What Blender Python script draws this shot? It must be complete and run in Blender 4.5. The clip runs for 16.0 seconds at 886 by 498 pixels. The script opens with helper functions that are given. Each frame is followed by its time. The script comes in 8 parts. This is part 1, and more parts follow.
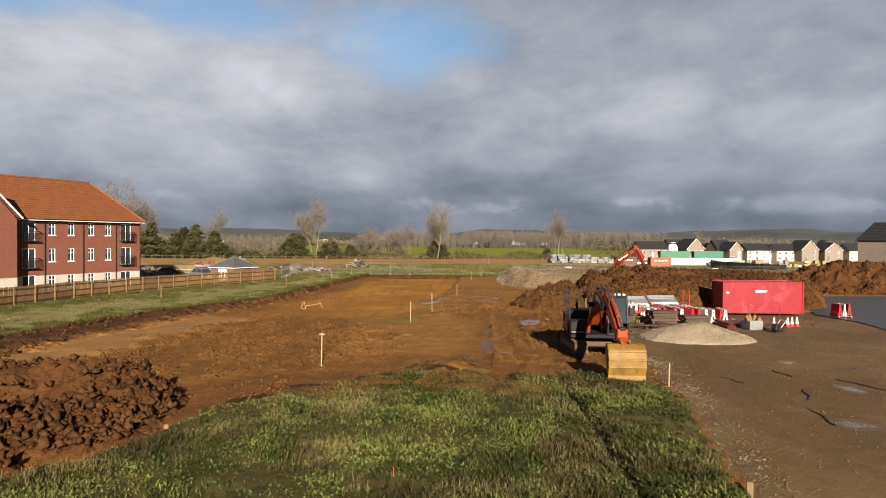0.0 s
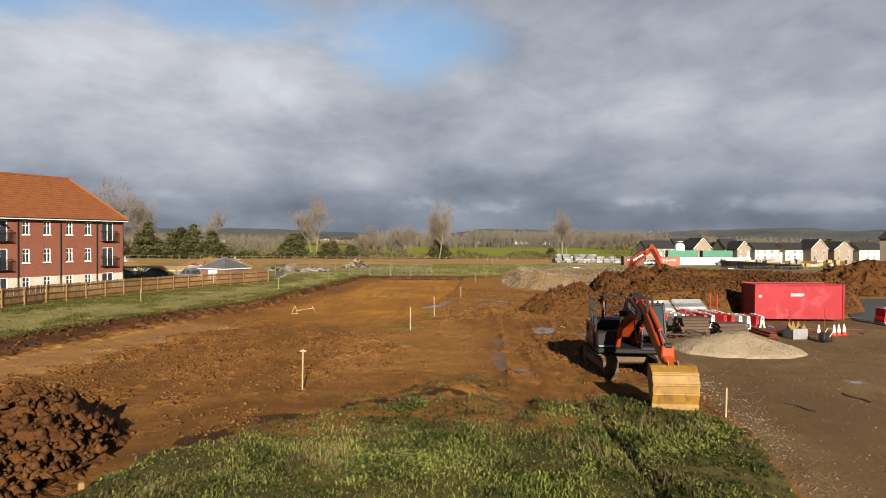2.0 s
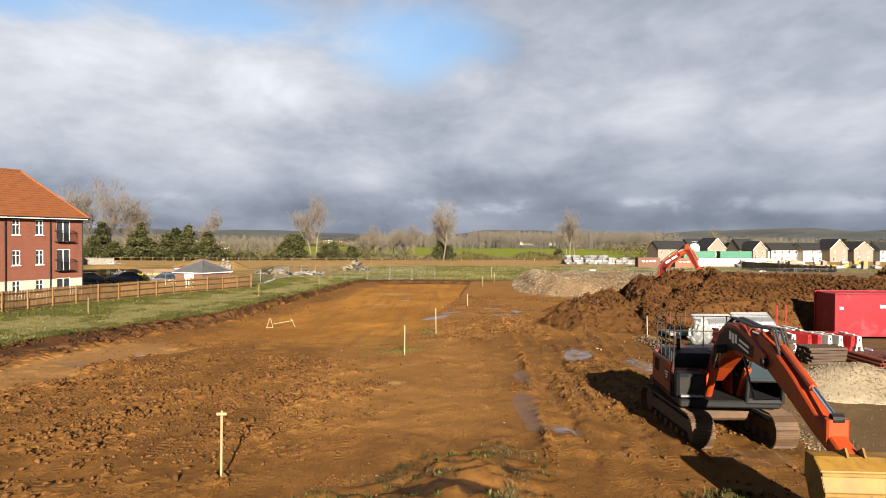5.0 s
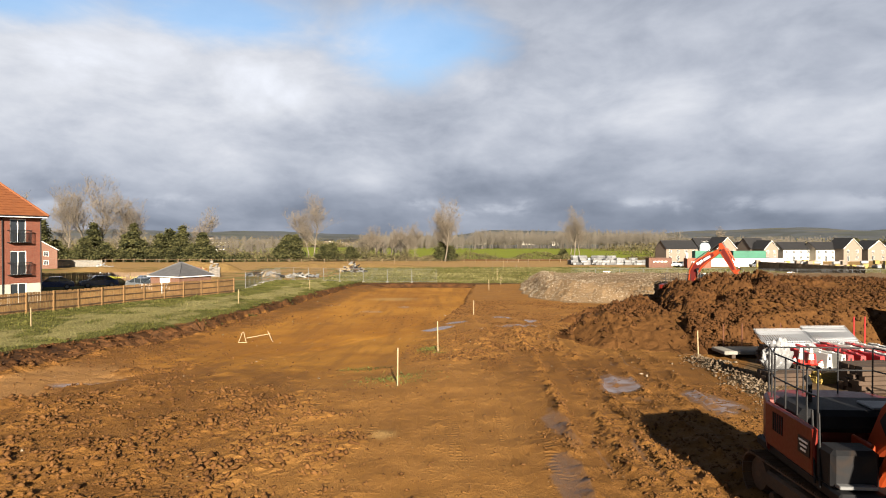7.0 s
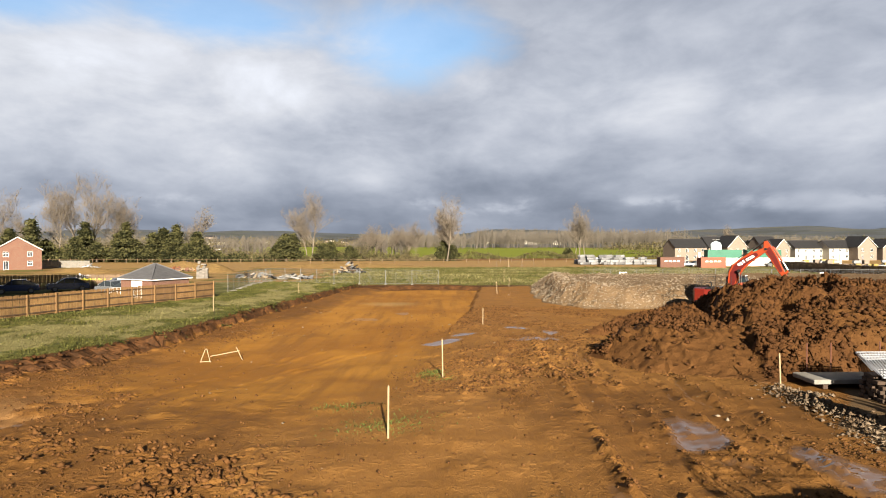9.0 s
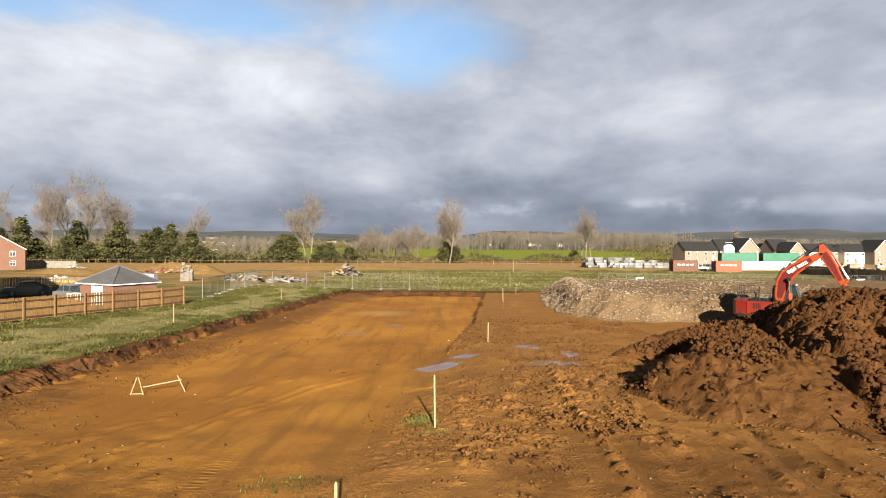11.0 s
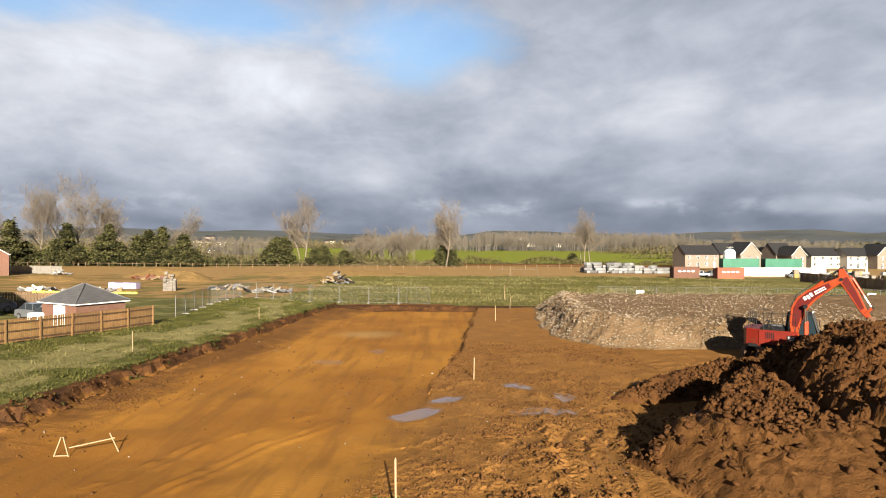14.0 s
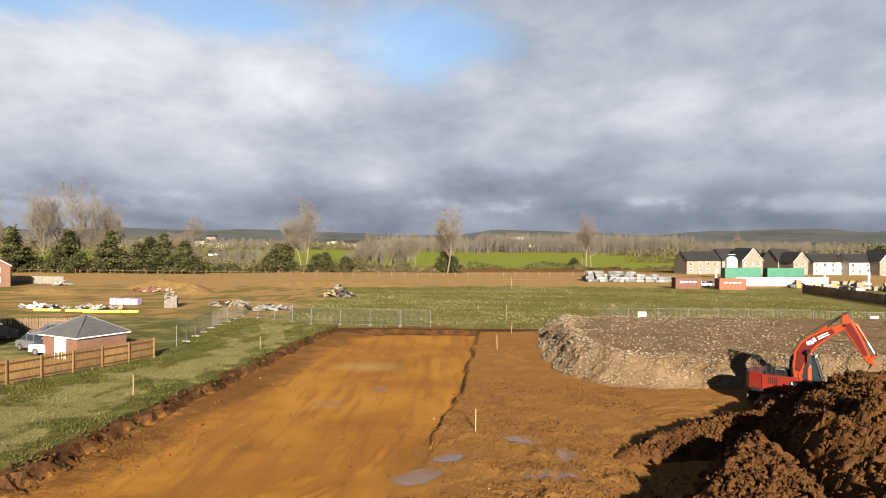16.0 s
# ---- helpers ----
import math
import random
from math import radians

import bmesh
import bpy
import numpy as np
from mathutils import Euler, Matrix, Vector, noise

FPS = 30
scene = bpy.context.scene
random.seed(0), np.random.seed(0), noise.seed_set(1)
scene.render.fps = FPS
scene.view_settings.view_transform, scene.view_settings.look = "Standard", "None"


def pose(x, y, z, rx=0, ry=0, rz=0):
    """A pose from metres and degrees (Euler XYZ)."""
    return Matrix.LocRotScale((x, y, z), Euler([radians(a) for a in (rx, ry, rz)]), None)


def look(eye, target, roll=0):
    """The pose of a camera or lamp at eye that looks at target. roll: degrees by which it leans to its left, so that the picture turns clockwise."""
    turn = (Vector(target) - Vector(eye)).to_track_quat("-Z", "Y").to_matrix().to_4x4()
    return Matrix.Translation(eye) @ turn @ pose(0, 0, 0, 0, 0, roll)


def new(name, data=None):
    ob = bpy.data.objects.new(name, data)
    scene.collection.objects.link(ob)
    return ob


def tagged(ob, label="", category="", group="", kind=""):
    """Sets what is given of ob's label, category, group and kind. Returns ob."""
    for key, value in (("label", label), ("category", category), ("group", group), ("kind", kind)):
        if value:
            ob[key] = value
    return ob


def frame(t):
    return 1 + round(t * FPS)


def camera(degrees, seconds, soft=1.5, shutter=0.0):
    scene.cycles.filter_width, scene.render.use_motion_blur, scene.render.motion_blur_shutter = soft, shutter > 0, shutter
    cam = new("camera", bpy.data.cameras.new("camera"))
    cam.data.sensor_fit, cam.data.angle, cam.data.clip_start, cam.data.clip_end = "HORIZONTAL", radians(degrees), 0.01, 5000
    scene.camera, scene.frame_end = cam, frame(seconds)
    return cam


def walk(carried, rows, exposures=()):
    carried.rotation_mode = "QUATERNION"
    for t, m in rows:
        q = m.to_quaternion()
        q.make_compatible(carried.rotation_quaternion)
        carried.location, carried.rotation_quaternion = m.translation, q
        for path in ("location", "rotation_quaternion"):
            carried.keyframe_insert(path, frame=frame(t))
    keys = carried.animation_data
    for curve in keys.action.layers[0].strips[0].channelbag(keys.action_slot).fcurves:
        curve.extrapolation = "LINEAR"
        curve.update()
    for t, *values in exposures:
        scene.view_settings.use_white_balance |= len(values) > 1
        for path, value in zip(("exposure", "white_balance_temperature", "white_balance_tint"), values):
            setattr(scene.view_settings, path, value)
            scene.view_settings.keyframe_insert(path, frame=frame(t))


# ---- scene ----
cam = camera(66.0, 16.0, 1.0)
PATH = [
    (0, (-0.024, -0.053, 6.423), (-0.023, 1.947, 6.391), 0.4),
    (0.5, (-0.059, 1.012, 6.405), (-0.058, 3.012, 6.372), 0.4),
    (1, (-0.101, 2.201, 6.363), (-0.102, 4.201, 6.33), 0.4),
    (1.5, (-0.129, 3.67, 6.351), (-0.132, 5.67, 6.318), 0.4),
    (2, (-0.134, 5.099, 6.336), (-0.138, 7.099, 6.303), 0.3),
    (2.5, (-0.097, 6.632, 6.36), (-0.103, 8.632, 6.326), 0.3),
    (3, (-0.056, 8.406, 6.347), (-0.063, 10.406, 6.313), 0.3),
    (3.5, (-0.046, 9.969, 6.301), (-0.057, 11.969, 6.266), 0.2),
    (4, (-0.096, 11.702, 6.255), (-0.108, 13.701, 6.22), 0.2),
    (4.2, (-0.12, 12.332, 6.231), (-0.133, 14.332, 6.197), 0.2),
    (6.5, (-0.106, 20.475, 6.101), (-0.127, 22.474, 6.073), 0.1),
    (7, (-0.257, 22.477, 6.047), (-0.278, 24.476, 6.019), -0.0),
    (7.5, (-0.351, 24.243, 6.085), (-0.374, 26.243, 6.056), -0.0),
    (8, (-0.486, 26.312, 6.06), (-0.511, 28.312, 6.03), -0.1),
    (8.5, (-0.572, 28.268, 5.966), (-0.596, 30.267, 5.937), -0.1),
    (9, (-0.524, 29.964, 5.933), (-0.549, 31.964, 5.903), -0.1),
    (9.2, (-0.485, 30.659, 5.955), (-0.512, 32.658, 5.922), -0.0),
    (11.3, (-0.299, 38.603, 5.92), (-0.334, 40.602, 5.894), 0.2),
    (11.5, (-0.337, 39.29, 5.932), (-0.368, 41.289, 5.905), 0.1),
    (12, (-0.149, 40.471, 5.959), (-0.181, 42.47, 5.932), 0.2),
    (12.5, (0.062, 40.808, 6.247), (0.031, 42.808, 6.22), 0.3),
    (13, (0.224, 40.924, 6.415), (0.192, 42.924, 6.386), 0.3),
    (13.5, (0.425, 41.23, 6.793), (0.392, 43.23, 6.765), 0.4),
    (14, (0.536, 41.368, 7.298), (0.504, 43.368, 7.27), 0.3),
    (14.5, (0.524, 41.417, 7.934), (0.491, 43.417, 7.904), 0.4),
    (15, (0.487, 41.526, 8.714), (0.453, 43.525, 8.684), 0.4),
    (15.5, (0.502, 41.549, 9.339), (0.467, 43.549, 9.309), 0.4),
    (16, (0.511, 41.557, 9.984), (0.475, 43.557, 9.952), 0.3),
]
walk(cam, [(t, look(eye, target, roll)) for t, eye, target, roll in PATH], [(0, 1.78), (1.5, 1.80), (2.2, 1.86), (3.5, 2.06), (6.5, 2.24), (16, 2.20)])

# ---- sky, sun ----
SUN_EL, SUN_AZ = 18.5, 171.5          # degrees; azimuth clockwise from +y

sun_data = bpy.data.lights.new("sun", "SUN")
sun_data.energy, sun_data.angle, sun_data.color = 5.0, radians(0.55), (1.0, 0.875, 0.70)
sun = new("sun", sun_data)
_d = Vector((math.sin(radians(SUN_AZ)) * math.cos(radians(SUN_EL)), math.cos(radians(SUN_AZ)) * math.cos(radians(SUN_EL)), math.sin(radians(SUN_EL))))
sun.matrix_world = look(_d * 200, (0, 0, 0))


class Nodes:
    """A short way to write node trees."""

    def __init__(self, tree):
        self.t, self.n, self.l = tree, tree.nodes, tree.links

    def add(self, kind, **kw):
        node = self.n.new(kind)
        for k, v in kw.items():
            if k == "ins":
                for name, val in v.items():
                    sock = node.inputs[name]
                    if isinstance(val, bpy.types.NodeSocket):
                        self.l.new(val, sock)
                    else:
                        sock.default_value = val
            elif k == "op":
                node.operation = v
            elif k == "blend":
                node.blend_type = v
            elif k == "dtype":
                node.data_type = v
            elif k == "attr":
                node.attribute_name = v
            elif k == "sky":
                node.sky_type = v
            elif k == "dims":
                node.noise_dimensions = v
            elif k == "feature":
                node.feature = v
        return node

    def math(self, op, a, b=0.0, clamp=False):
        node = self.n.new("ShaderNodeMath")
        node.operation, node.use_clamp = op, clamp
        for i, val in enumerate((a, b)):
            if isinstance(val, bpy.types.NodeSocket):
                self.l.new(val, node.inputs[i])
            else:
                node.inputs[i].default_value = val
        return node.outputs[0]

    def noise(self, vec, scale, detail=4.0, rough=0.55, distort=0.0):
        node = self.n.new("ShaderNodeTexNoise")
        self.l.new(vec, node.inputs["Vector"])
        node.inputs["Scale"].default_value, node.inputs["Detail"].default_value = scale, detail
        node.inputs["Roughness"].default_value, node.inputs["Distortion"].default_value = rough, distort
        return node.outputs["Fac"]

    def ramp(self, fac, stops):
        node = self.n.new("ShaderNodeValToRGB")
        self.l.new(fac, node.inputs[0])
        els = node.color_ramp.elements
        while len(els) < len(stops):
            els.new(0.5)
        for el, (pos, col) in zip(els, stops):
            el.position = pos
            el.color = (col, col, col, 1) if isinstance(col, (int, float)) else (*col, 1)
        return node.outputs[0]

    def mix(self, fac, a, b, blend="MIX"):
        node = self.n.new("ShaderNodeMix")
        node.data_type, node.blend_type = "RGBA", blend
        for key, val in ((0, fac), (6, a), (7, b)):
            if isinstance(val, bpy.types.NodeSocket):
                self.l.new(val, node.inputs[key])
            elif key == 0:
                node.inputs[key].default_value = val
            else:
                node.inputs[key].default_value = (*val, 1)
        return node.outputs[2]

    def smooth(self, v, lo, hi):
        node = self.n.new("ShaderNodeMapRange")
        node.interpolation_type = "SMOOTHSTEP"
        self.l.new(v, node.inputs[0])
        node.inputs[1].default_value, node.inputs[2].default_value = lo, hi
        return node.outputs[0]


world = bpy.data.worlds.new("sky")
scene.world = world
world.use_nodes = True
world.node_tree.nodes.clear()
W = Nodes(world.node_tree)
direction = W.add("ShaderNodeTexCoord").outputs["Generated"]
sep = W.add("ShaderNodeSeparateXYZ", ins={0: direction})
dx, dy, dz = sep.outputs
lift = W.math("ADD", W.math("MAXIMUM", dz, 0.0), 0.30)
flat = W.add("ShaderNodeCombineXYZ", ins={0: W.math("DIVIDE", dx, lift), 1: W.math("MULTIPLY", W.math("DIVIDE", dy, lift), 0.8), 2: 0.37}).outputs[0]
broad = W.noise(flat, 0.8, 2.0, 0.5, 0.2)
lumps_n = W.noise(flat, 1.9, 6.0, 0.50, 0.15)
puff_v = W.add("ShaderNodeCombineXYZ", ins={0: dx, 1: W.math("MULTIPLY", dz, 1.9), 2: W.math("MULTIPLY", dy, 0.5)}).outputs[0]
wisps = W.noise(puff_v, 7.5, 6.0, 0.56, 0.25)
# brightness by height: a dim base over the hills, the lit flanks of the clouds above it; overhead, out of view, dimmed
# to cut the fill light
rise = W.math("ADD", dz, W.math("MULTIPLY", W.math("SUBTRACT", lumps_n, 0.5), 0.11))
body = W.ramp(rise, [(0.0, 0.070), (0.035, 0.077), (0.065, 0.090), (0.10, 0.113), (0.15, 0.134), (0.21, 0.146), (0.29, 0.132), (0.36, 0.088), (0.48, 0.046), (0.8, 0.028)])
side = W.math("SUBTRACT", 1.06, W.math("MULTIPLY", W.smooth(W.math("ADD", dx, W.math("MULTIPLY", W.math("SUBTRACT", broad, 0.5), 0.6)), -0.35, 0.40), 0.20))
swell = W.math("ADD", 1.0, W.math("ADD", W.math("MULTIPLY", W.math("SUBTRACT", lumps_n, 0.5), 0.95), W.math("MULTIPLY", W.math("SUBTRACT", wisps, 0.5), 1.05)))
glow = W.math("MULTIPLY", W.math("MULTIPLY", body, side), swell)
# small lit clouds low in the north
strip = W.math("MULTIPLY", W.smooth(W.math("ABSOLUTE", W.math("SUBTRACT", dz, 0.047)), 0.018, 0.004), W.smooth(wisps, 0.50, 0.64))
glow = W.math("ADD", glow, W.math("MULTIPLY", strip, 0.030))
tint = W.ramp(glow, [(0.05, (0.82, 0.95, 1.22)), (0.10, (0.90, 0.98, 1.16)), (0.16, (0.96, 0.995, 1.08))])
cloud = W.mix(1.0, W.add("ShaderNodeCombineXYZ", ins={0: glow, 1: glow, 2: glow}).outputs[0], tint, "MULTIPLY")
# the gap of blue, high in the north, and a smaller one in the north-west
def gap_at(cx, cz, kx, kz):
    g = W.math("SQRT", W.math("ADD", W.math("POWER", W.math("MULTIPLY", W.math("SUBTRACT", dx, cx), kx), 2.0), W.math("POWER", W.math("MULTIPLY", W.math("SUBTRACT", dz, cz), kz), 2.0)))
    return W.math("ADD", g, W.math("MULTIPLY", W.math("ADD", W.math("SUBTRACT", lumps_n, 0.5), W.math("MULTIPLY", W.math("SUBTRACT", wisps, 0.5), 0.9)), 2.2))


gap = W.math("MINIMUM", W.math("MINIMUM", gap_at(-0.072, 0.285, 9.5, 20.0), gap_at(-0.30, 0.30, 7.0, 24.0)), gap_at(-0.52, 0.30, 8.0, 24.0))
north = W.smooth(dy, 0.2, 0.6)
open_sky = W.math("MULTIPLY", W.math("MULTIPLY", W.math("SUBTRACT", 1.0, W.smooth(gap, 0.2, 1.5)), north), 0.72)
sky = W.add("ShaderNodeTexSky", sky="NISHITA")
sky.sun_disc, sky.sun_elevation, sky.sun_rotation = False, radians(SUN_EL), radians(SUN_AZ)
blue = W.mix(1.0, sky.outputs[0], (0.030, 0.036, 0.041), "MULTIPLY")
paint = W.mix(open_sky, cloud, blue)
bg = W.add("ShaderNodeBackground", ins={"Color": paint, "Strength": 1.0})
W.add("ShaderNodeOutputWorld", ins={0: bg.outputs[0]})

# ---- materials ----
def mat(name, a, b, scale=2.0, rough=0.8, metal=0.0, bump=0.15, fine=14.0, dirt_or_sheen=None, dirt_or_sheen_amt=0.3, piece=0.0, spec=0.4, coat=0.0):
    """Two colours mixed by a coarse and a fine noise, with bump, wear or painted sheen and, on pieces, a tone of their
    own.
    """
    m = bpy.data.materials.new(name)
    m.use_nodes = True
    m.node_tree.nodes.clear()
    N = Nodes(m.node_tree)
    pos = N.add("ShaderNodeTexCoord").outputs["Object"]
    big = N.noise(pos, scale, 4.0, 0.6, 0.3)
    small = N.noise(pos, scale * fine, 5.0, 0.65)
    fac = N.smooth(N.math("ADD", N.math("MULTIPLY", big, 0.65), N.math("MULTIPLY", small, 0.35)), 0.33, 0.67)
    col = N.mix(fac, a, b)
    if dirt_or_sheen:
        col = N.mix(N.math("MULTIPLY", N.smooth(N.noise(pos, scale * 0.7 + 0.4, 6.0, 0.68, 0.8), 0.5, 0.72), dirt_or_sheen_amt), col, dirt_or_sheen)
    if piece:
        rnd = N.add("ShaderNodeObjectInfo").outputs["Random"]
        hsv = N.add("ShaderNodeHueSaturation", ins={"Value": N.math("ADD", N.math("MULTIPLY", rnd, 2 * piece), 1.0 - piece), "Color": col})
        col = hsv.outputs[0]
    bs = N.add("ShaderNodeBsdfPrincipled", ins={"Base Color": col, "Metallic": metal})
    N.l.new(N.math("ADD", N.math("MULTIPLY", N.math("SUBTRACT", small, 0.5), 0.3), rough, True), bs.inputs["Roughness"])
    bs.inputs["Specular IOR Level"].default_value = spec
    bs.inputs["Coat Weight"].default_value = coat
    if bump:
        bp = N.add("ShaderNodeBump", ins={"Strength": bump, "Distance": 0.04, "Height": N.math("ADD", N.math("MULTIPLY", big, 0.6), N.math("MULTIPLY", small, 0.4))})
        N.l.new(bp.outputs[0], bs.inputs["Normal"])
    N.add("ShaderNodeOutputMaterial", ins={0: bs.outputs[0]})
    return m


def soil_mat(name, a, b, c, rough=0.75, lump=3.0, bump=0.7, islands=False, firm=None):
    """Earth: three tones at two scales, strong bump, damp patches that are smoother."""
    m = bpy.data.materials.new(name)
    m.use_nodes = True
    m.node_tree.nodes.clear()
    N = Nodes(m.node_tree)
    pos = N.add("ShaderNodeTexCoord").outputs["Object"]
    big = N.noise(pos, 0.35, 5.0, 0.62, 0.6)
    mid = N.noise(pos, lump, 6.0, 0.68, 0.4)
    fine = N.noise(pos, lump * 6, 4.0, 0.6)
    col = N.mix(N.smooth(big, 0.38, 0.62), a, b)
    col = N.mix(N.math("MULTIPLY", N.smooth(mid, 0.5, 0.72), 0.75), col, c)
    if firm:
        press = N.add("ShaderNodeAttribute", attr="loose").outputs["Fac"]
        col = N.mix(N.smooth(N.math("ADD", press, N.math("MULTIPLY", N.math("SUBTRACT", mid, 0.5), 0.9)), 0.25, 0.75), N.mix(N.smooth(mid, 0.35, 0.65), firm, tuple(0.74 * k for k in firm)), col)
    if islands:
        rnd = N.add("ShaderNodeNewGeometry").outputs["Random Per Island"]
        col = N.add("ShaderNodeHueSaturation", ins={"Value": N.math("ADD", N.math("MULTIPLY", rnd, 0.5), 0.72), "Saturation": 0.97, "Color": col}).outputs[0]
    bs = N.add("ShaderNodeBsdfPrincipled", ins={"Base Color": col})
    N.l.new(N.math("ADD", rough - 0.12, N.math("MULTIPLY", mid, 0.28), True), bs.inputs["Roughness"])
    bs.inputs["Specular IOR Level"].default_value = 0.07
    h = N.math("ADD", N.math("MULTIPLY", mid, 0.7), N.math("MULTIPLY", fine, 0.25))
    bp = N.add("ShaderNodeBump", ins={"Strength": bump, "Distance": 0.16, "Height": h})
    N.l.new(bp.outputs[0], bs.inputs["Normal"])
    N.add("ShaderNodeOutputMaterial", ins={0: bs.outputs[0]})
    return m


def brick_mat(name, a, b, mortar, size=(0.225, 0.075)):
    """Brickwork seen from far off; u runs round the walls, v up."""
    m = bpy.data.materials.new(name)
    m.use_nodes = True
    m.node_tree.nodes.clear()
    N = Nodes(m.node_tree)
    pos = N.add("ShaderNodeTexCoord").outputs["Object"]
    s = N.add("ShaderNodeSeparateXYZ", ins={0: pos})
    uv = N.add("ShaderNodeCombineXYZ", ins={0: N.math("ADD", s.outputs[0], s.outputs[1]), 1: s.outputs[2]}).outputs[0]
    br = N.add("ShaderNodeTexBrick", ins={"Vector": uv, "Scale": 1.0, "Color1": (*a, 1), "Color2": (*b, 1), "Mortar": (*mortar, 1), "Mortar Size": 0.008})
    br.inputs["Brick Width"].default_value, br.inputs["Row Height"].default_value = size
    col = N.mix(N.math("MULTIPLY", N.smooth(N.noise(pos, 0.5, 5.0, 0.65), 0.45, 0.7), 0.35), br.outputs[0], tuple(0.62 * v for v in a))
    bs = N.add("ShaderNodeBsdfPrincipled", ins={"Base Color": col, "Roughness": 0.88})
    bp = N.add("ShaderNodeBump", ins={"Strength": 0.4, "Distance": 0.01, "Height": br.outputs[1]})
    bp.invert = True
    N.l.new(bp.outputs[0], bs.inputs["Normal"])
    N.add("ShaderNodeOutputMaterial", ins={0: bs.outputs[0]})
    return m


def leaf_mat(name, a, b):
    """Foliage whose tone differs from leaf to leaf and from clump to clump."""
    m = bpy.data.materials.new(name)
    m.use_nodes = True
    m.node_tree.nodes.clear()
    N = Nodes(m.node_tree)
    pos = N.add("ShaderNodeTexCoord").outputs["Object"]
    rnd = N.add("ShaderNodeNewGeometry").outputs["Random Per Island"]
    f = N.math("ADD", N.math("MULTIPLY", rnd, 0.45), N.math("MULTIPLY", N.smooth(N.noise(pos, 0.55, 4.0), 0.3, 0.7), 0.6))
    col = N.mix(N.smooth(f, 0.25, 0.85), a, b)
    bs = N.add("ShaderNodeBsdfPrincipled", ins={"Base Color": col, "Roughness": 0.7})
    bs.inputs["Specular IOR Level"].default_value = 0.06
    N.add("ShaderNodeOutputMaterial", ins={0: bs.outputs[0]})
    return m


def glass_mat(name, tint=(0.02, 0.025, 0.03)):
    m = bpy.data.materials.new(name)
    m.use_nodes = True
    bs = m.node_tree.nodes["Principled BSDF"]
    bs.inputs["Base Color"].default_value = (*tint, 1)
    bs.inputs["Roughness"].default_value = 0.06
    bs.inputs["Specular IOR Level"].default_value = 0.6
    return m


M_SOIL = soil_mat("brown_soil", (0.044, 0.0180, 0.0058), (0.060, 0.0256, 0.0080), (0.022, 0.0094, 0.0034), bump=0.9)
M_HEAP = soil_mat("heap_soil", (0.044, 0.0192, 0.0064), (0.060, 0.0268, 0.0086), (0.024, 0.0104, 0.0040), bump=0.9, firm=(0.073, 0.0335, 0.0105))
M_CLOD = soil_mat("soil_clods", (0.03826, 0.01607, 0.00505), (0.05354, 0.02294, 0.007038), (0.01988, 0.008568, 0.002908), islands=True)
M_MUD_CLOD = soil_mat("mud_clods", (0.064, 0.0280, 0.0082), (0.092, 0.0415, 0.0120), (0.038, 0.0165, 0.0052), islands=True)
M_RUBBLE = soil_mat("rubble_fines", (0.108, 0.0724, 0.0405), (0.0840, 0.0540, 0.0284), (0.150, 0.112, 0.0738), lump=5.0)
M_STONES = soil_mat("pale_stones", (0.178, 0.144, 0.105), (0.120, 0.092, 0.063), (0.235, 0.200, 0.158), islands=True, bump=0.3)
M_PEBBLE = soil_mat("brown_pebbles", (0.092, 0.066, 0.040), (0.072, 0.049, 0.027), (0.135, 0.108, 0.076), islands=True, bump=0.3)
M_CHIP = soil_mat("mixed_stones", (0.105, 0.078, 0.052), (0.060, 0.039, 0.022), (0.165, 0.134, 0.100), islands=True, bump=0.3)
M_GRAVEL = soil_mat("pale_gravel", (0.205, 0.170, 0.122), (0.180, 0.145, 0.100), (0.250, 0.216, 0.165), lump=9.0, bump=0.5)
M_GRAVEL_BIT = soil_mat("gravel_bits", (0.200, 0.166, 0.118), (0.130, 0.102, 0.068), (0.260, 0.226, 0.172), islands=True, bump=0.2)
M_SAND = soil_mat("yellow_sand", (0.125, 0.0806, 0.0317), (0.107, 0.0677, 0.0259), (0.137, 0.095, 0.0461), lump=4.0, bump=0.4)
M_BRICK = brick_mat("red_brick", (0.142, 0.0370, 0.0180), (0.106, 0.0270, 0.0135), (0.116, 0.0540, 0.0360))
M_BRICK2 = brick_mat("orange_brick", (0.1106, 0.04613, 0.02629), (0.0863, 0.03373, 0.01984), (0.1047, 0.0739, 0.05555))
M_BUFF = brick_mat("buff_stone", (0.150, 0.119, 0.094), (0.122, 0.096, 0.075), (0.142, 0.122, 0.102), size=(0.4, 0.15))
M_RENDER = mat("cream_render", (0.330, 0.312, 0.268), (0.290, 0.272, 0.230), 0.6, 0.85, bump=0.06, dirt_or_sheen=(0.1296, 0.1096, 0.07832), dirt_or_sheen_amt=0.3)
M_WHITE = mat("white_paint", (0.624, 0.624, 0.6), (0.56, 0.56, 0.544), 1.0, 0.5, bump=0.03, dirt_or_sheen=(0.4, 0.376, 0.32), dirt_or_sheen_amt=0.25)
M_UPVC = mat("white_upvc", (0.64, 0.64, 0.632), (0.6, 0.6, 0.592), 2.0, 0.35, bump=0.0)
M_BLACK = mat("black_paint", (0.0090, 0.0090, 0.0100), (0.0140, 0.0140, 0.0150), 3.0, 0.5, bump=0.02, spec=0.15)
M_GLASS = glass_mat("window_glass")
M_TILE = mat("orange_roof_tile", (0.1215, 0.03794, 0.008928), (0.09982, 0.02902, 0.00713), 1.4, 0.8, bump=0.1, dirt_or_sheen=(0.0607, 0.02722, 0.01203), dirt_or_sheen_amt=0.35, piece=0.16)
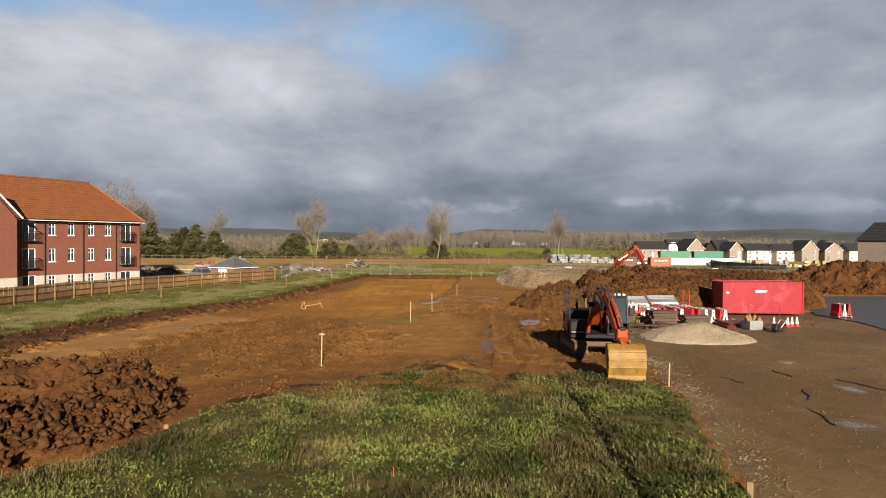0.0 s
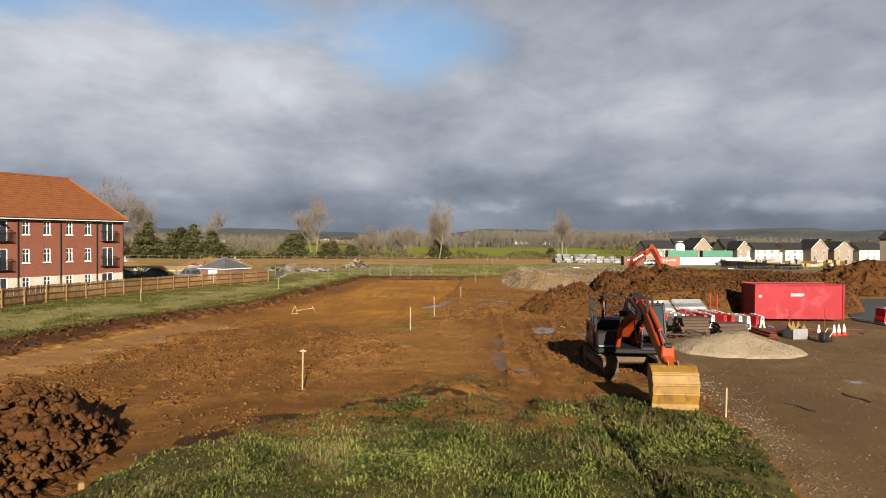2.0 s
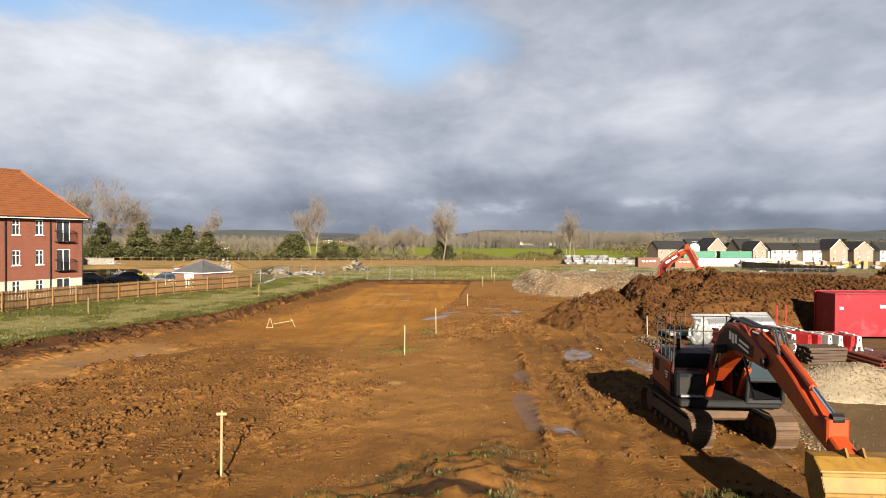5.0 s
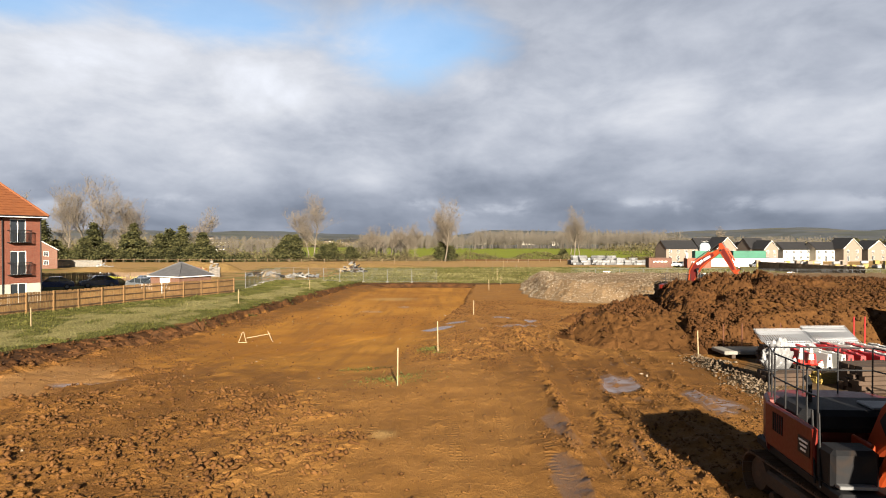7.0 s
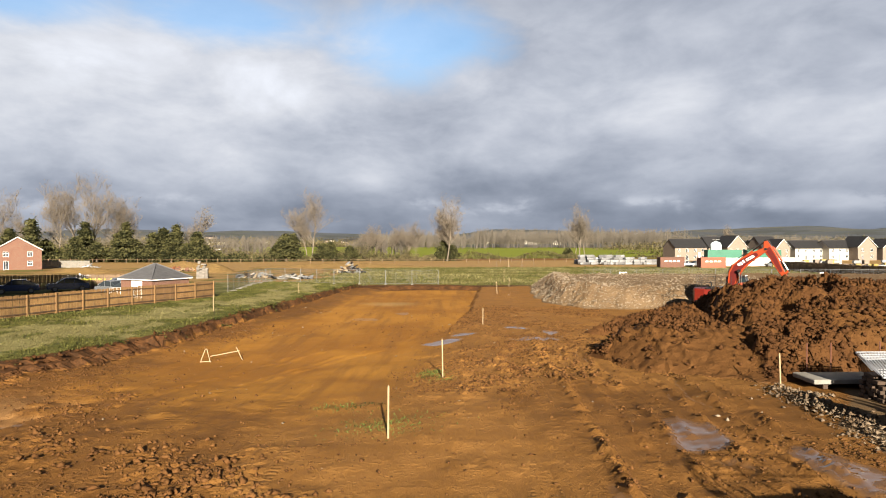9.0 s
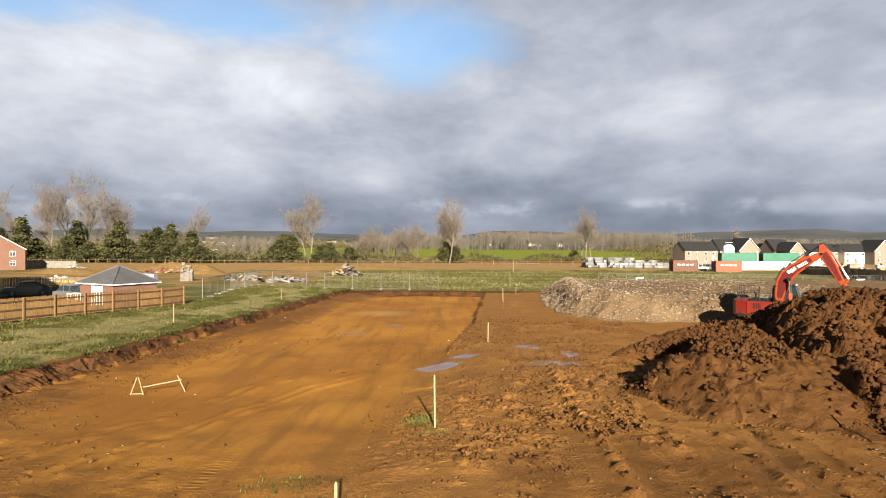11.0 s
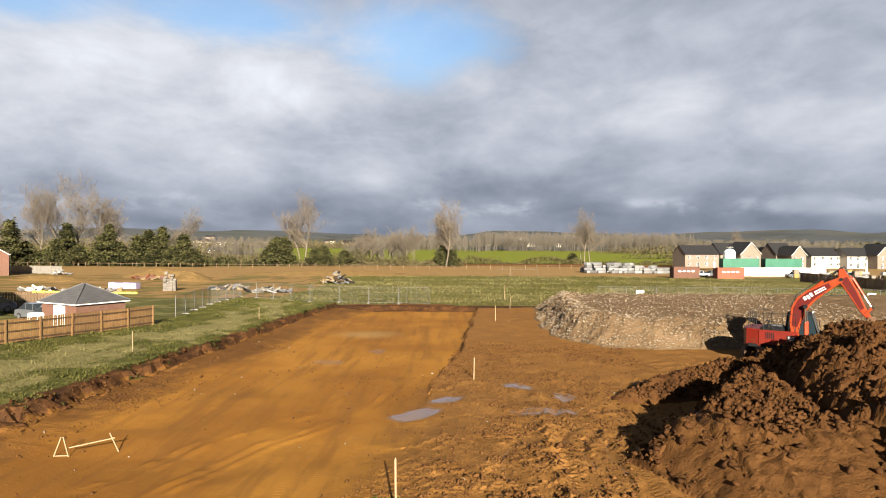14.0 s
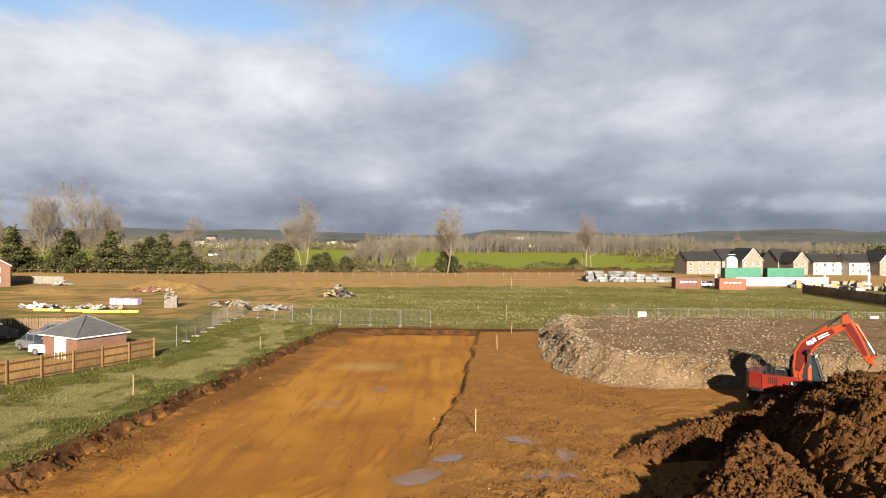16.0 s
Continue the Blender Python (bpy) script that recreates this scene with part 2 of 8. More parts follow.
M_SLATE = mat("grey_roof_tile", (0.0512, 0.0512, 0.0552), (0.0688, 0.0688, 0.0728), 1.5, 0.65, bump=0.1, piece=0.2)
M_SLATE_DARK = mat("dark_roof_tile", (0.012, 0.012, 0.0136), (0.018, 0.0172, 0.018), 0.8, 0.6, bump=0.15)
M_FENCE = mat("softwood_fence", (0.128, 0.0720, 0.0250), (0.088, 0.0470, 0.0160), 1.6, 0.75, bump=0.15, fine=9, dirt_or_sheen=(0.032, 0.0180, 0.0085), dirt_or_sheen_amt=0.4, piece=0.25)
# rails coloured dark to stand for the shadow lines they throw on the boards
M_RAIL = mat("shadow_dark_rail", (0.046, 0.0250, 0.0095), (0.034, 0.0180, 0.0070), 1.6, 0.8, bump=0.12)
M_POST = mat("softwood_post", (0.138, 0.0760, 0.0250), (0.104, 0.0560, 0.0190), 2.0, 0.75, bump=0.12, piece=0.2)
M_FENCE_DARK = mat("weathered_fence", (0.112, 0.0728, 0.0416), (0.084, 0.0528, 0.0304), 0.9, 0.85, bump=0.15, piece=0.2)
M_STAKE = mat("pale_timber", (0.2106, 0.1583, 0.09126), (0.1755, 0.1264, 0.06692), 5.0, 0.7, bump=0.08)
# the pink patches paint the container's cloudy highlights into its red
M_RED = mat("red_container_paint", (0.170, 0.0066, 0.0128), (0.138, 0.0052, 0.0098), 0.8, 0.42, bump=0.05, dirt_or_sheen=(0.235, 0.045, 0.056), dirt_or_sheen_amt=0.5, spec=0.2)
M_RUSTY = mat("rust_brown_paint", (0.080, 0.0270, 0.0120), (0.058, 0.0200, 0.0095), 0.9, 0.65, bump=0.1, dirt_or_sheen=(0.056, 0.028, 0.0168), dirt_or_sheen_amt=0.5)
M_ORANGE_BOX = mat("orange_container_paint", (0.190, 0.0430, 0.0165), (0.150, 0.0330, 0.0135), 0.8, 0.6, bump=0.08, dirt_or_sheen=(0.112, 0.0448, 0.028), dirt_or_sheen_amt=0.4)
M_GREEN_BOX = mat("green_container_paint", (0.0128, 0.104, 0.0624), (0.0104, 0.08, 0.0496), 0.7, 0.5, bump=0.05)
M_STEEL = mat("galvanised_steel", (0.144, 0.147, 0.15), (0.108, 0.111, 0.114), 4.0, 0.5, metal=0.4, bump=0.03)
M_CONCRETE = mat("concrete", (0.164, 0.156, 0.14), (0.133, 0.125, 0.109), 1.5, 0.85, bump=0.12, dirt_or_sheen=(0.078, 0.0624, 0.0432), dirt_or_sheen_amt=0.4)
M_ASPHALT = mat("wet_asphalt", (0.0176, 0.0184, 0.0208), (0.0272, 0.0272, 0.028), 0.35, 0.5, bump=0.1, fine=40, dirt_or_sheen=(0.0544, 0.0424, 0.0288), dirt_or_sheen_amt=0.5, spec=0.5)
M_BARK = mat("pale_bark", (0.1212, 0.1001, 0.07524), (0.08604, 0.07056, 0.0522), 1.2, 0.9, bump=0.1)
M_TWIG = mat("bare_twigs", (0.104, 0.085, 0.063), (0.078, 0.063, 0.046), 0.5, 0.9, bump=0.0)
M_FAR_TWIG = mat("far_twigs", (0.062, 0.053, 0.042), (0.048, 0.041, 0.032), 0.05, 0.9, bump=0.0)
M_CONIFER = leaf_mat("conifer_needles", (0.0120, 0.0138, 0.0062), (0.062, 0.060, 0.0235))
M_HEDGE = leaf_mat("hedge_leaves", (0.034, 0.030, 0.014), (0.084, 0.074, 0.033))
M_SCRUB = leaf_mat("winter_scrub", (0.048, 0.039, 0.021), (0.104, 0.088, 0.044))
M_WEED = leaf_mat("weed_leaves", (0.015, 0.022, 0.0058), (0.086, 0.100, 0.0250))
M_BANK_WEED = leaf_mat("bank_weed_leaves", (0.011, 0.016, 0.0045), (0.050, 0.058, 0.0165))
M_WEED_DRY = leaf_mat("dry_stalks", (0.034, 0.0240, 0.0110), (0.098, 0.076, 0.0350))
M_GRASS = leaf_mat("verge_grass", (0.038, 0.042, 0.0110), (0.084, 0.080, 0.0230))
M_GRASS_DRY = leaf_mat("bleached_grass", (0.094, 0.084, 0.034), (0.158, 0.142, 0.064))

# ---- tools ----
class Mesh:
    """Collects verts and faces of one mesh."""

    def __init__(self):
        self.v, self.f = [], []

    def face_set(self, verts, faces, m=None):
        n = len(self.v)
        self.v += [tuple(m @ Vector(p)) for p in verts] if m is not None else [tuple(p) for p in verts]
        self.f += [tuple(i + n for i in f) for f in faces]
        return self

    def box(self, c, s, m=None, bev=0.0):
        (cx, cy, cz), (x, y, z) = c, (s[0] / 2, s[1] / 2, s[2] / 2)
        if not bev:
            vs = [(cx + i * x, cy + j * y, cz + k * z) for k in (-1, 1) for j in (-1, 1) for i in (-1, 1)]
            return self.face_set(vs, [(0, 2, 3, 1), (4, 5, 7, 6), (0, 1, 5, 4), (2, 6, 7, 3), (0, 4, 6, 2), (1, 3, 7, 5)], m)
        b = min(bev, x, y, z) * 0.999
        rings = [(-z, b), (-z + b, 0.0), (z - b, 0.0), (z, b)]
        vs, fs = [], []
        for h, inset in rings:
            X, Y = x - inset, y - inset
            c2 = b if inset == 0 else b * 0.4
            for px, py in ((X - c2, -Y), (X, -Y + c2), (X, Y - c2), (X - c2, Y), (-X + c2, Y), (-X, Y - c2), (-X, -Y + c2), (-X + c2, -Y)):
                vs.append((cx + px, cy + py, cz + h))
        for r in range(3):
            for i in range(8):
                j = (i + 1) % 8
                fs.append((r * 8 + i, r * 8 + j, r * 8 + 8 + j, r * 8 + 8 + i))
        fs += [tuple(range(7, -1, -1)), tuple(range(24, 32))]
        return self.face_set(vs, fs, m)

    def tube(self, pts, r, n=6, m=None, r2=None, caps=True):
        pts = [Vector(p) for p in pts]
        vs, fs = [], []
        for i, p in enumerate(pts):
            d = (pts[min(i + 1, len(pts) - 1)] - pts[max(i - 1, 0)]).normalized()
            side = d.cross(Vector((0, 0, 1)) if abs(d.z) < 0.9 else Vector((1, 0, 0))).normalized()
            up = side.cross(d)
            rr = r if r2 is None else r + (r2 - r) * i / (len(pts) - 1)
            vs += [p + rr * (math.cos(6.28318 * k / n) * side + math.sin(6.28318 * k / n) * up) for k in range(n)]
        for i in range(len(pts) - 1):
            for k in range(n):
                fs.append((i * n + k, i * n + (k + 1) % n, i * n + n + (k + 1) % n, i * n + n + k))
        if caps:
            fs += [tuple(range(n - 1, -1, -1)), tuple(range((len(pts) - 1) * n, len(pts) * n))]
        return self.face_set(vs, fs, m)

    def extrude(self, profile, a, b, axis="x", m=None, bev=0.0):
        """A closed profile drawn from a to b along an axis. Profile points are the two other axes in order."""
        put = {"x": lambda h, p: (h, p[0], p[1]), "y": lambda h, p: (p[0], h, p[1]), "z": lambda h, p: (p[0], p[1], h)}[axis]
        n = len(profile)
        if bev:
            cx, cy = sum(p[0] for p in profile) / n, sum(p[1] for p in profile) / n
            small = []
            for px, py in profile:
                d = math.hypot(px - cx, py - cy) or 1
                k = max(0.0, 1 - bev / d)
                small.append((cx + (px - cx) * k, cy + (py - cy) * k))
            loops = [(a, small), (a + bev, profile), (b - bev, profile), (b, small)]
        else:
            loops = [(a, profile), (b, profile)]
        vs = [put(h, p) for h, pr in loops for p in pr]
        fs = [tuple(range(n - 1, -1, -1)), tuple(range((len(loops) - 1) * n, len(loops) * n))]
        for r in range(len(loops) - 1):
            for i in range(n):
                j = (i + 1) % n
                fs.append((r * n + i, r * n + j, r * n + n + j, r * n + n + i))
        return self.face_set(vs, fs, m)

    def lathe(self, profile, n=12, m=None):
        """Turned round z: profile of (radius, height)."""
        vs = [(r * math.cos(6.28318 * k / n), r * math.sin(6.28318 * k / n), h) for r, h in profile for k in range(n)]
        fs = [(i * n + k, i * n + (k + 1) % n, i * n + n + (k + 1) % n, i * n + n + k) for i in range(len(profile) - 1) for k in range(n)]
        fs += [tuple(range(n - 1, -1, -1)), tuple(range((len(profile) - 1) * n, len(profile) * n))]
        return self.face_set(vs, fs, m)

    def data(self, name, material, smooth=False):
        me = bpy.data.meshes.new(name)
        me.from_pydata(self.v, [], self.f)
        bm = bmesh.new()
        bm.from_mesh(me)
        bmesh.ops.recalc_face_normals(bm, faces=bm.faces)
        bm.to_mesh(me)
        bm.free()
        me.materials.append(material)
        if smooth:
            me.polygons.foreach_set("use_smooth", np.ones(len(me.polygons), bool))
        return me


def thing(name, label, category, m=None, group="", kind=""):
    """An Empty at the base of a thing, for its parts."""
    ob = new(name)
    ob.empty_display_size = 0.2
    if m is not None:
        ob.matrix_basis = m
    return tagged(ob, label, category, group, kind)


def part(name, mesh, material, parent=None, label="", m=None, smooth=False):
    """Links a mesh as one object, as a rule under a thing or a part."""
    data = mesh if isinstance(mesh, bpy.types.Mesh) else mesh.data(name, material, smooth)
    ob = new(name, data)
    if parent is not None:
        ob.parent = parent
    if m is not None:
        ob.matrix_basis = m
    return tagged(ob, label) if label else ob


def single(name, mesh, material, label, category, m=None, group="", kind="", smooth=False):
    return tagged(part(name, mesh, material, None, label, m, smooth), label, category, group, kind)


def lattice(ix, iy, seed):
    h = (ix.astype(np.int64) * 374761393 + iy.astype(np.int64) * 668265263 + seed * 1442695041) & 0xFFFFFFFF
    h = ((h ^ (h >> 13)) * 1274126177) & 0xFFFFFFFF
    return ((h ^ (h >> 16)) & 0xFFFF) / 65535.0


def vnoise(x, y, seed=0):
    x, y = np.asarray(x, float), np.asarray(y, float)
    ix, iy = np.floor(x), np.floor(y)
    fx, fy = x - ix, y - iy
    fx, fy = fx * fx * (3 - 2 * fx), fy * fy * (3 - 2 * fy)
    a, b = lattice(ix, iy, seed), lattice(ix + 1, iy, seed)
    c, d = lattice(ix, iy + 1, seed), lattice(ix + 1, iy + 1, seed)
    return (a + (b - a) * fx) * (1 - fy) + (c + (d - c) * fx) * fy


def fbm(x, y, freq, octaves=4, seed=0, gain=0.5):
    """Noise about 0, of size about 1."""
    total, amp = 0.0, 1.0
    for o in range(octaves):
        total = total + amp * (2 * vnoise(np.asarray(x) * freq + 17.3 * o, np.asarray(y) * freq - 9.1 * o, seed + o) - 1)
        amp, freq = amp * gain, freq * 2.03
    return total


def clods(x, y, freq, seed, fill=0.7):
    """Heights of rough lumps lying side by side, about 0 to 0.8 of their spacing."""
    x, y = np.asarray(x, float), np.asarray(y, float)
    u = x * freq + 0.5 * vnoise(x * freq * 1.7, y * freq * 1.7, seed + 11)
    v = y * freq + 0.5 * vnoise(x * freq * 1.7, y * freq * 1.7, seed + 12)
    best = np.zeros_like(u)
    for i in (-1, 0, 1):
        for j in (-1, 0, 1):
            ci, cj = np.floor(u) + i, np.floor(v) + j
            r = (0.30 + 0.48 * lattice(ci, cj, seed + 2)) * (lattice(ci, cj, seed + 3) < fill)
            d2 = (u - ci - lattice(ci, cj, seed)) ** 2 + (v - cj - lattice(ci, cj, seed + 1)) ** 2
            best = np.maximum(best, r * np.clip(1 - d2 / np.maximum(r, 1e-3) ** 2, 0, 1) ** 0.7)
    return best / freq


def sstep(v, lo, hi):
    t = np.clip((np.asarray(v, float) - lo) / (hi - lo), 0, 1)
    return t * t * (3 - 2 * t)


def inside(x, y, poly):
    """Distance to a polygon's edge, positive inside."""
    x, y = np.asarray(x, float), np.asarray(y, float)
    best, odd = np.full(x.shape, 1e9), np.zeros(x.shape, bool)
    for (ax, ay), (bx, by) in zip(poly, poly[1:] + poly[:1]):
        ex, ey = bx - ax, by - ay
        t = np.clip(((x - ax) * ex + (y - ay) * ey) / (ex * ex + ey * ey), 0, 1)
        best = np.minimum(best, np.hypot(x - ax - t * ex, y - ay - t * ey))
        if ay != by:
            odd ^= ((ay > y) != (by > y)) & (x < ex * (y - ay) / (by - ay) + ax)
    return np.where(odd, best, -best)

# ---- the ground: one sheet from the grass underfoot to the hills ----
GRASS_POLY = [(-17.0, -14.0), (-13.0, 6.0), (-10.6, 15.6), (-9.2, 18.8), (-7.6, 24.0), (-6.4, 26.0), (-5.0, 28.4), (-3.0, 30.6), (-1.0, 32.6), (1.7, 34.4), (2.5, 31.5), (3.0, 29.6), (4.2, 28.4), (5.2, 30.0), (6.0, 30.6), (7.2, 29.2), (8.6, 29.2), (9.2, 27.0), (8.7, 24.5), (8.1, 21.0), (7.2, 16.6), (6.8, 6.0), (6.6, -14.0)]
YARD_POLY = [(6.4, -14.0), (6.6, 4.0), (7.2, 16.0), (8.4, 22.0), (9.2, 26.6), (9.7, 30.0), (9.9, 36.0), (10.2, 42.0), (11.0, 50.0), (14.0, 55.0), (22.0, 58.5), (33.0, 59.0), (44.0, 60.0), (75.0, 60.0), (75.0, -14.0)]
ASPHALT_POLY = [(29.2, 42.0), (30.6, 50.0), (31.0, 56.6), (33.5, 62.0), (38.0, 71.0), (41.5, 77.5), (52.0, 78.5), (85.0, 80.0), (85.0, 42.0)]
BANK_Y = [4, 34.6, 40, 49.4, 64.4, 74.6, 86, 105, 112.6, 130]
BANK_X = [-23.6, -22.9, -22.8, -20.9, -17.9, -16.5, -15.4, -13.3, -12.4, -12.0]
FENCE_Y = [20, 47, 58, 68.3, 78.4, 84.6, 95.6, 128]
FENCE_X = [-42.0, -38.6, -36.9, -34.6, -31.0, -28.6, -23.4, -26.8]
EDGE_Y = [50, 60, 70, 78.7, 83, 95, 113.4]
EDGE_X = [-3.0, -1.8, -1.0, -0.4, 0.5, 1.4, 2.9]


def ground_forms(x, y):
    """Height and zone weights of the ground."""
    x, y = np.asarray(x, float), np.asarray(y, float)
    n1, n2, n3 = fbm(x, y, 0.22, 3, 11), fbm(x, y, 0.9, 3, 23), fbm(x, y, 3.1, 3, 31)
    bank = np.interp(y, BANK_Y, BANK_X) + 0.28 * fbm(x * 0.3, y, 0.3, 3, 27) + 0.07 * n3
    edge = np.interp(y, EDGE_Y, EDGE_X) + 0.25 * n2
    near = y < 118
    lip2 = bank - 2.7 * (1 - sstep(y + 2.0 * n1, 50, 72)) + 0.25 * n2
    verge = 0.42 * sstep(bank - x, -0.05, 0.24) + 0.44 * sstep(lip2 - x, -0.05, 0.26) + 0.14 * sstep(lip2 - x + 0.25 * n2, 0.3, 2.3)
    verge_top = sstep(lip2 - x + 0.6 * n3 + 0.5 * n2, 0.2, 1.1)
    cut = sstep(bank - x + 0.3 * n3, -0.35, 0.0) * (1 - sstep(lip2 - x, 0.6, 1.6)) * near
    fence_at = np.interp(y, FENCE_Y, FENCE_X)
    over = (x - fence_at) / np.maximum(lip2 - fence_at, 1.0)
    bleach = sstep(over + 0.16 * n2, 0.26, 0.44) * (1 - sstep(over + 0.14 * n2, 0.74, 0.92)) * sstep(fbm(x * 1.6, y * 0.5, 0.3, 3, 37), -0.75, 0.05)
    bleach = np.where(over < -0.02, 0.5 + 0.5 * n1 + 0.4 * n2, bleach)
    cut = np.maximum(cut, sstep(y + 0.25 * n2, 114.3, 114.9) * (1 - sstep(y, 116.3, 117.0)) * (x > bank - 0.2))
    path = near * sstep(x - bank, 0.4, 1.0) * (1 - sstep(x - bank + 0.9 * n2, 4.2, 6.4)) * (1 - sstep(y, 50, 60))
    floor = np.interp(y, [20, 40, 48, 56, 65, 80, 114, 300], [0.40, 0.40, 0.30, 0.0, -0.46, -0.52, -0.48, -0.48])
    right = np.interp(y, [20, 40, 50, 58, 70, 117], [0.42, 0.42, 0.40, 0.20, 0.02, 0.0])
    step = sstep(x - edge, -0.08, 0.22) * sstep(y, 70, 80) + sstep(x - edge, -2.5, 2.5) * (1 - sstep(y, 70, 80))
    north = sstep(y + 0.25 * n2, 115.0, 116.0)
    low = floor + (right - floor) * step
    far = np.interp(y, [117, 150, 200, 290, 360, 900, 6000], [0.0, -0.75, -1.2, -2.4, -2.8, -3.0, -3.0])
    z = low + (far - low) * north
    z = z + verge * (np.interp(y, [20, 50, 100, 117, 150, 200, 290], [0.55, 0.45, 0.30, 0.05, -0.75, -1.2, -2.4]) - z)
    z = z - 0.26 * path * (1 - verge)
    grass_d = inside(x, y, GRASS_POLY) + 0.35 * n2 + 0.25 * n3
    grass_f = sstep(grass_d, -0.15, 0.35)
    z = z + 0.36 * sstep(grass_d, -0.2, 1.0 + 2.2 * sstep(y, 24, 28) * (x < 3))
    foot = (0.55 * sstep(y, 46, 54) + 0.45 * sstep(y, 66, 78)) * near * (1 - north) * (1 - sstep(x - bank, 0.2, 5.0)) * (1 - verge)
    z = z + 0.38 * foot
    yard = sstep(inside(x, y, YARD_POLY) + 0.4 * n2, -0.5, 0.5) * (1 - grass_f)
    mud = near * (1 - sstep(bank - x, -0.1, 0.5)) * (1 - grass_f) * (1 - yard) * (1 - north)
    clay = mud * sstep(y + 2.0 * n1 + 0.35 * x, 41, 60) * sstep(edge - x, -0.1 - 3.5 * (1 - sstep(y, 72, 80)), 0.5 + 3.5 * (1 - sstep(y, 72, 80))) * (0.22 * (1 - sstep(y, 72, 86)) + (0.78 + 0.22 * sstep(y, 72, 86)) * sstep(x - bank + 0.8 * n1, 0.8, 5.2))
    # ruts that run with the traffic, clods between them
    rut_x = x + 1.4 * np.sin(y * 0.05) + 0.5 * n1
    drive = sstep(x, 0.5, 2.5) * (1 - sstep(x, 9.5, 11.0)) * sstep(y, 30, 33) * (1 - sstep(y, 66, 80))
    ruts = (np.abs(vnoise(rut_x * 1.05, y * 0.03, 71) - 0.5) * 2 - 0.5) * 0.17 * drive
    rough = mud * (1 - 0.85 * sstep(clay, 0.3, 0.9))
    tumble = np.maximum(sstep(fbm(x, y, 0.13, 3, 53), -0.15, 0.55), sstep(-x, 2, 5) * sstep(y, 31, 34) * (1 - sstep(y, 44, 50)))
    ridges = 0.0
    for rx, rw, ra in ((3.3, 0.20, 0.20), (4.5, 0.12, 0.07), (5.4, 0.14, 0.11), (6.1, 0.12, 0.08), (7.0, 0.15, 0.12), (8.1, 0.15, 0.12), (9.0, 0.14, 0.10), (-0.6, 0.15, 0.05)):
        ridges = ridges + ra * np.exp(-((x - rx - 0.03 * (y - 45) - 0.35 * fbm(x * 0 + rx, y, 0.09, 2, 77)) / rw) ** 2) * np.clip(0.7 + 0.5 * n2 + 0.55 * n3, 0.05, 1.6)
    z = z + rough * ridges * sstep(y, 31, 34) * (1 - sstep(y, 64, 74))
    # track marks across the clay, side by side
    lane = x + 10.3 - np.interp(y, [50, 61.8, 66.9, 72.0, 90.0], [-3.2, 0.0, 1.8, 5.0, 8.5]) + 0.15 * n1
    marks = sum(np.exp(-((lane - k) / 0.13) ** 2) for k in (-0.6, 0.0, 1.7, 2.3)) * np.clip(0.6 + 0.9 * n2, 0, 1.4) * sstep(y, 52, 56) * (1 - sstep(y, 74, 84))
    z = z + mud * 0.07 * marks
    ridges = ridges + 0.04 * marks
    lumpy = rough * sstep(0.65 * tumble + 0.5 * n2 + 0.35, 0.3, 1.0) * sstep(y, 22, 25) * (1 - sstep(y, 80, 90)) * (1 - 0.75 * path)
    # ground that the tracks have churned into clods
    churn = np.maximum(sstep(-x - 0.06 * (y - 40) + 2.2 * n1, 2.0, 5.0) * (1 - sstep(y + 0.35 * x + 2.0 * n1, 44.0, 48.5)), sstep(x + 1.2 * n1, -0.5, 1.5) * (1 - sstep(x + n1, 4.8, 6.4)) * sstep(y + 1.5 * n1, 54, 57) * (1 - sstep(y + 1.5 * n1, 65, 68)))
    churn = mud * churn * (1 - 0.9 * path) * sstep(y, 22.5, 25.0) * sstep(n2 + 0.6 * n3, -0.45, 0.35)
    z = z + churn * (0.05 * clods(x, y, 1.7, 331, 0.35) + 0.22 * clods(x, y, 3.9, 341, 0.4) + 0.42 * clods(x, y, 6.2, 351, 0.45) - 0.015)
    z = z + lumpy * (0.05 * clods(x, y, 1.9, 301, 0.3) + 0.15 * clods(x, y, 3.6, 311, 0.25) + 0.25 * clods(x, y, 5.6, 321, 0.3)) * (1 - sstep(-foot, -0.3, 0.0) * 0 - 0.8 * sstep(foot, 0.05, 0.3))
    z = z + rough * (0.035 * n2 + (0.008 + 0.016 * tumble) * n3) + ruts * rough + mud * 0.05 * n1
    z = z + yard * 0.03 * n1 + grass_f * (0.05 * n2 + 0.04 * n3) + verge * near * (0.05 * n2)
    track_groove = np.exp(-((x - (4.55 + 0.035 * (y - 20) + 0.06 * n2)) / 0.16) ** 2) * grass_f * sstep(y, 10, 14)
    z = z - 0.22 * track_groove
    # loose earth and rough stones along the foot of the bank
    lip = np.exp(-((x - bank + 0.2) / 0.7) ** 2) * near
    z = z + lip * (0.16 * n3 + 0.10 * n2) - 0.22 * near * sstep(bank - x, -1.4, -0.1) * (1 - verge) * (1 - sstep(y, 44, 60))
    # hills at the edge of sight
    far_h = sstep(y, 1300, 2300)
    ridge = 17 + 13 * np.sin(x * 0.0016 + 1.2) + 12 * np.sin(x * 0.0043 + 0.3) + 9 * fbm(x, y, 0.0016, 4, 91)
    ridge = ridge + 18 * sstep(x, 500, 2400) + 14 * sstep(-x, 150, 900) - 26 * np.exp(-((x + 130) / 300.0) ** 2)
    z = z + far_h * np.maximum(ridge, 4) + sstep(y, 600, 1300) * (1 - far_h) * 4 * fbm(x, y, 0.004, 3, 95)
    hill2 = sstep(y, 2600, 4000)
    z = z + hill2 * (14 + 34 * sstep(x, 900, 2600) + 14 * fbm(x, y, 0.0012, 3, 97))
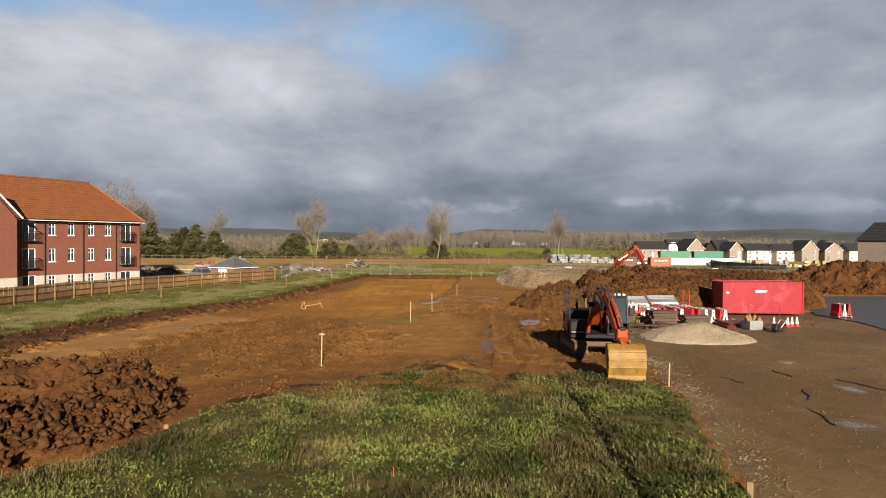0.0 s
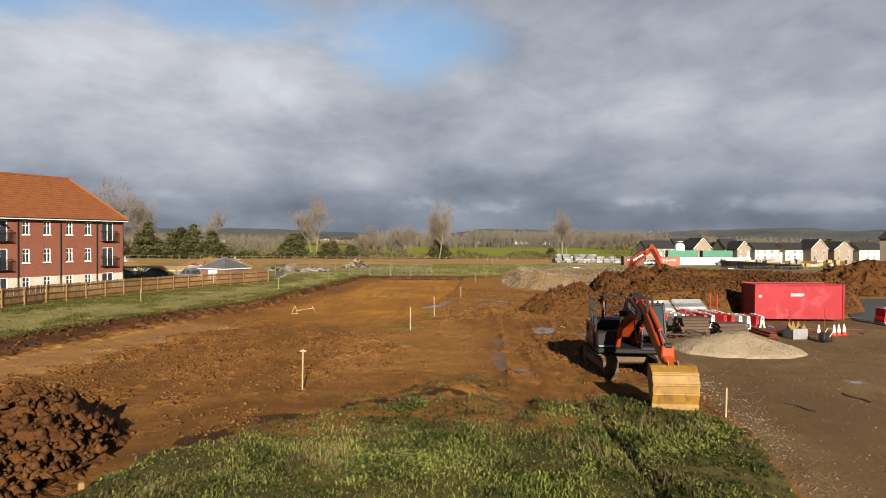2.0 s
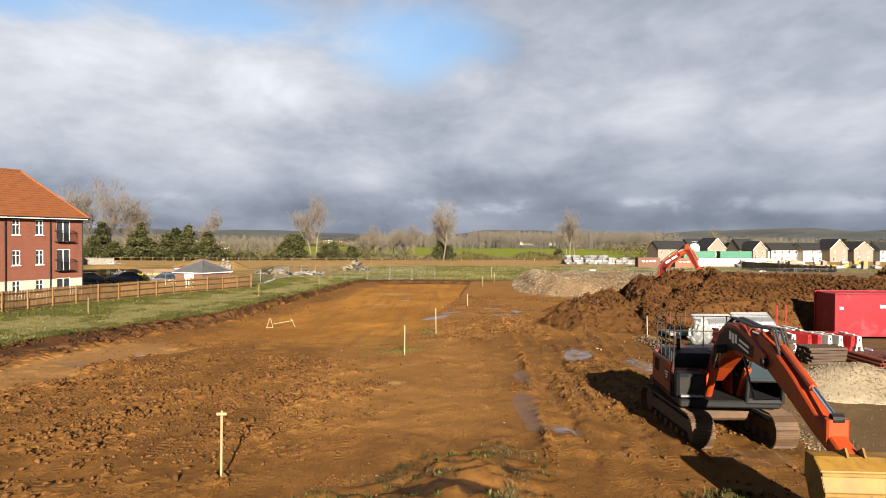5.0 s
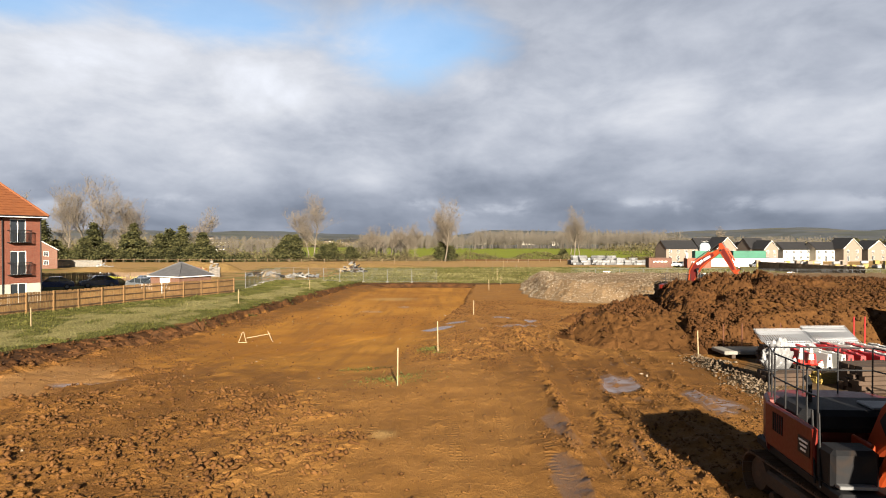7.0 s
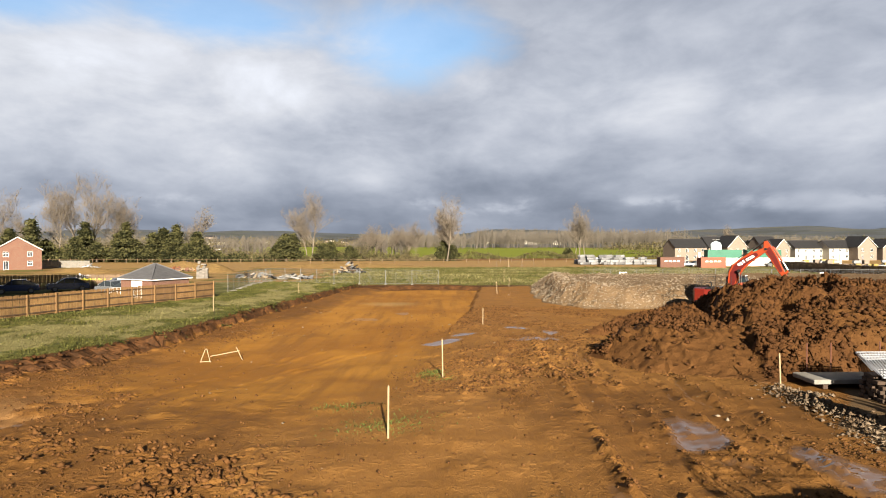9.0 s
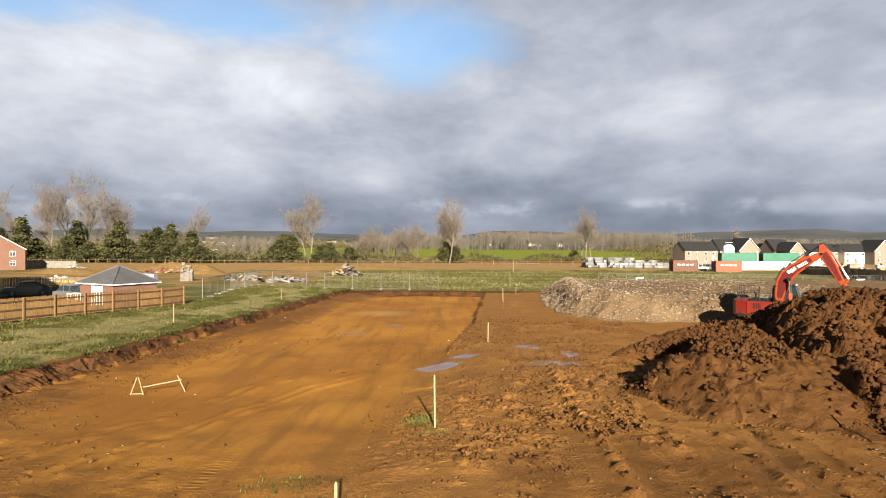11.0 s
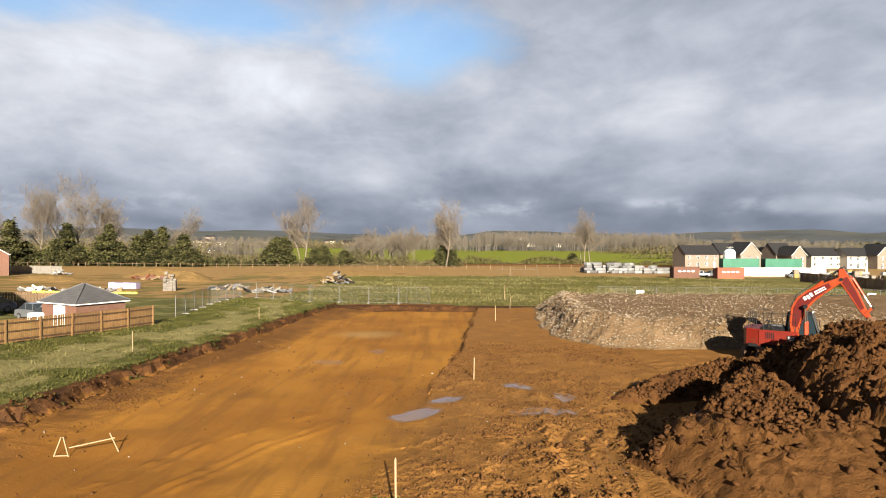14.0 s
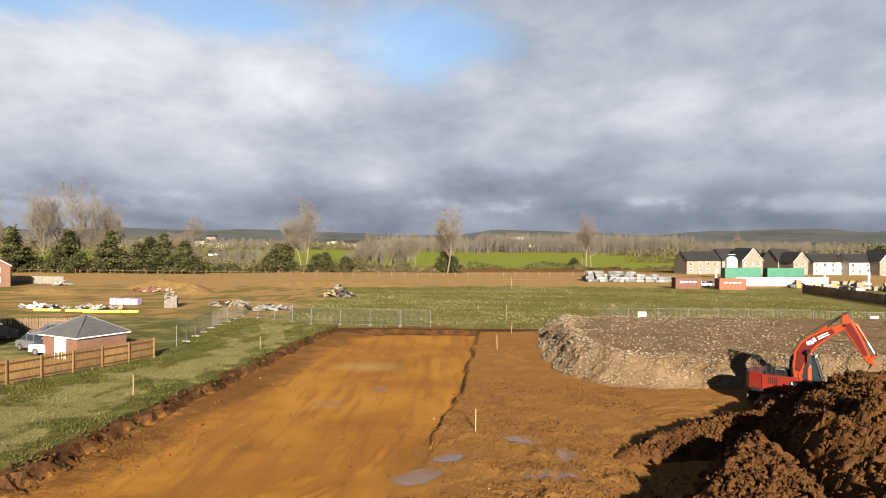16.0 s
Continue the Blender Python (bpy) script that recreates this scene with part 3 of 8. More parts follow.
    # zones
    sown = sstep(y + 3 * n1, 116.2, 117.6) * (1 - sstep(y + 5 * n1 - 0.02 * x, 196, 203))
    sown = np.where(x < -22, sown * sstep(n1 + 0.9 * n2, -0.1, 0.5) * 0.8, sown)
    green = sstep(y + 4 * n1, 318, 323)
    tan = sstep(y + 5 * n1 - 0.02 * x, 192, 203) * (1 - sstep(y, 285, 296))
    tan = np.where((x < -22) & (y < 200), np.maximum(tan, 0.8 * sstep(y + 2 * n1, 116, 119) * (1 - sown)), tan)
    verge_w = verge_top * near + sstep(bank - x, 0.6, 2.2) * (y >= 118) * (y < 126)
    wet = np.zeros_like(x)
    for px, py, rx, ry, k in PUDDLES:
        wet = np.maximum(wet, k * (1 - sstep(np.hypot((x - px) / rx, (y - py) / ry) + 0.45 * n2, 0.45, 1.15)))
    wet = np.maximum(wet, 0.55 * drive * sstep(-ruts, 0.03, 0.09) * sstep(n1, -0.2, 0.5))
    z = np.where(wet > 0.5, z - 0.04 * (wet - 0.5), z)
    black = np.zeros_like(x)
    for px, py, rx, ry in ((-5.1, 26.9, 1.7, 0.8), (-2.4, 28.8, 1.4, 0.6), (-0.1, 29.9, 1.1, 0.5), (1.5, 31.4, 0.9, 0.5), (-7.0, 25.2, 0.9, 0.7)):
        black = np.maximum(black, 1.1 * (1 - sstep(np.hypot((x - px) / rx, (y - py) / ry) + 0.5 * n2, 0.5, 1.3)))
    trod = sstep(y + 1.5 * n1 + 0.8 * n2, 21.5, 26.5) * (1 - 0.5 * sstep(x, 3.2, 4.6))
    return z, {"z_grass": grass_f * near * (1 - 0.75 * trod), "trod": trod, "z_yard": yard, "z_clay": clay, "z_sown": sown, "z_tan": tan, "z_field": green, "z_verge": np.clip(verge_w, 0, 1), "z_wet": wet, "z_black": black, "z_mud": mud, "z_cut": cut, "z_path": path, "z_bleach": np.clip(bleach, 0, 1), "lip": np.exp(-((x - lip2 + 0.25) / 0.5) ** 2) * near, "z_pale": np.exp(-((x + 6.5) / 3.2) ** 2 - ((y - 96.8) / 2.4) ** 2) + np.exp(-((x + 2.2) / 0.5) ** 2 - ((y - 42.0) / 0.6) ** 2), "z_dry": mud * sstep(x + 0.8 * n1, -9.5, -3.0) * sstep(y + 1.5 * n1, 31, 38) * (1 - 0.75 * sstep(x + 1.2 * n1, 0.4, 3.2) * (1 - sstep(y + 1.5 * n1, 54, 62))), "ridge": ridges + 0.0 * x, "lumpy": np.maximum(lumpy, churn), "churn": churn}


PUDDLES = [(-0.9, 70.6, 1.6, 0.9, 1.0), (0.2, 72.6, 1.2, 0.7, 1.0), (3.7, 75.2, 0.8, 1.0, 1.0), (5.6, 73.1, 0.7, 1.0, 1.0), (4.2, 70.4, 1.5, 0.7, 0.9), (-4.9, 89.0, 1.0, 1.2, 0.5),
           (2.6, 37.5, 0.45, 3.2, 0.62), (3.4, 35.2, 0.6, 0.7, 0.74), (3.0, 43.5, 0.45, 2.8, 0.58), (-3.9, 27.0, 0.8, 0.45, 1.0), (-15.5, 51.0, 1.6, 0.5, 0.72), (-17.5, 47.6, 1.9, 0.6, 0.62),
           (6.3, 49.5, 1.0, 2.4, 0.8), (8.8, 46.5, 0.9, 1.7, 0.8), (16.5, 27.5, 0.6, 1.2, 0.74), (19.0, 24.5, 0.8, 1.4, 0.76), (22.5, 30.0, 0.9, 1.1, 0.74), (17.0, 33.5, 0.8, 0.7, 0.72), (24.0, 35.0, 1.5, 0.8, 0.7),
           (-7.4, 84.5, 1.6, 1.0, 0.45), (13.5, 22.0, 0.8, 1.3, 0.7), (-20.0, 105.5, 1.2, 0.9, 0.95), (8.2, 63.5, 0.6, 1.2, 0.9), (12, 192, 6, 2.0, 0.95)]


def spread(fine_lo, fine_hi, step, lo, hi, grow, cap, mid_lo, mid_hi, mid_cap):
    vals = list(np.arange(fine_lo, fine_hi + 1e-6, step))
    for sign, end in ((1, hi), (-1, lo)):
        s, p, out = step, vals[-1] if sign > 0 else vals[0], []
        while (p < end) if sign > 0 else (p > end):
            s = min(s * grow, mid_cap if mid_lo < p < mid_hi else cap)
            p += sign * s
            out.append(p)
        vals = vals + out if sign > 0 else out[::-1] + vals
    return np.array(vals)


def height(x, y):
    return float(ground_forms(np.array([float(x)]), np.array([float(y)]))[0][0])


def sheet(name, X, Y, Z, material, keep=None):
    """A grid of points as a mesh; keep: a mask of its cells."""
    ny, nx = X.shape
    idx = np.arange(nx * ny).reshape(ny, nx)
    quads = np.stack([idx[:-1, :-1], idx[:-1, 1:], idx[1:, 1:], idx[1:, :-1]], -1).reshape(-1, 4)
    if keep is not None:
        quads = quads[keep.reshape(-1)]
    used, inv = np.unique(quads, return_inverse=True)
    co = np.stack([X.ravel(), Y.ravel(), Z.ravel()], -1)[used]
    quads = inv.reshape(-1, 4)
    me = bpy.data.meshes.new(name)
    me.vertices.add(len(co))
    me.vertices.foreach_set("co", co.astype(np.float32).ravel())
    me.loops.add(len(quads) * 4)
    me.loops.foreach_set("vertex_index", quads.astype(np.int32).ravel())
    me.polygons.add(len(quads))
    me.polygons.foreach_set("loop_start", np.arange(len(quads), dtype=np.int32) * 4)
    me.polygons.foreach_set("use_smooth", np.ones(len(quads), bool))
    me.update(calc_edges=True)
    me.materials.append(material)
    return me, used


def ground_mat():
    m = bpy.data.materials.new("ground_earth")
    m.use_nodes = True
    m.node_tree.nodes.clear()
    N = Nodes(m.node_tree)
    pos = N.add("ShaderNodeTexCoord").outputs["Object"]
    n_big, n_mid, n_small = N.noise(pos, 0.11, 5.0, 0.6, 0.5), N.noise(pos, 0.8, 6.0, 0.65, 0.4), N.noise(pos, 5.0, 6.0, 0.68)
    n_fine = N.noise(pos, 24.0, 3.0, 0.6)
    streak_v = N.add("ShaderNodeMapping", ins={"Vector": pos, "Scale": (1.1, 0.10, 1.0), "Rotation": (0, 0, 0.12)}).outputs[0]
    streak = N.noise(streak_v, 1.2, 5.0, 0.6)
    jitter = N.math("MULTIPLY", N.math("SUBTRACT", n_small, 0.5), 0.9)

    def zone(attr, lo=0.35, hi=0.65):
        a = N.add("ShaderNodeAttribute", attr=attr).outputs["Fac"]
        return N.smooth(N.math("ADD", a, jitter), lo, hi), a

    col = N.mix(N.smooth(n_mid, 0.36, 0.66), (0.092, 0.0425, 0.0112), (0.138, 0.0655, 0.0178))
    col = N.mix(N.math("MULTIPLY", N.smooth(n_small, 0.52, 0.70), 0.5), col, (0.042, 0.0180, 0.0052))
    col = N.mix(N.math("MULTIPLY", N.smooth(streak, 0.5, 0.68), 0.45), col, (0.158, 0.073, 0.0195))
    col = N.mix(N.math("MULTIPLY", N.smooth(n_big, 0.46, 0.66), 0.4), col, (0.062, 0.028, 0.0090))
    dry_a = N.add("ShaderNodeAttribute", attr="z_dry").outputs["Fac"]
    col = N.mix(N.math("MULTIPLY", N.smooth(N.math("ADD", dry_a, jitter), 0.2, 0.9), 0.62), col, N.mix(N.smooth(n_mid, 0.34, 0.66), (0.160, 0.0780, 0.0210), (0.206, 0.1040, 0.0310)))
    clay_raw = N.add("ShaderNodeAttribute", attr="z_clay").outputs["Fac"]
    clay = N.smooth(N.math("ADD", clay_raw, N.math("ADD", N.math("MULTIPLY", jitter, 0.5), N.math("MULTIPLY", N.math("SUBTRACT", n_mid, 0.5), 0.9))), 0.15, 0.85)
    c_clay = N.mix(N.smooth(n_big, 0.38, 0.62), (0.170, 0.0750, 0.0138), (0.232, 0.1100, 0.0198))
    c_clay = N.mix(N.math("MULTIPLY", N.smooth(streak, 0.45, 0.66), 0.6), c_clay, (0.116, 0.0530, 0.0135))
    c_clay = N.mix(N.math("MULTIPLY", N.smooth(n_mid, 0.58, 0.75), 0.45), c_clay, (0.195, 0.1060, 0.0360))
    col = N.mix(clay, col, c_clay)
    yard, _ = zone("z_yard")
    c_yard = N.mix(N.smooth(n_mid, 0.35, 0.65), (0.082, 0.052, 0.026), (0.118, 0.077, 0.040))
    c_yard = N.mix(N.math("MULTIPLY", N.smooth(n_fine, 0.60, 0.72), 0.5), c_yard, (0.19, 0.145, 0.09))
    c_yard = N.mix(N.math("MULTIPLY", N.smooth(n_big, 0.45, 0.6), 0.5), c_yard, (0.060, 0.038, 0.019))
    c_yard = N.mix(N.math("MULTIPLY", N.smooth(streak, 0.54, 0.68), 0.5), c_yard, (0.105, 0.060, 0.024))
    c_yard = N.mix(N.math("MULTIPLY", N.smooth(n_small, 0.54, 0.68), 0.55), c_yard, (0.050, 0.032, 0.0170))
    col = N.mix(yard, col, c_yard)
    tan, _ = zone("z_tan")
    col = N.mix(tan, col, N.mix(N.smooth(n_mid, 0.35, 0.65), (0.172, 0.108, 0.0421), (0.235, 0.15, 0.0609)))
    patch = N.noise(N.add("ShaderNodeMapping", ins={"Vector": pos, "Scale": (0.62, 0.2, 1.0), "Rotation": (0, 0, 0.16)}).outputs[0], 1.0, 6.0, 0.65, 0.4)
    for attr, a, b in (("z_grass", (0.026, 0.0250, 0.0085), (0.062, 0.0520, 0.0170)), ("z_sown", (0.074, 0.074, 0.0170), (0.128, 0.106, 0.0360)), ("z_verge", (0.042, 0.045, 0.0115), (0.084, 0.079, 0.0235))):
        w, _ = zone(attr)
        g = N.mix(N.smooth(N.math("ADD", N.math("MULTIPLY", n_mid, 0.6), N.math("MULTIPLY", n_small, 0.4)), 0.4, 0.6), a, b)
        if attr != "z_grass":
            straw = N.math("MULTIPLY", N.smooth(patch, 0.50, 0.66), 0.7) if attr == "z_sown" else N.math("MULTIPLY", N.smooth(N.math("ADD", N.add("ShaderNodeAttribute", attr="z_bleach").outputs["Fac"], N.math("MULTIPLY", N.math("SUBTRACT", patch, 0.5), 1.3)), 0.25, 0.85), 0.9)
            g = N.mix(straw, g, N.mix(N.smooth(n_small, 0.4, 0.6), (0.128, 0.114, 0.046), (0.172, 0.152, 0.068)))
            g = N.mix(N.math("MULTIPLY", N.smooth(n_big, 0.52, 0.66), 0.35), g, (0.044, 0.050, 0.0140))
        col = N.mix(w, col, g)
    field_a = N.add("ShaderNodeAttribute", attr="z_field").outputs["Fac"]
    sep2 = N.add("ShaderNodeSeparateXYZ", ins={0: pos})
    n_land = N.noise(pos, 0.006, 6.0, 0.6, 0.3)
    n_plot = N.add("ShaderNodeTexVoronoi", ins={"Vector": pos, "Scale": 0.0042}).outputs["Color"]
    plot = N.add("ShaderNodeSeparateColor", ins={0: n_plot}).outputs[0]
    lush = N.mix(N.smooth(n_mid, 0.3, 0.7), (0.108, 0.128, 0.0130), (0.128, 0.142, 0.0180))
    # the grey-blue of distance haze is put into the far hills' colour
    hazy_land = N.ramp(plot, [(0.15, (0.046, 0.050, 0.047)), (0.4, (0.070, 0.074, 0.058)), (0.6, (0.082, 0.078, 0.066)), (0.85, (0.056, 0.062, 0.052))])
    hazy_land = N.mix(N.smooth(n_land, 0.42, 0.56), hazy_land, (0.062, 0.068, 0.076))
    col = N.mix(field_a, col, N.mix(N.smooth(sep2.outputs[1], 700.0, 760.0), lush, hazy_land))
    path, _ = zone("z_path", 0.2, 0.8)
    col = N.mix(N.math("MULTIPLY", path, 0.8), col, N.mix(N.smooth(n_mid, 0.35, 0.65), (0.178, 0.094, 0.0350), (0.208, 0.114, 0.0450)))
    pale, _ = zone("z_pale", 0.25, 0.95)
    col = N.mix(N.math("MULTIPLY", pale, 0.7), col, (0.215, 0.138, 0.0560))
    cut, _ = zone("z_cut")
    col = N.mix(cut, col, N.mix(N.smooth(N.math("ADD", N.math("MULTIPLY", n_mid, 0.5), N.math("MULTIPLY", n_small, 0.5)), 0.42, 0.6), (0.026, 0.0130, 0.0060), (0.066, 0.0295, 0.0112)))
    black = N.add("ShaderNodeAttribute", attr="z_black").outputs["Fac"]
    col = N.mix(N.math("MULTIPLY", N.smooth(N.math("ADD", black, jitter), 0.4, 0.8), 0.85), col, (0.01804, 0.01066, 0.00656))
    wet_a = N.add("ShaderNodeAttribute", attr="z_wet").outputs["Fac"]
    damp = N.smooth(N.math("ADD", wet_a, N.math("MULTIPLY", jitter, 0.5)), 0.25, 0.6)
    pool = N.smooth(N.math("ADD", wet_a, N.math("MULTIPLY", jitter, 0.35)), 0.62, 0.72)
    col = N.mix(N.math("MULTIPLY", damp, 0.45), col, (0.0615, 0.0328, 0.01476))
    bs = N.add("ShaderNodeBsdfPrincipled", ins={"Base Color": col})
    rough = N.math("ADD", 0.62, N.math("MULTIPLY", n_mid, 0.35))
    rough = N.math("MULTIPLY", rough, N.math("SUBTRACT", 1.0, N.math("MULTIPLY", damp, 0.45)))
    rough = N.math("MULTIPLY", rough, N.math("SUBTRACT", 1.0, N.math("MULTIPLY", pool, 0.93)))
    N.l.new(rough, bs.inputs["Roughness"])
    N.l.new(N.math("ADD", 0.06, N.math("MULTIPLY", damp, 0.4)), bs.inputs["Specular IOR Level"])
    tread_v = N.add("ShaderNodeMapping", ins={"Vector": pos, "Scale": (2.6, 0.16, 1.0), "Rotation": (0, 0, 0.08)}).outputs[0]
    tread = N.noise(tread_v, 1.0, 4.0, 0.6, 0.6)
    mud_a = N.add("ShaderNodeAttribute", attr="z_mud").outputs["Fac"]
    h = N.math("ADD", N.math("MULTIPLY", n_small, 0.42), N.math("MULTIPLY", n_fine, 0.32))
    crumbs = N.math("MULTIPLY", N.smooth(N.noise(pos, 7.5, 4.0, 0.6, 0.4), 0.52, 0.66), N.smooth(n_mid, 0.40, 0.60))
    bars = N.add("ShaderNodeTexWave", ins={"Vector": pos, "Scale": 1.35, "Distortion": 3.0, "Detail": 2.0})
    bars.bands_direction = "Y"
    lanes = N.math("MULTIPLY", N.smooth(tread, 0.56, 0.64), N.smooth(n_big, 0.44, 0.56))
    h = N.math("ADD", h, N.math("MULTIPLY", N.math("MULTIPLY", N.math("ADD", N.math("MULTIPLY", tread, 0.45), N.math("ADD", N.math("MULTIPLY", crumbs, 0.45), N.math("MULTIPLY", N.math("MULTIPLY", bars.outputs["Fac"], lanes), 0.35))), mud_a), 1.0))
    calm = N.math("MULTIPLY", N.math("SUBTRACT", 1.0, pool), N.math("SUBTRACT", 1.0, N.math("MULTIPLY", clay, 0.55)))
    calm = N.math("MULTIPLY", calm, N.math("SUBTRACT", 1.0, N.math("MULTIPLY", yard, 0.15)))
    bp = N.add("ShaderNodeBump", ins={"Strength": N.math("MULTIPLY", calm, 0.6), "Distance": 0.14, "Height": h})
    N.l.new(bp.outputs[0], bs.inputs["Normal"])
    N.add("ShaderNodeOutputMaterial", ins={0: bs.outputs[0]})
    return m


gx_line = spread(-14.5, 9.5, 0.135, -4200.0, 4200.0, 1.09, 90.0, -27.0, 24.0, 0.45)
gy_line = spread(30.0, 66.0, 0.145, -300.0, 4700.0, 1.05, 60.0, 10.0, 118.0, 0.42)
GX, GY = np.meshgrid(gx_line, gy_line)
GZ, ZONES = ground_forms(GX, GY)
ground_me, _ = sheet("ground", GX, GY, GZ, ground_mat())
for key, arr in ZONES.items():
    if key in ("ridge", "lumpy", "churn", "lip", "trod"):
        continue
    ground_me.attributes.new(key, "FLOAT", "POINT").data.foreach_set("value", np.asarray(arr, np.float32).ravel())
rough_cells = (ZONES["lumpy"][:-1, :-1] > 0.7) | (ZONES["z_cut"][:-1, :-1] > 0.8)
ground_me.polygons.foreach_set("use_smooth", (~rough_cells).ravel())
tagged(new("ground", ground_me), "stripped orange clay and brown mud with grass verges, fields and hills", "ground", kind="structure")


def heap_mesh(name, fn, x0, x1, y0, y1, step, material, floor=0.03, crisp=True, loose=None):
    """A heap over the ground: fn gives its height above the ground."""
    X, Y = np.meshgrid(np.arange(x0, x1, step), np.arange(y0, y1, step))
    H = fn(X, Y)
    G = ground_forms(X, Y)[0]
    Z = G + np.maximum(H, 0) - 0.06 * (H < floor)
    on = H > floor
    keep = on[:-1, :-1] | on[1:, :-1] | on[:-1, 1:] | on[1:, 1:]
    me, used = sheet(name, X, Y, Z, material, keep)
    me.polygons.foreach_set("use_smooth", np.full(len(me.polygons), not crisp))
    if loose is not None:
        me.attributes.new("loose", "FLOAT", "POINT").data.foreach_set("value", loose(X, Y).ravel()[used].astype(np.float32))
    return me


# the road of the new estate
X, Y = np.meshgrid(np.arange(27, 86, 1.0), np.arange(40, 82, 1.0))
road = Mesh()
top = [(px, py, height(px, py) + 0.07) for px, py in ASPHALT_POLY]
n = len(top)
road.face_set(top + [(px, py, pz - 0.4) for px, py, pz in top], [tuple(range(n)), tuple(range(2 * n - 1, n - 1, -1))] + [(i, (i + 1) % n, n + (i + 1) % n, n + i) for i in range(n)])
single("road", road, M_ASPHALT, "dark wet asphalt road of the new estate", "road", kind="structure")

# ---- heaps of earth and stone ----
# the long heap: lines of its front foot and its rear crest, and the crest's height, along x
HEAP_X = [5.6, 6.6, 7.6, 8.9, 10.3, 12.2, 14.2, 16.5, 18.2, 21.0, 25.0, 32.0, 36.0, 38.5]
HEAP_FOOT = [63.4, 61.6, 59.8, 58.2, 57.2, 56.9, 57.4, 57.5, 57.6, 58.0, 59.4, 60.4, 63.5, 70.0]
HEAP_CREST = [63.4, 63.2, 63.8, 64.8, 66.4, 68.6, 71.0, 73.5, 75.0, 77.3, 78.6, 78.0, 75.0, 70.0]
HEAP_TOP = [0.0, 0.55, 1.05, 1.5, 1.9, 2.05, 2.1, 2.35, 2.65, 2.95, 2.9, 2.85, 2.0, 0.0]
BACK_POLY = [(40.0, 85.0), (46.0, 81.0), (54.0, 80.5), (70.0, 82.5), (90.0, 86.0), (90.0, 98.0), (60.0, 100.0), (50.0, 98.0), (44.0, 95.0), (40.0, 90.0)]
RUBBLE_POLY = [(7.6, 97.0), (8.2, 91.6), (10.2, 88.6), (14.0, 87.2), (19.0, 87.0), (30.0, 87.4), (48.0, 89.0), (62.0, 96.0), (60.0, 118.0), (36.0, 120.4), (16.0, 119.6), (9.6, 117.0), (8.2, 108.0)]
NEAR_POLY = [(-24.0, 18.0), (-20.0, 15.0), (-12.0, 14.5), (-10.2, 16.2), (-9.4, 19.6), (-8.2, 22.6), (-9.2, 25.8), (-12.6, 28.6), (-16.0, 30.4), (-21.0, 30.6), (-26.0, 28.0)]


def ridged(x, y, freq, amp, seed):
    """Sharp-edged lumps with deep gaps between them."""
    return amp * (0.45 - np.abs(2 * vnoise(x * freq + 0.7 * vnoise(y * freq * 2, x * freq * 2, seed + 5), y * freq, seed) - 1)) * (0.5 + vnoise(x * freq * 0.4, y * freq * 0.4, seed + 9))


def ridge_line(x, y, pts, slope):
    """A ridge along points (x, y, height) whose flanks fall at a slope."""
    best = np.full(np.shape(x), -9.0)
    for (ax, ay, az), (bx, by, bz) in zip(pts, pts[1:]):
        ex, ey = bx - ax, by - ay
        t = np.clip(((x - ax) * ex + (y - ay) * ey) / (ex * ex + ey * ey), 0, 1)
        best = np.maximum(best, az + (bz - az) * t - slope * np.hypot(x - ax - t * ex, y - ay - t * ey))
    return best


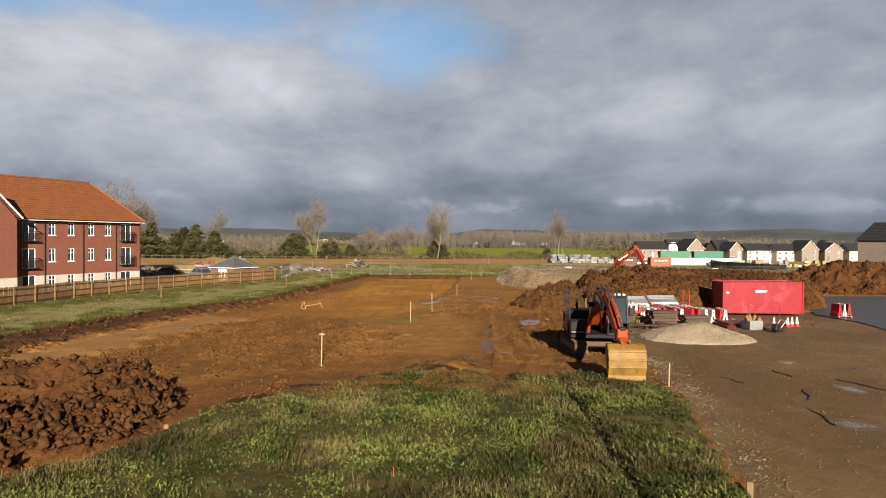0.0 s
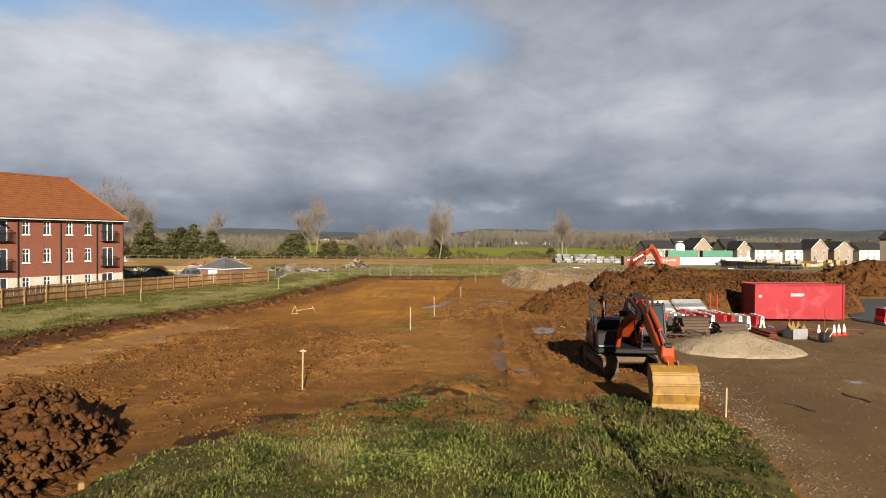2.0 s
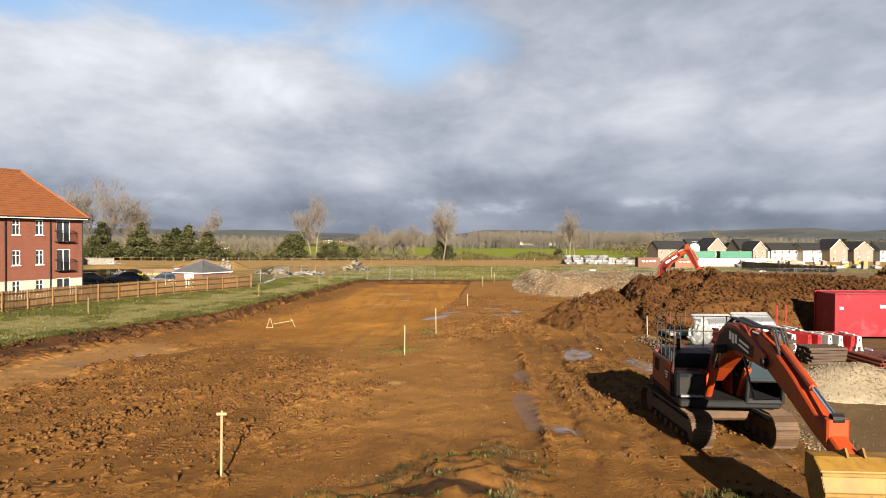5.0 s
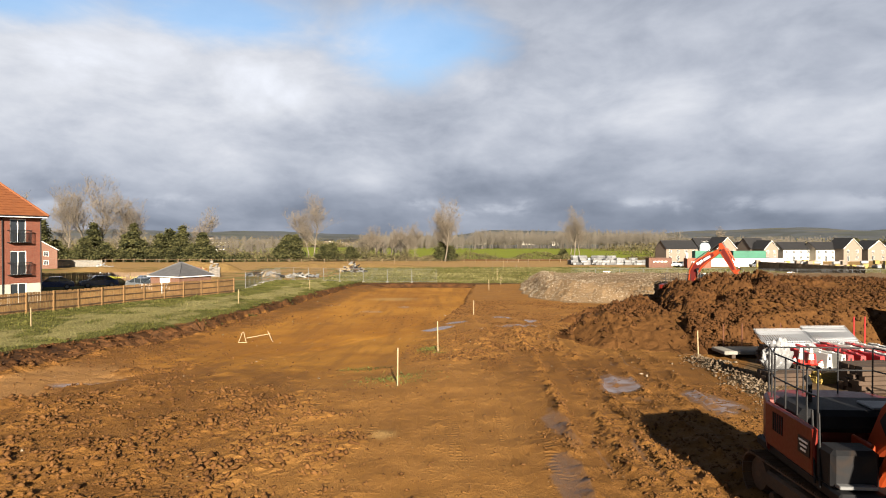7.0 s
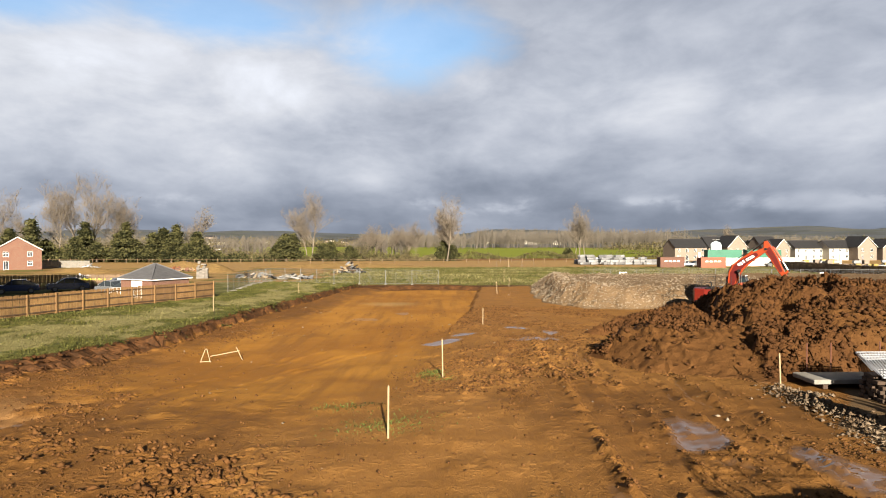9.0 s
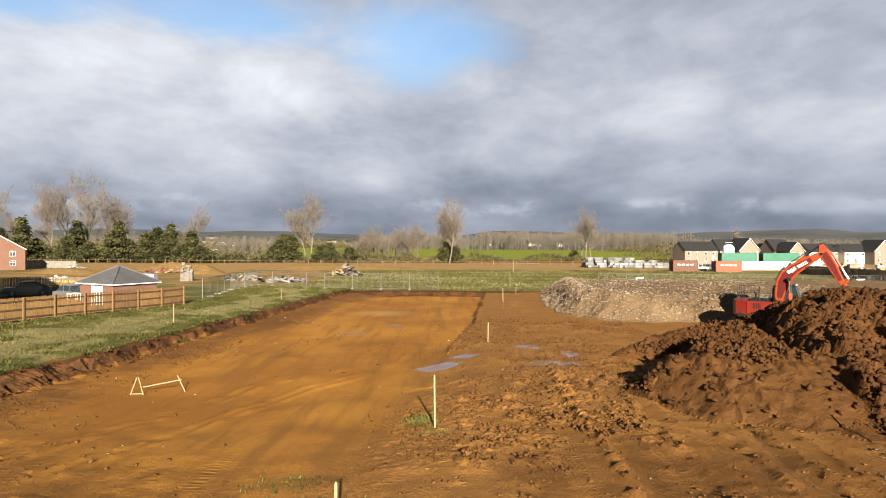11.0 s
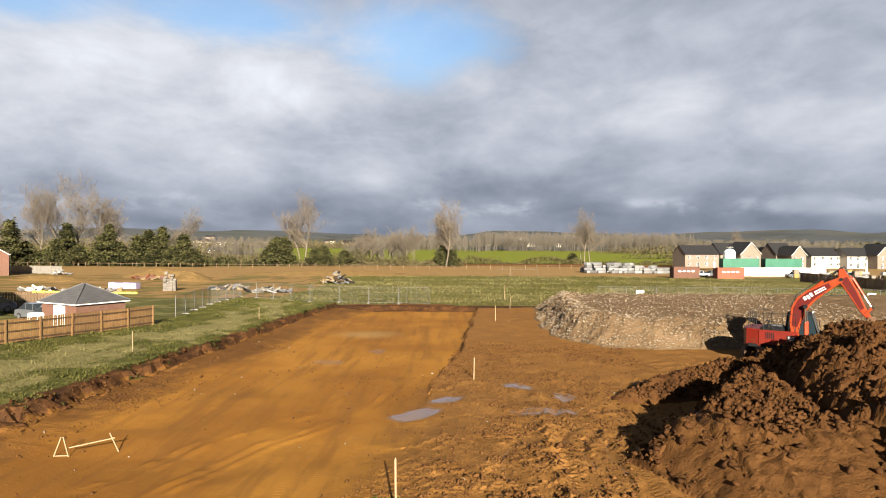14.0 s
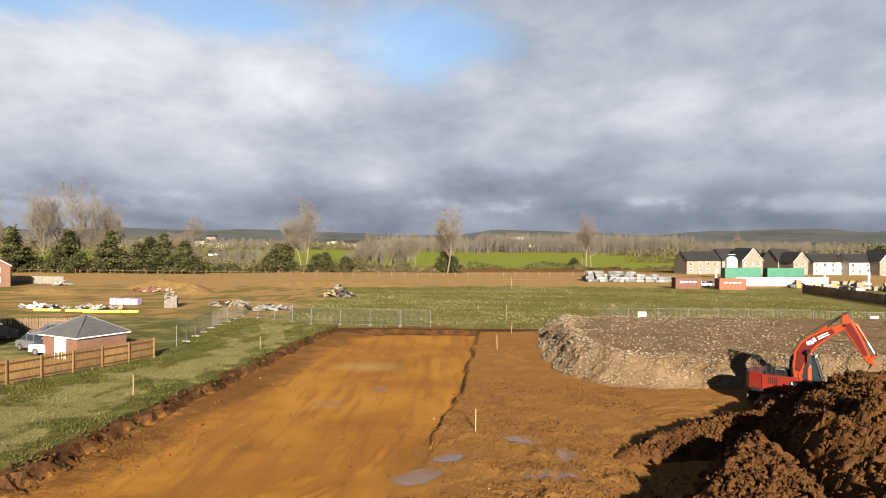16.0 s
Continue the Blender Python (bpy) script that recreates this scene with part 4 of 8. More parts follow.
def heap_forms(x, y):
    """Height of the long heap, and how loose its surface is (0: pressed flat by the bucket, 1: freshly tipped)."""
    x, y = np.asarray(x, float), np.asarray(y, float)
    wob = 0.45 * fbm(x, y, 0.5, 3, 3)
    foot, crest, top = (np.interp(x + 0.5 * wob, HEAP_X, v) for v in (HEAP_FOOT, HEAP_CREST, HEAP_TOP))
    west = 1 - sstep(x, 10.5, 18.5)
    u = (y - foot + wob) * (1 - 0.25 * west)
    gentle = np.interp(u, [-1.0, 0.0, 0.9, 3.2, 5.0, 9.0, 14.0], [-0.5, 0.0, 0.42, 1.35, 1.65, 2.25, 3.2])
    steep = np.interp(u, [-1.0, 0.0, 0.6, 1.9, 4.0, 8.0, 14.0], [-0.9, 0.0, 0.75, 1.95, 2.6, 3.2, 3.4])
    front = gentle * west + steep * (1 - west)
    v = (crest - y + 0.8 * wob) * (1 - 0.28 * west)
    back = top + np.where(v > 0, 0.16 * v, 0.85 * v)
    body = np.minimum(np.minimum(front, back), 3.25 - 0.02 * np.abs(x - 20))
    # pressed face in the south-west, loose tipped earth above and east of it
    seam = 12.5 + 0.28 * (y - 59.0) + 0.5 * fbm(x, y, 0.7, 2, 41)
    loose = np.maximum(sstep(x - seam, -0.1, 0.5), sstep(u + 0.9 * fbm(x, y, 0.5, 3, 42), 3.4, 4.3))
    loose = loose * (1 - 0.82 * sstep(x + 1.5 * fbm(x, y, 0.35, 2, 43), 15.0, 17.5) * (1 - sstep(y + 1.2 * fbm(x, y, 0.4, 2, 44), 63.5, 66.0) * (1 - sstep(x, 20.0, 22.0))) * sstep(fbm(x, y, 0.3, 3, 46) + 0.5, 0.0, 0.35))
    loose = np.clip(loose + 0.9 * sstep(body, 1.3, 0.2) * (v < 0.6), 0, 1)
    spread_w = sstep(body, 0.0, 0.5)
    lumps = 0.07 * fbm(x, y, 0.6, 3, 19) + 0.02 * fbm(x, y, 2.4, 2, 18)
    lumps = lumps + loose * (ridged(x, y, 0.55, 0.40, 29) + ridged(x, y, 1.6, 0.20, 30) + 0.22 * clods(x, y, 1.4, 201, 0.4) + 0.72 * clods(x, y, 3.2, 211, 0.6) + 0.85 * clods(x, y, 5.6, 215, 0.65) - 0.14)
    # grooves that the tracks left on the upper slope
    groove = np.exp(-((x - 13.0 - 0.12 * (y - 66) + 0.2 * wob) / 0.42) ** 2) + np.exp(-((x - 16.0 - 0.12 * (y - 66) + 0.2 * wob) / 0.5) ** 2) + 0.7 * np.exp(-((x - 18.6 - 0.1 * (y - 66)) / 0.5) ** 2)
    lumps = lumps - 0.62 * groove * sstep(y, 61.5, 64.0) * (1 - sstep(y, 69.5, 71.5)) + 0.28 * np.exp(-((x - 14.3 - 0.12 * (y - 66)) / 0.7) ** 2) * sstep(y, 61.5, 64.0)
    lumps = lumps + 0.45 * sstep(x - seam, -0.05, 0.4) * np.exp(-((x - seam - 0.5) / 1.3) ** 2) * (1 - sstep(y, 62.5, 65.0))
    # the teeth of the bucket combed the top of the pressed face
    lumps = lumps + (1 - loose) * west * 0.10 * np.abs(np.sin(x * 7.5 + 0.6 * wob)) * np.exp(-((u - 3.3) / 0.5) ** 2)
    scoop = np.hypot((x - 17.3) / 2.1, (y - 66.6) / 1.9)
    lumps = lumps - 0.95 * (1 - sstep(scoop, 0.35, 1.1)) + 0.38 * np.exp(-((scoop - 1.3) / 0.28) ** 2)
    spur = ridge_line(x, y, [(8.2, 72.6, 0.30), (10.2, 73.5, 0.85), (12.4, 74.2, 1.25), (15.0, 75.2, 1.5), (18.5, 77.5, 1.8)], 0.62)
    spur = spur + sstep(spur, 0.0, 0.3) * (0.25 * clods(x, y, 1.4, 231, 0.5) + 0.5 * clods(x, y, 3.2, 232, 0.6) + ridged(x, y, 1.2, 0.16, 33) - 0.06)
    h = body + lumps * spread_w * np.where(body > 0, 1, 0)
    return np.maximum(np.where(body > 0, h, -0.2), spur), np.where(spur > h, 0.9, loose)


def soil_heap_height(x, y):
    return heap_forms(x, y)[0]


def back_heap_height(x, y):
    d = inside(x, y, BACK_POLY) + 0.9 * fbm(x, y, 0.3, 3, 5)
    return 3.3 * sstep(d, 0.0, 9.0) + (0.5 * fbm(x, y, 0.4, 4, 15) + 0.14 * fbm(x, y, 2.0, 2, 35) + 0.5 * clods(x, y, 0.8, 261, 0.6)) * sstep(d, 0.0, 2.0)


def rubble_height(x, y):
    d = inside(x, y, RUBBLE_POLY) + 0.35 * fbm(x, y, 0.5, 3, 6)
    slope = np.interp(y, [86, 100, 120], [1.75, 1.7, 1.35])
    edge = 0.35 * np.exp(-((d - 2.6) / 1.1) ** 2) * (1 - sstep(x, 11.5, 15.0))
    return slope * sstep(d, 0.0, 3.3) + edge + (0.09 * fbm(x, y, 1.0, 4, 16) + 0.05 * fbm(x, y, 3.0, 2, 36) + 0.35 * clods(x, y, 2.4, 271, 0.5)) * sstep(d, 0.0, 1.0) * (1 - 0.6 * sstep(d, 3.5, 5.0))


def near_heap_height(x, y):
    d = inside(x, y, NEAR_POLY) + 0.5 * fbm(x, y, 0.5, 3, 7)
    ridge = 0.55 * np.exp(-((y - 0.25 * x - 28.2) / 1.7) ** 2) + 0.85 * np.exp(-((x + 10.8 - 0.3 * (y - 24)) / 1.7) ** 2) * np.exp(-((y - 24.0) / np.where(y > 24.0, 0.6, 1.9)) ** 2)
    return (0.62 * sstep(d, 0.0, 3.0) + ridge * sstep(d, 0.2, 2.0)) + (0.16 * fbm(x, y, 0.6, 3, 17) + ridged(x, y, 0.55, 0.50, 37) + ridged(x, y, 1.5, 0.18, 38) + 0.30 * clods(x, y, 1.1, 231, 0.45) + 0.42 * clods(x, y, 2.4, 241, 0.4) + 0.45 * clods(x, y, 5.2, 251, 0.55) - 0.16) * sstep(d, 0.0, 0.9)


def cone_height(cx, cy, rx, ry, h, seed, rough=0.08):
    def fn(x, y):
        r = np.hypot((x - cx) / rx, (y - cy) / ry) + 0.10 * fbm(x, y, 1.6 / rx, 3, seed)
        return h * np.clip(1 - r, 0, 1) ** 0.92 * (1 - 0.12 * np.exp(-(r / 0.16) ** 2)) + rough * fbm(x, y, 2.0, 3, seed + 3) * (r < 0.92)
    return fn


gravel_height = cone_height(15.6, 41.4, 3.5, 2.7, 1.12, 61, 0.03)
single("soil_mound", heap_mesh("soil_mound", soil_heap_height, 4.5, 39, 55.5, 82, 0.09, M_HEAP, loose=lambda x, y: heap_forms(x, y)[1]), M_SOIL, "long heap of freshly tipped brown soil with furrowed sides", "soil mound")
single("soil_mound", heap_mesh("soil_mound", back_heap_height, 26, 92, 76, 103, 0.4, M_SOIL), M_SOIL, "broad brown soil heap behind the new road", "soil mound")
single("soil_mound", heap_mesh("soil_mound", near_heap_height, -26, -6, 13, 33, 0.085, M_SOIL), M_SOIL, "low lumpy heap of dug red-brown soil beside grass", "soil mound")
single("rubble_mound", heap_mesh("rubble_mound", rubble_height, 5, 66, 84, 123, 0.22, M_RUBBLE), M_RUBBLE, "flat-topped mound of pale crushed rubble", "rubble mound")
single("gravel_mound", heap_mesh("gravel_mound", gravel_height, 11, 20, 38, 45, 0.1, M_GRAVEL, crisp=False), M_GRAVEL, "low cone of pale gravel on the yard", "gravel pile")

# ---- buildings ----
def wall_mesh(length, z0, z1, thick, holes, m=None):
    """A wall along y from -length to 0, its outer face at x = 0, with holes (y0, y1, z0, z1) cut through it."""
    out = Mesh()
    ys = sorted({-length, 0.0, *[h[0] for h in holes], *[h[1] for h in holes]})
    for a, b in zip(ys, ys[1:]):
        cuts = sorted((max(h[2], z0), min(h[3], z1)) for h in holes if h[0] <= a + 1e-6 and h[1] >= b - 1e-6 and h[3] > z0 and h[2] < z1)
        z = z0
        for c0, c1 in cuts + [(z1, z1)]:
            if c0 - z > 1e-4:
                out.box((-thick / 2, (a + b) / 2, (z + c0) / 2), (thick, b - a, c0 - z), m)
            z = max(z, c1)
    return out


def window_unit(parent, y0, y1, z0, z1, m, bars=1, frame=M_UPVC, sill=True, depth=0.07):
    """White window with its frame, bars, panes and sill, in a hole of a wall."""
    f = 0.06
    w = part("window", Mesh().box((-depth, (y0 + y1) / 2, z0 + f / 2), (0.07, y1 - y0, f), m).box((-depth, (y0 + y1) / 2, z1 - f / 2), (0.07, y1 - y0, f), m).box((-depth, y0 + f / 2, (z0 + z1) / 2), (0.07, f, z1 - z0 - 2 * f), m).box((-depth, y1 - f / 2, (z0 + z1) / 2), (0.07, f, z1 - z0 - 2 * f), m), frame, parent)
    n = bars + 1
    for i in range(n):
        a, b = y0 + f + (y1 - y0 - 2 * f) * i / n, y0 + f + (y1 - y0 - 2 * f) * (i + 1) / n
        part("pane", Mesh().box((-depth - 0.015, (a + b) / 2, (z0 + z1) / 2), (0.02, b - a, z1 - z0 - 2 * f), m), M_GLASS, w)
        if i:
            part("mullion", Mesh().box((-depth + 0.01, a, (z0 + z1) / 2), (0.06, 0.055, z1 - z0 - 2 * f), m), frame, w)
    if z1 - z0 < 1.6:
        part("transom", Mesh().box((-depth + 0.008, (y0 + y1) / 2, z0 + (z1 - z0) * 0.66), (0.05, y1 - y0 - 2 * f, 0.045), m), frame, w)
    if sill:
        part("sill", Mesh().box((0.03, (y0 + y1) / 2, z0 - 0.035), (0.16, y1 - y0 + 0.12, 0.07), m, bev=0.01), frame, w)
    return w


def courses(a, b, c, d, rows, lift=0.03):
    """A roof plane from eave a-b to ridge d-c as overlapping courses of tiles."""
    out = Mesh()
    a, b, c, d = (Vector(p) for p in (a, b, c, d))
    nrm = (b - a).cross(d - a).normalized()
    if nrm.z < 0:
        nrm = -nrm
    vs = [a - nrm * 0.05, b - nrm * 0.05]
    for r in range(rows):
        vs += [a.lerp(d, r / rows) + nrm * lift, b.lerp(c, r / rows) + nrm * lift, a.lerp(d, (r + 1) / rows), b.lerp(c, (r + 1) / rows)]
    vs += [d - nrm * 0.05, c - nrm * 0.05]
    n = len(vs) // 2
    fs = [(2 * i, 2 * i + 1, 2 * i + 3, 2 * i + 2) for i in range(n - 1)] + [(2 * n - 2, 2 * n - 1, 1, 0)]
    return out.face_set(vs, fs)


# the three-storey apartment house; x out of its front, y along it
apt = thing("apartment_building", "three-storey red-brick apartment house with orange tiled hip roof", "building", pose(-37.1, 83.6, 0.0, 0, 0, -24.2))
L_APT, D_APT, EAVE = 16.3, 10.0, 8.05
cols = [(-14.18, "door"), (-11.6, "win"), (-9.35, "win"), (-6.85, "win"), (-4.6, "win"), (-2.13, "door")]
holes = []
for yc, kind in cols:
    for s in range(3):
        base = 2.82 * s
        holes.append((yc - 0.72, yc + 0.72, base + 0.12, base + 2.22) if kind == "door" else (yc - 0.38, yc + 0.38, base + 0.78, base + 2.18))
holes = [(a, b, c, min(d, EAVE - 0.22)) for a, b, c, d in holes]
front = part("wall", wall_mesh(L_APT, 2.17, EAVE, 0.3, holes), M_BRICK, apt)
part("plinth_wall", wall_mesh(L_APT, -0.3, 2.165, 0.31, holes, Matrix.Translation((0.015, 0, 0))), M_RENDER, apt, "cream rendered ground-floor wall")
part("wall", Mesh().box((-D_APT / 2, -0.15, EAVE / 2 - 0.15), (D_APT - 0.6, 0.3, EAVE + 0.3)), M_BRICK, apt)
part("wall", Mesh().box((-D_APT + 0.15, -L_APT / 2, EAVE / 2 - 0.15), (0.3, L_APT, EAVE + 0.3)), M_BRICK, apt)
for k in range(3):
    part("floor_slab", Mesh().box((-D_APT / 2, -L_APT / 2, 2.6 + 2.82 * k), (D_APT - 0.62, L_APT - 0.62, 0.2)), M_RENDER, apt)
part("inner_wall", Mesh().box((-3.2, -L_APT / 2, EAVE / 2), (0.15, L_APT - 0.7, EAVE - 0.1)), M_RENDER, apt)
for (yc, kind), i in zip([c for c in cols for _ in range(3)], range(18)):
    a, b, c, d = holes[i]
    w = window_unit(apt, a, b, c, d, None, bars=1, sill=kind == "win")
    if kind == "door" and i % 3:
        bal = part("balcony", Mesh().box((0.22, yc, c + 0.03), (0.42, 1.95, 0.05), bev=0.01), M_BLACK, apt, "black iron Juliet balcony")
        part("top_rail", Mesh().box((0.41, yc, c + 1.08), (0.05, 1.95, 0.05)).box((0.22, yc - 0.95, c + 1.08), (0.4, 0.05, 0.05)).box((0.22, yc + 0.95, c + 1.08), (0.4, 0.05, 0.05)), M_BLACK, bal)
        for k in range(18):
            part("bar", Mesh().box((0.41, yc - 0.93 + k * 0.1094, c + 0.56), (0.02, 0.025, 1.0)), M_BLACK, bal)
for yp in (-12.47, -7.91, -3.57, -0.12, -16.1):
    part("downpipe", Mesh().tube([(0.08, yp, -0.2), (0.08, yp, EAVE - 0.25), (0.3, yp, EAVE - 0.02)], 0.055, 6), M_BLACK, apt)
o = 0.42
e0, e1 = EAVE + 0.10, EAVE + 4.75
RX, RY = -D_APT / 2, -3.1
roof = part("roof", courses((o, o, e0), (o, -L_APT - 0.2, e0), (RX, -L_APT - 0.2, e1), (RX, RY, e1), 20), M_TILE, apt, "orange clay tile roof")
part("roof_slope", courses((o, o, e0), (-D_APT - o, o, e0), (RX, RY, e1), (RX, RY, e1), 20), M_TILE, roof)
part("roof_slope", courses((-D_APT - o, o, e0), (-D_APT - o, -L_APT - 0.2, e0), (RX, -L_APT - 0.2, e1), (RX, RY, e1), 20), M_TILE, roof)
part("ridge_tile", Mesh().tube([(RX, RY, e1 + 0.02), (RX, -L_APT - 0.2, e1 + 0.02)], 0.13, 7).tube([(o, o, e0), (RX, RY, e1 + 0.02)], 0.11, 7), M_TILE, roof)
part("gutter", Mesh().box((o - 0.02, -L_APT / 2, e0 - 0.06), (0.13, L_APT + 0.6, 0.11), bev=0.03).box((-D_APT / 2, o - 0.02, e0 - 0.06), (D_APT + 0.8, 0.13, 0.11), bev=0.03), M_BLACK, roof)
part("fascia", Mesh().box((0.28, -L_APT / 2, e0 - 0.15), (0.5, L_APT + 0.4, 0.07)).box((-D_APT / 2, 0.28, e0 - 0.15), (D_APT - 0.2, 0.5, 0.07)), M_WHITE, roof)
# its projecting wing
wg = Matrix.Translation((1.3, -L_APT, 0))
part("wall", wall_mesh(7.5, 2.17, EAVE, 0.3, [], wg), M_BRICK, apt)
part("plinth_wall", wall_mesh(7.5, -0.3, 2.165, 0.31, [], Matrix.Translation((1.315, -L_APT, 0))), M_RENDER, apt)
part("wall", Mesh().box((0.35, -L_APT - 0.16, EAVE / 2), (1.3, 0.3, EAVE)), M_BRICK, apt)
part("wall", Mesh().box((-4.5, -L_APT - 7.6, EAVE / 2), (11.6, 0.3, EAVE)), M_BRICK, apt)
part("roof", courses((1.7, -L_APT + 0.3, e0), (-D_APT, -L_APT + 0.3, e0), (-D_APT, -L_APT - 3.75, e1 - 0.6), (1.7, -L_APT - 3.75, e1 - 0.6), 18), M_TILE, apt)
part("roof", courses((1.7, -L_APT - 7.8, e0), (-D_APT, -L_APT - 7.8, e0), (-D_APT, -L_APT - 3.75, e1 - 0.6), (1.7, -L_APT - 3.75, e1 - 0.6), 18), M_TILE, apt)
part("gable", Mesh().extrude([(-L_APT - 7.5, EAVE - 0.02), (-L_APT, EAVE - 0.02), (-L_APT - 3.75, e1 - 0.65)], 1.0, 1.3, "x"), M_BRICK, apt)
part("bargeboard", Mesh().tube([(1.72, -L_APT + 0.34, e0 - 0.05), (1.72, -L_APT - 3.75, e1 - 0.62)], 0.1, 4).tube([(1.72, -L_APT - 7.84, e0 - 0.05), (1.72, -L_APT - 3.75, e1 - 0.62)], 0.1, 4), M_WHITE, apt)

# the garage with a hipped grey roof
gar = thing("garage", "small brick garage with grey tiled hip roof and white door", "garage", pose(-28.6, 93.5, 0.12, 0, 0, -28) @ Matrix.Scale(0.91, 4))
GW, GD, GE = 4.9, 4.7, 2.25
gm = Matrix.Rotation(radians(-90), 4, "Z")
part("wall", wall_mesh(GW, 0, GE, 0.22, [(-3.35, -1.55, -0.1, 2.02)], gm), M_BRICK2, gar)
part("wall", Mesh().box((-0.11, GD / 2, GE / 2), (0.22, GD - 0.45, GE)), M_BRICK2, gar)
part("wall", Mesh().box((-GW + 0.11, GD / 2, GE / 2), (0.22, GD - 0.45, GE)), M_BRICK2, gar)
part("wall", Mesh().box((-GW / 2, GD - 0.11, GE / 2), (GW, 0.22, GE)), M_BRICK2, gar)
gd = part("garage_door", Mesh().box((-GW + 2.45, 0.10, 1.0), (1.8, 0.06, 2.0), bev=0.01), M_UPVC, gar, "white up-and-over door")
for k in range(5):
    part("rib", Mesh().box((-GW + 1.75 + 0.35 * k, 0.065, 1.0), (0.04, 0.02, 1.85)), M_UPVC, gd)
g0, gp, q = GE + 0.02, 1.55 + GE, 0.28
A, B, C, D = (-GW - q, -q, g0), (q, -q, g0), (q, GD + q, g0), (-GW - q, GD + q, g0)
P1, P2 = (-GW / 2 - 0.1, GD / 2, gp), (-GW / 2 + 0.1, GD / 2, gp)
groof = part("roof", courses(A, B, P2, P1, 11), M_SLATE, gar, "grey concrete tile roof")
for a, b in ((B, C), (C, D), (D, A)):
    part("roof_slope", courses(a, b, P2, P1, 11), M_SLATE, groof)
part("hip_tile", Mesh().tube([B, P2], 0.07, 6).tube([A, P1], 0.07, 6).tube([C, P2], 0.07, 6), M_SLATE, groof)
part("fascia", Mesh().box((-GW / 2, -q + 0.02, g0 - 0.09), (GW + 2 * q, 0.04, 0.09)).box((q - 0.02, GD / 2, g0 - 0.09), (0.04, GD + 2 * q, 0.09)), M_WHITE, groof)


def house(m, w, d, eave, ridge, wall, roof_m, label, group, gable_to_front=False, cols_n=3, storeys=2, category="house"):
    """A plain new house: front on local -y, w wide, d deep."""
    h = thing("house", label, category, m, group)
    fm = Matrix.Translation((w / 2, 0, 0)) @ Matrix.Rotation(radians(-90), 4, "Z")
    hs, xs = [], [-w * (k + 0.5) / cols_n for k in range(cols_n)]
    for s in range(storeys):
        z = 0.9 + s * (eave - 0.3) / storeys
        for i, xc in enumerate(xs):
            if s == 0 and i == cols_n // 2:
                hs.append((xc - 0.5, xc + 0.5, 0.05, 2.1))
            else:
                hs.append((xc - 0.55, xc + 0.55, z, z + 1.15))
    part("wall", wall_mesh(w, 0, eave, 0.3, hs, fm), wall, h)
    for a, b, c, dd in hs:
        window_unit(h, a, b, c, dd, fm, bars=1, sill=False)
    for x in (-w / 2 + 0.15, w / 2 - 0.15):
        part("wall", Mesh().box((x, d / 2, eave / 2), (0.3, d - 0.62, eave)), wall, h)
    part("wall", Mesh().box((0, d - 0.15, eave / 2), (w, 0.3, eave)), wall, h)
    part("inner_wall", Mesh().box((0, d * 0.4, eave / 2), (w - 0.7, 0.15, eave - 0.1)), M_RENDER, h)
    o, e = 0.3, eave
    rf = part("roof", Mesh().tube([(0, -o, ridge), (0, d + o, ridge)] if gable_to_front else [(-w / 2 - 0.15, d / 2, ridge), (w / 2 + 0.15, d / 2, ridge)], 0.1, 6), roof_m, h)
    if gable_to_front:
        for sx in (-1, 1):
            part("roof_slope", courses((sx * (w / 2 + o), -o, e - 0.1), (sx * (w / 2 + o), d + o, e - 0.1), (0, d + o, ridge), (0, -o, ridge), 12, 0.05), roof_m, rf)
        for y in (0.0, d - 0.3):
            part("gable", Mesh().extrude([(-w / 2, e), (w / 2, e), (0, ridge - 0.15)], y, y + 0.3, "y"), wall, h)
        part("bargeboard", Mesh().tube([(-w / 2 - o, -o - 0.02, e - 0.12), (0, -o - 0.02, ridge - 0.02)], 0.08, 4).tube([(w / 2 + o, -o - 0.02, e - 0.12), (0, -o - 0.02, ridge - 0.02)], 0.08, 4), M_WHITE, rf)
    else:
        for y0, y1 in ((-o, d / 2), (d + o, d / 2)):
            part("roof_slope", courses((-w / 2 - 0.15, y0, e - 0.1), (w / 2 + 0.15, y0, e - 0.1), (w / 2 + 0.15, y1, ridge), (-w / 2 - 0.15, y1, ridge), 12, 0.05), roof_m, rf)
        for x in (-w / 2, w / 2 - 0.3):
            part("gable", Mesh().extrude([(0, e), (d, e), (d / 2, ridge - 0.15)], x, x + 0.3, "x"), wall, h)
        part("gutter", Mesh().box((0, -o - 0.05, e - 0.1), (w + 0.3, 0.12, 0.12), bev=0.03), M_BLACK, rf)
    return h

# ---- fences ----
def polyline(points, spacing):
    pts = [Vector(p) for p in points]
    out, left = [pts[0]], spacing
    for a, b in zip(pts, pts[1:]):
        seg = (b - a).length
        pos = 0.0
        while seg - pos >= left:
            pos += left
            out.append(a + (b - a) * pos / seg)
            left = spacing
        left -= seg - pos
    return out


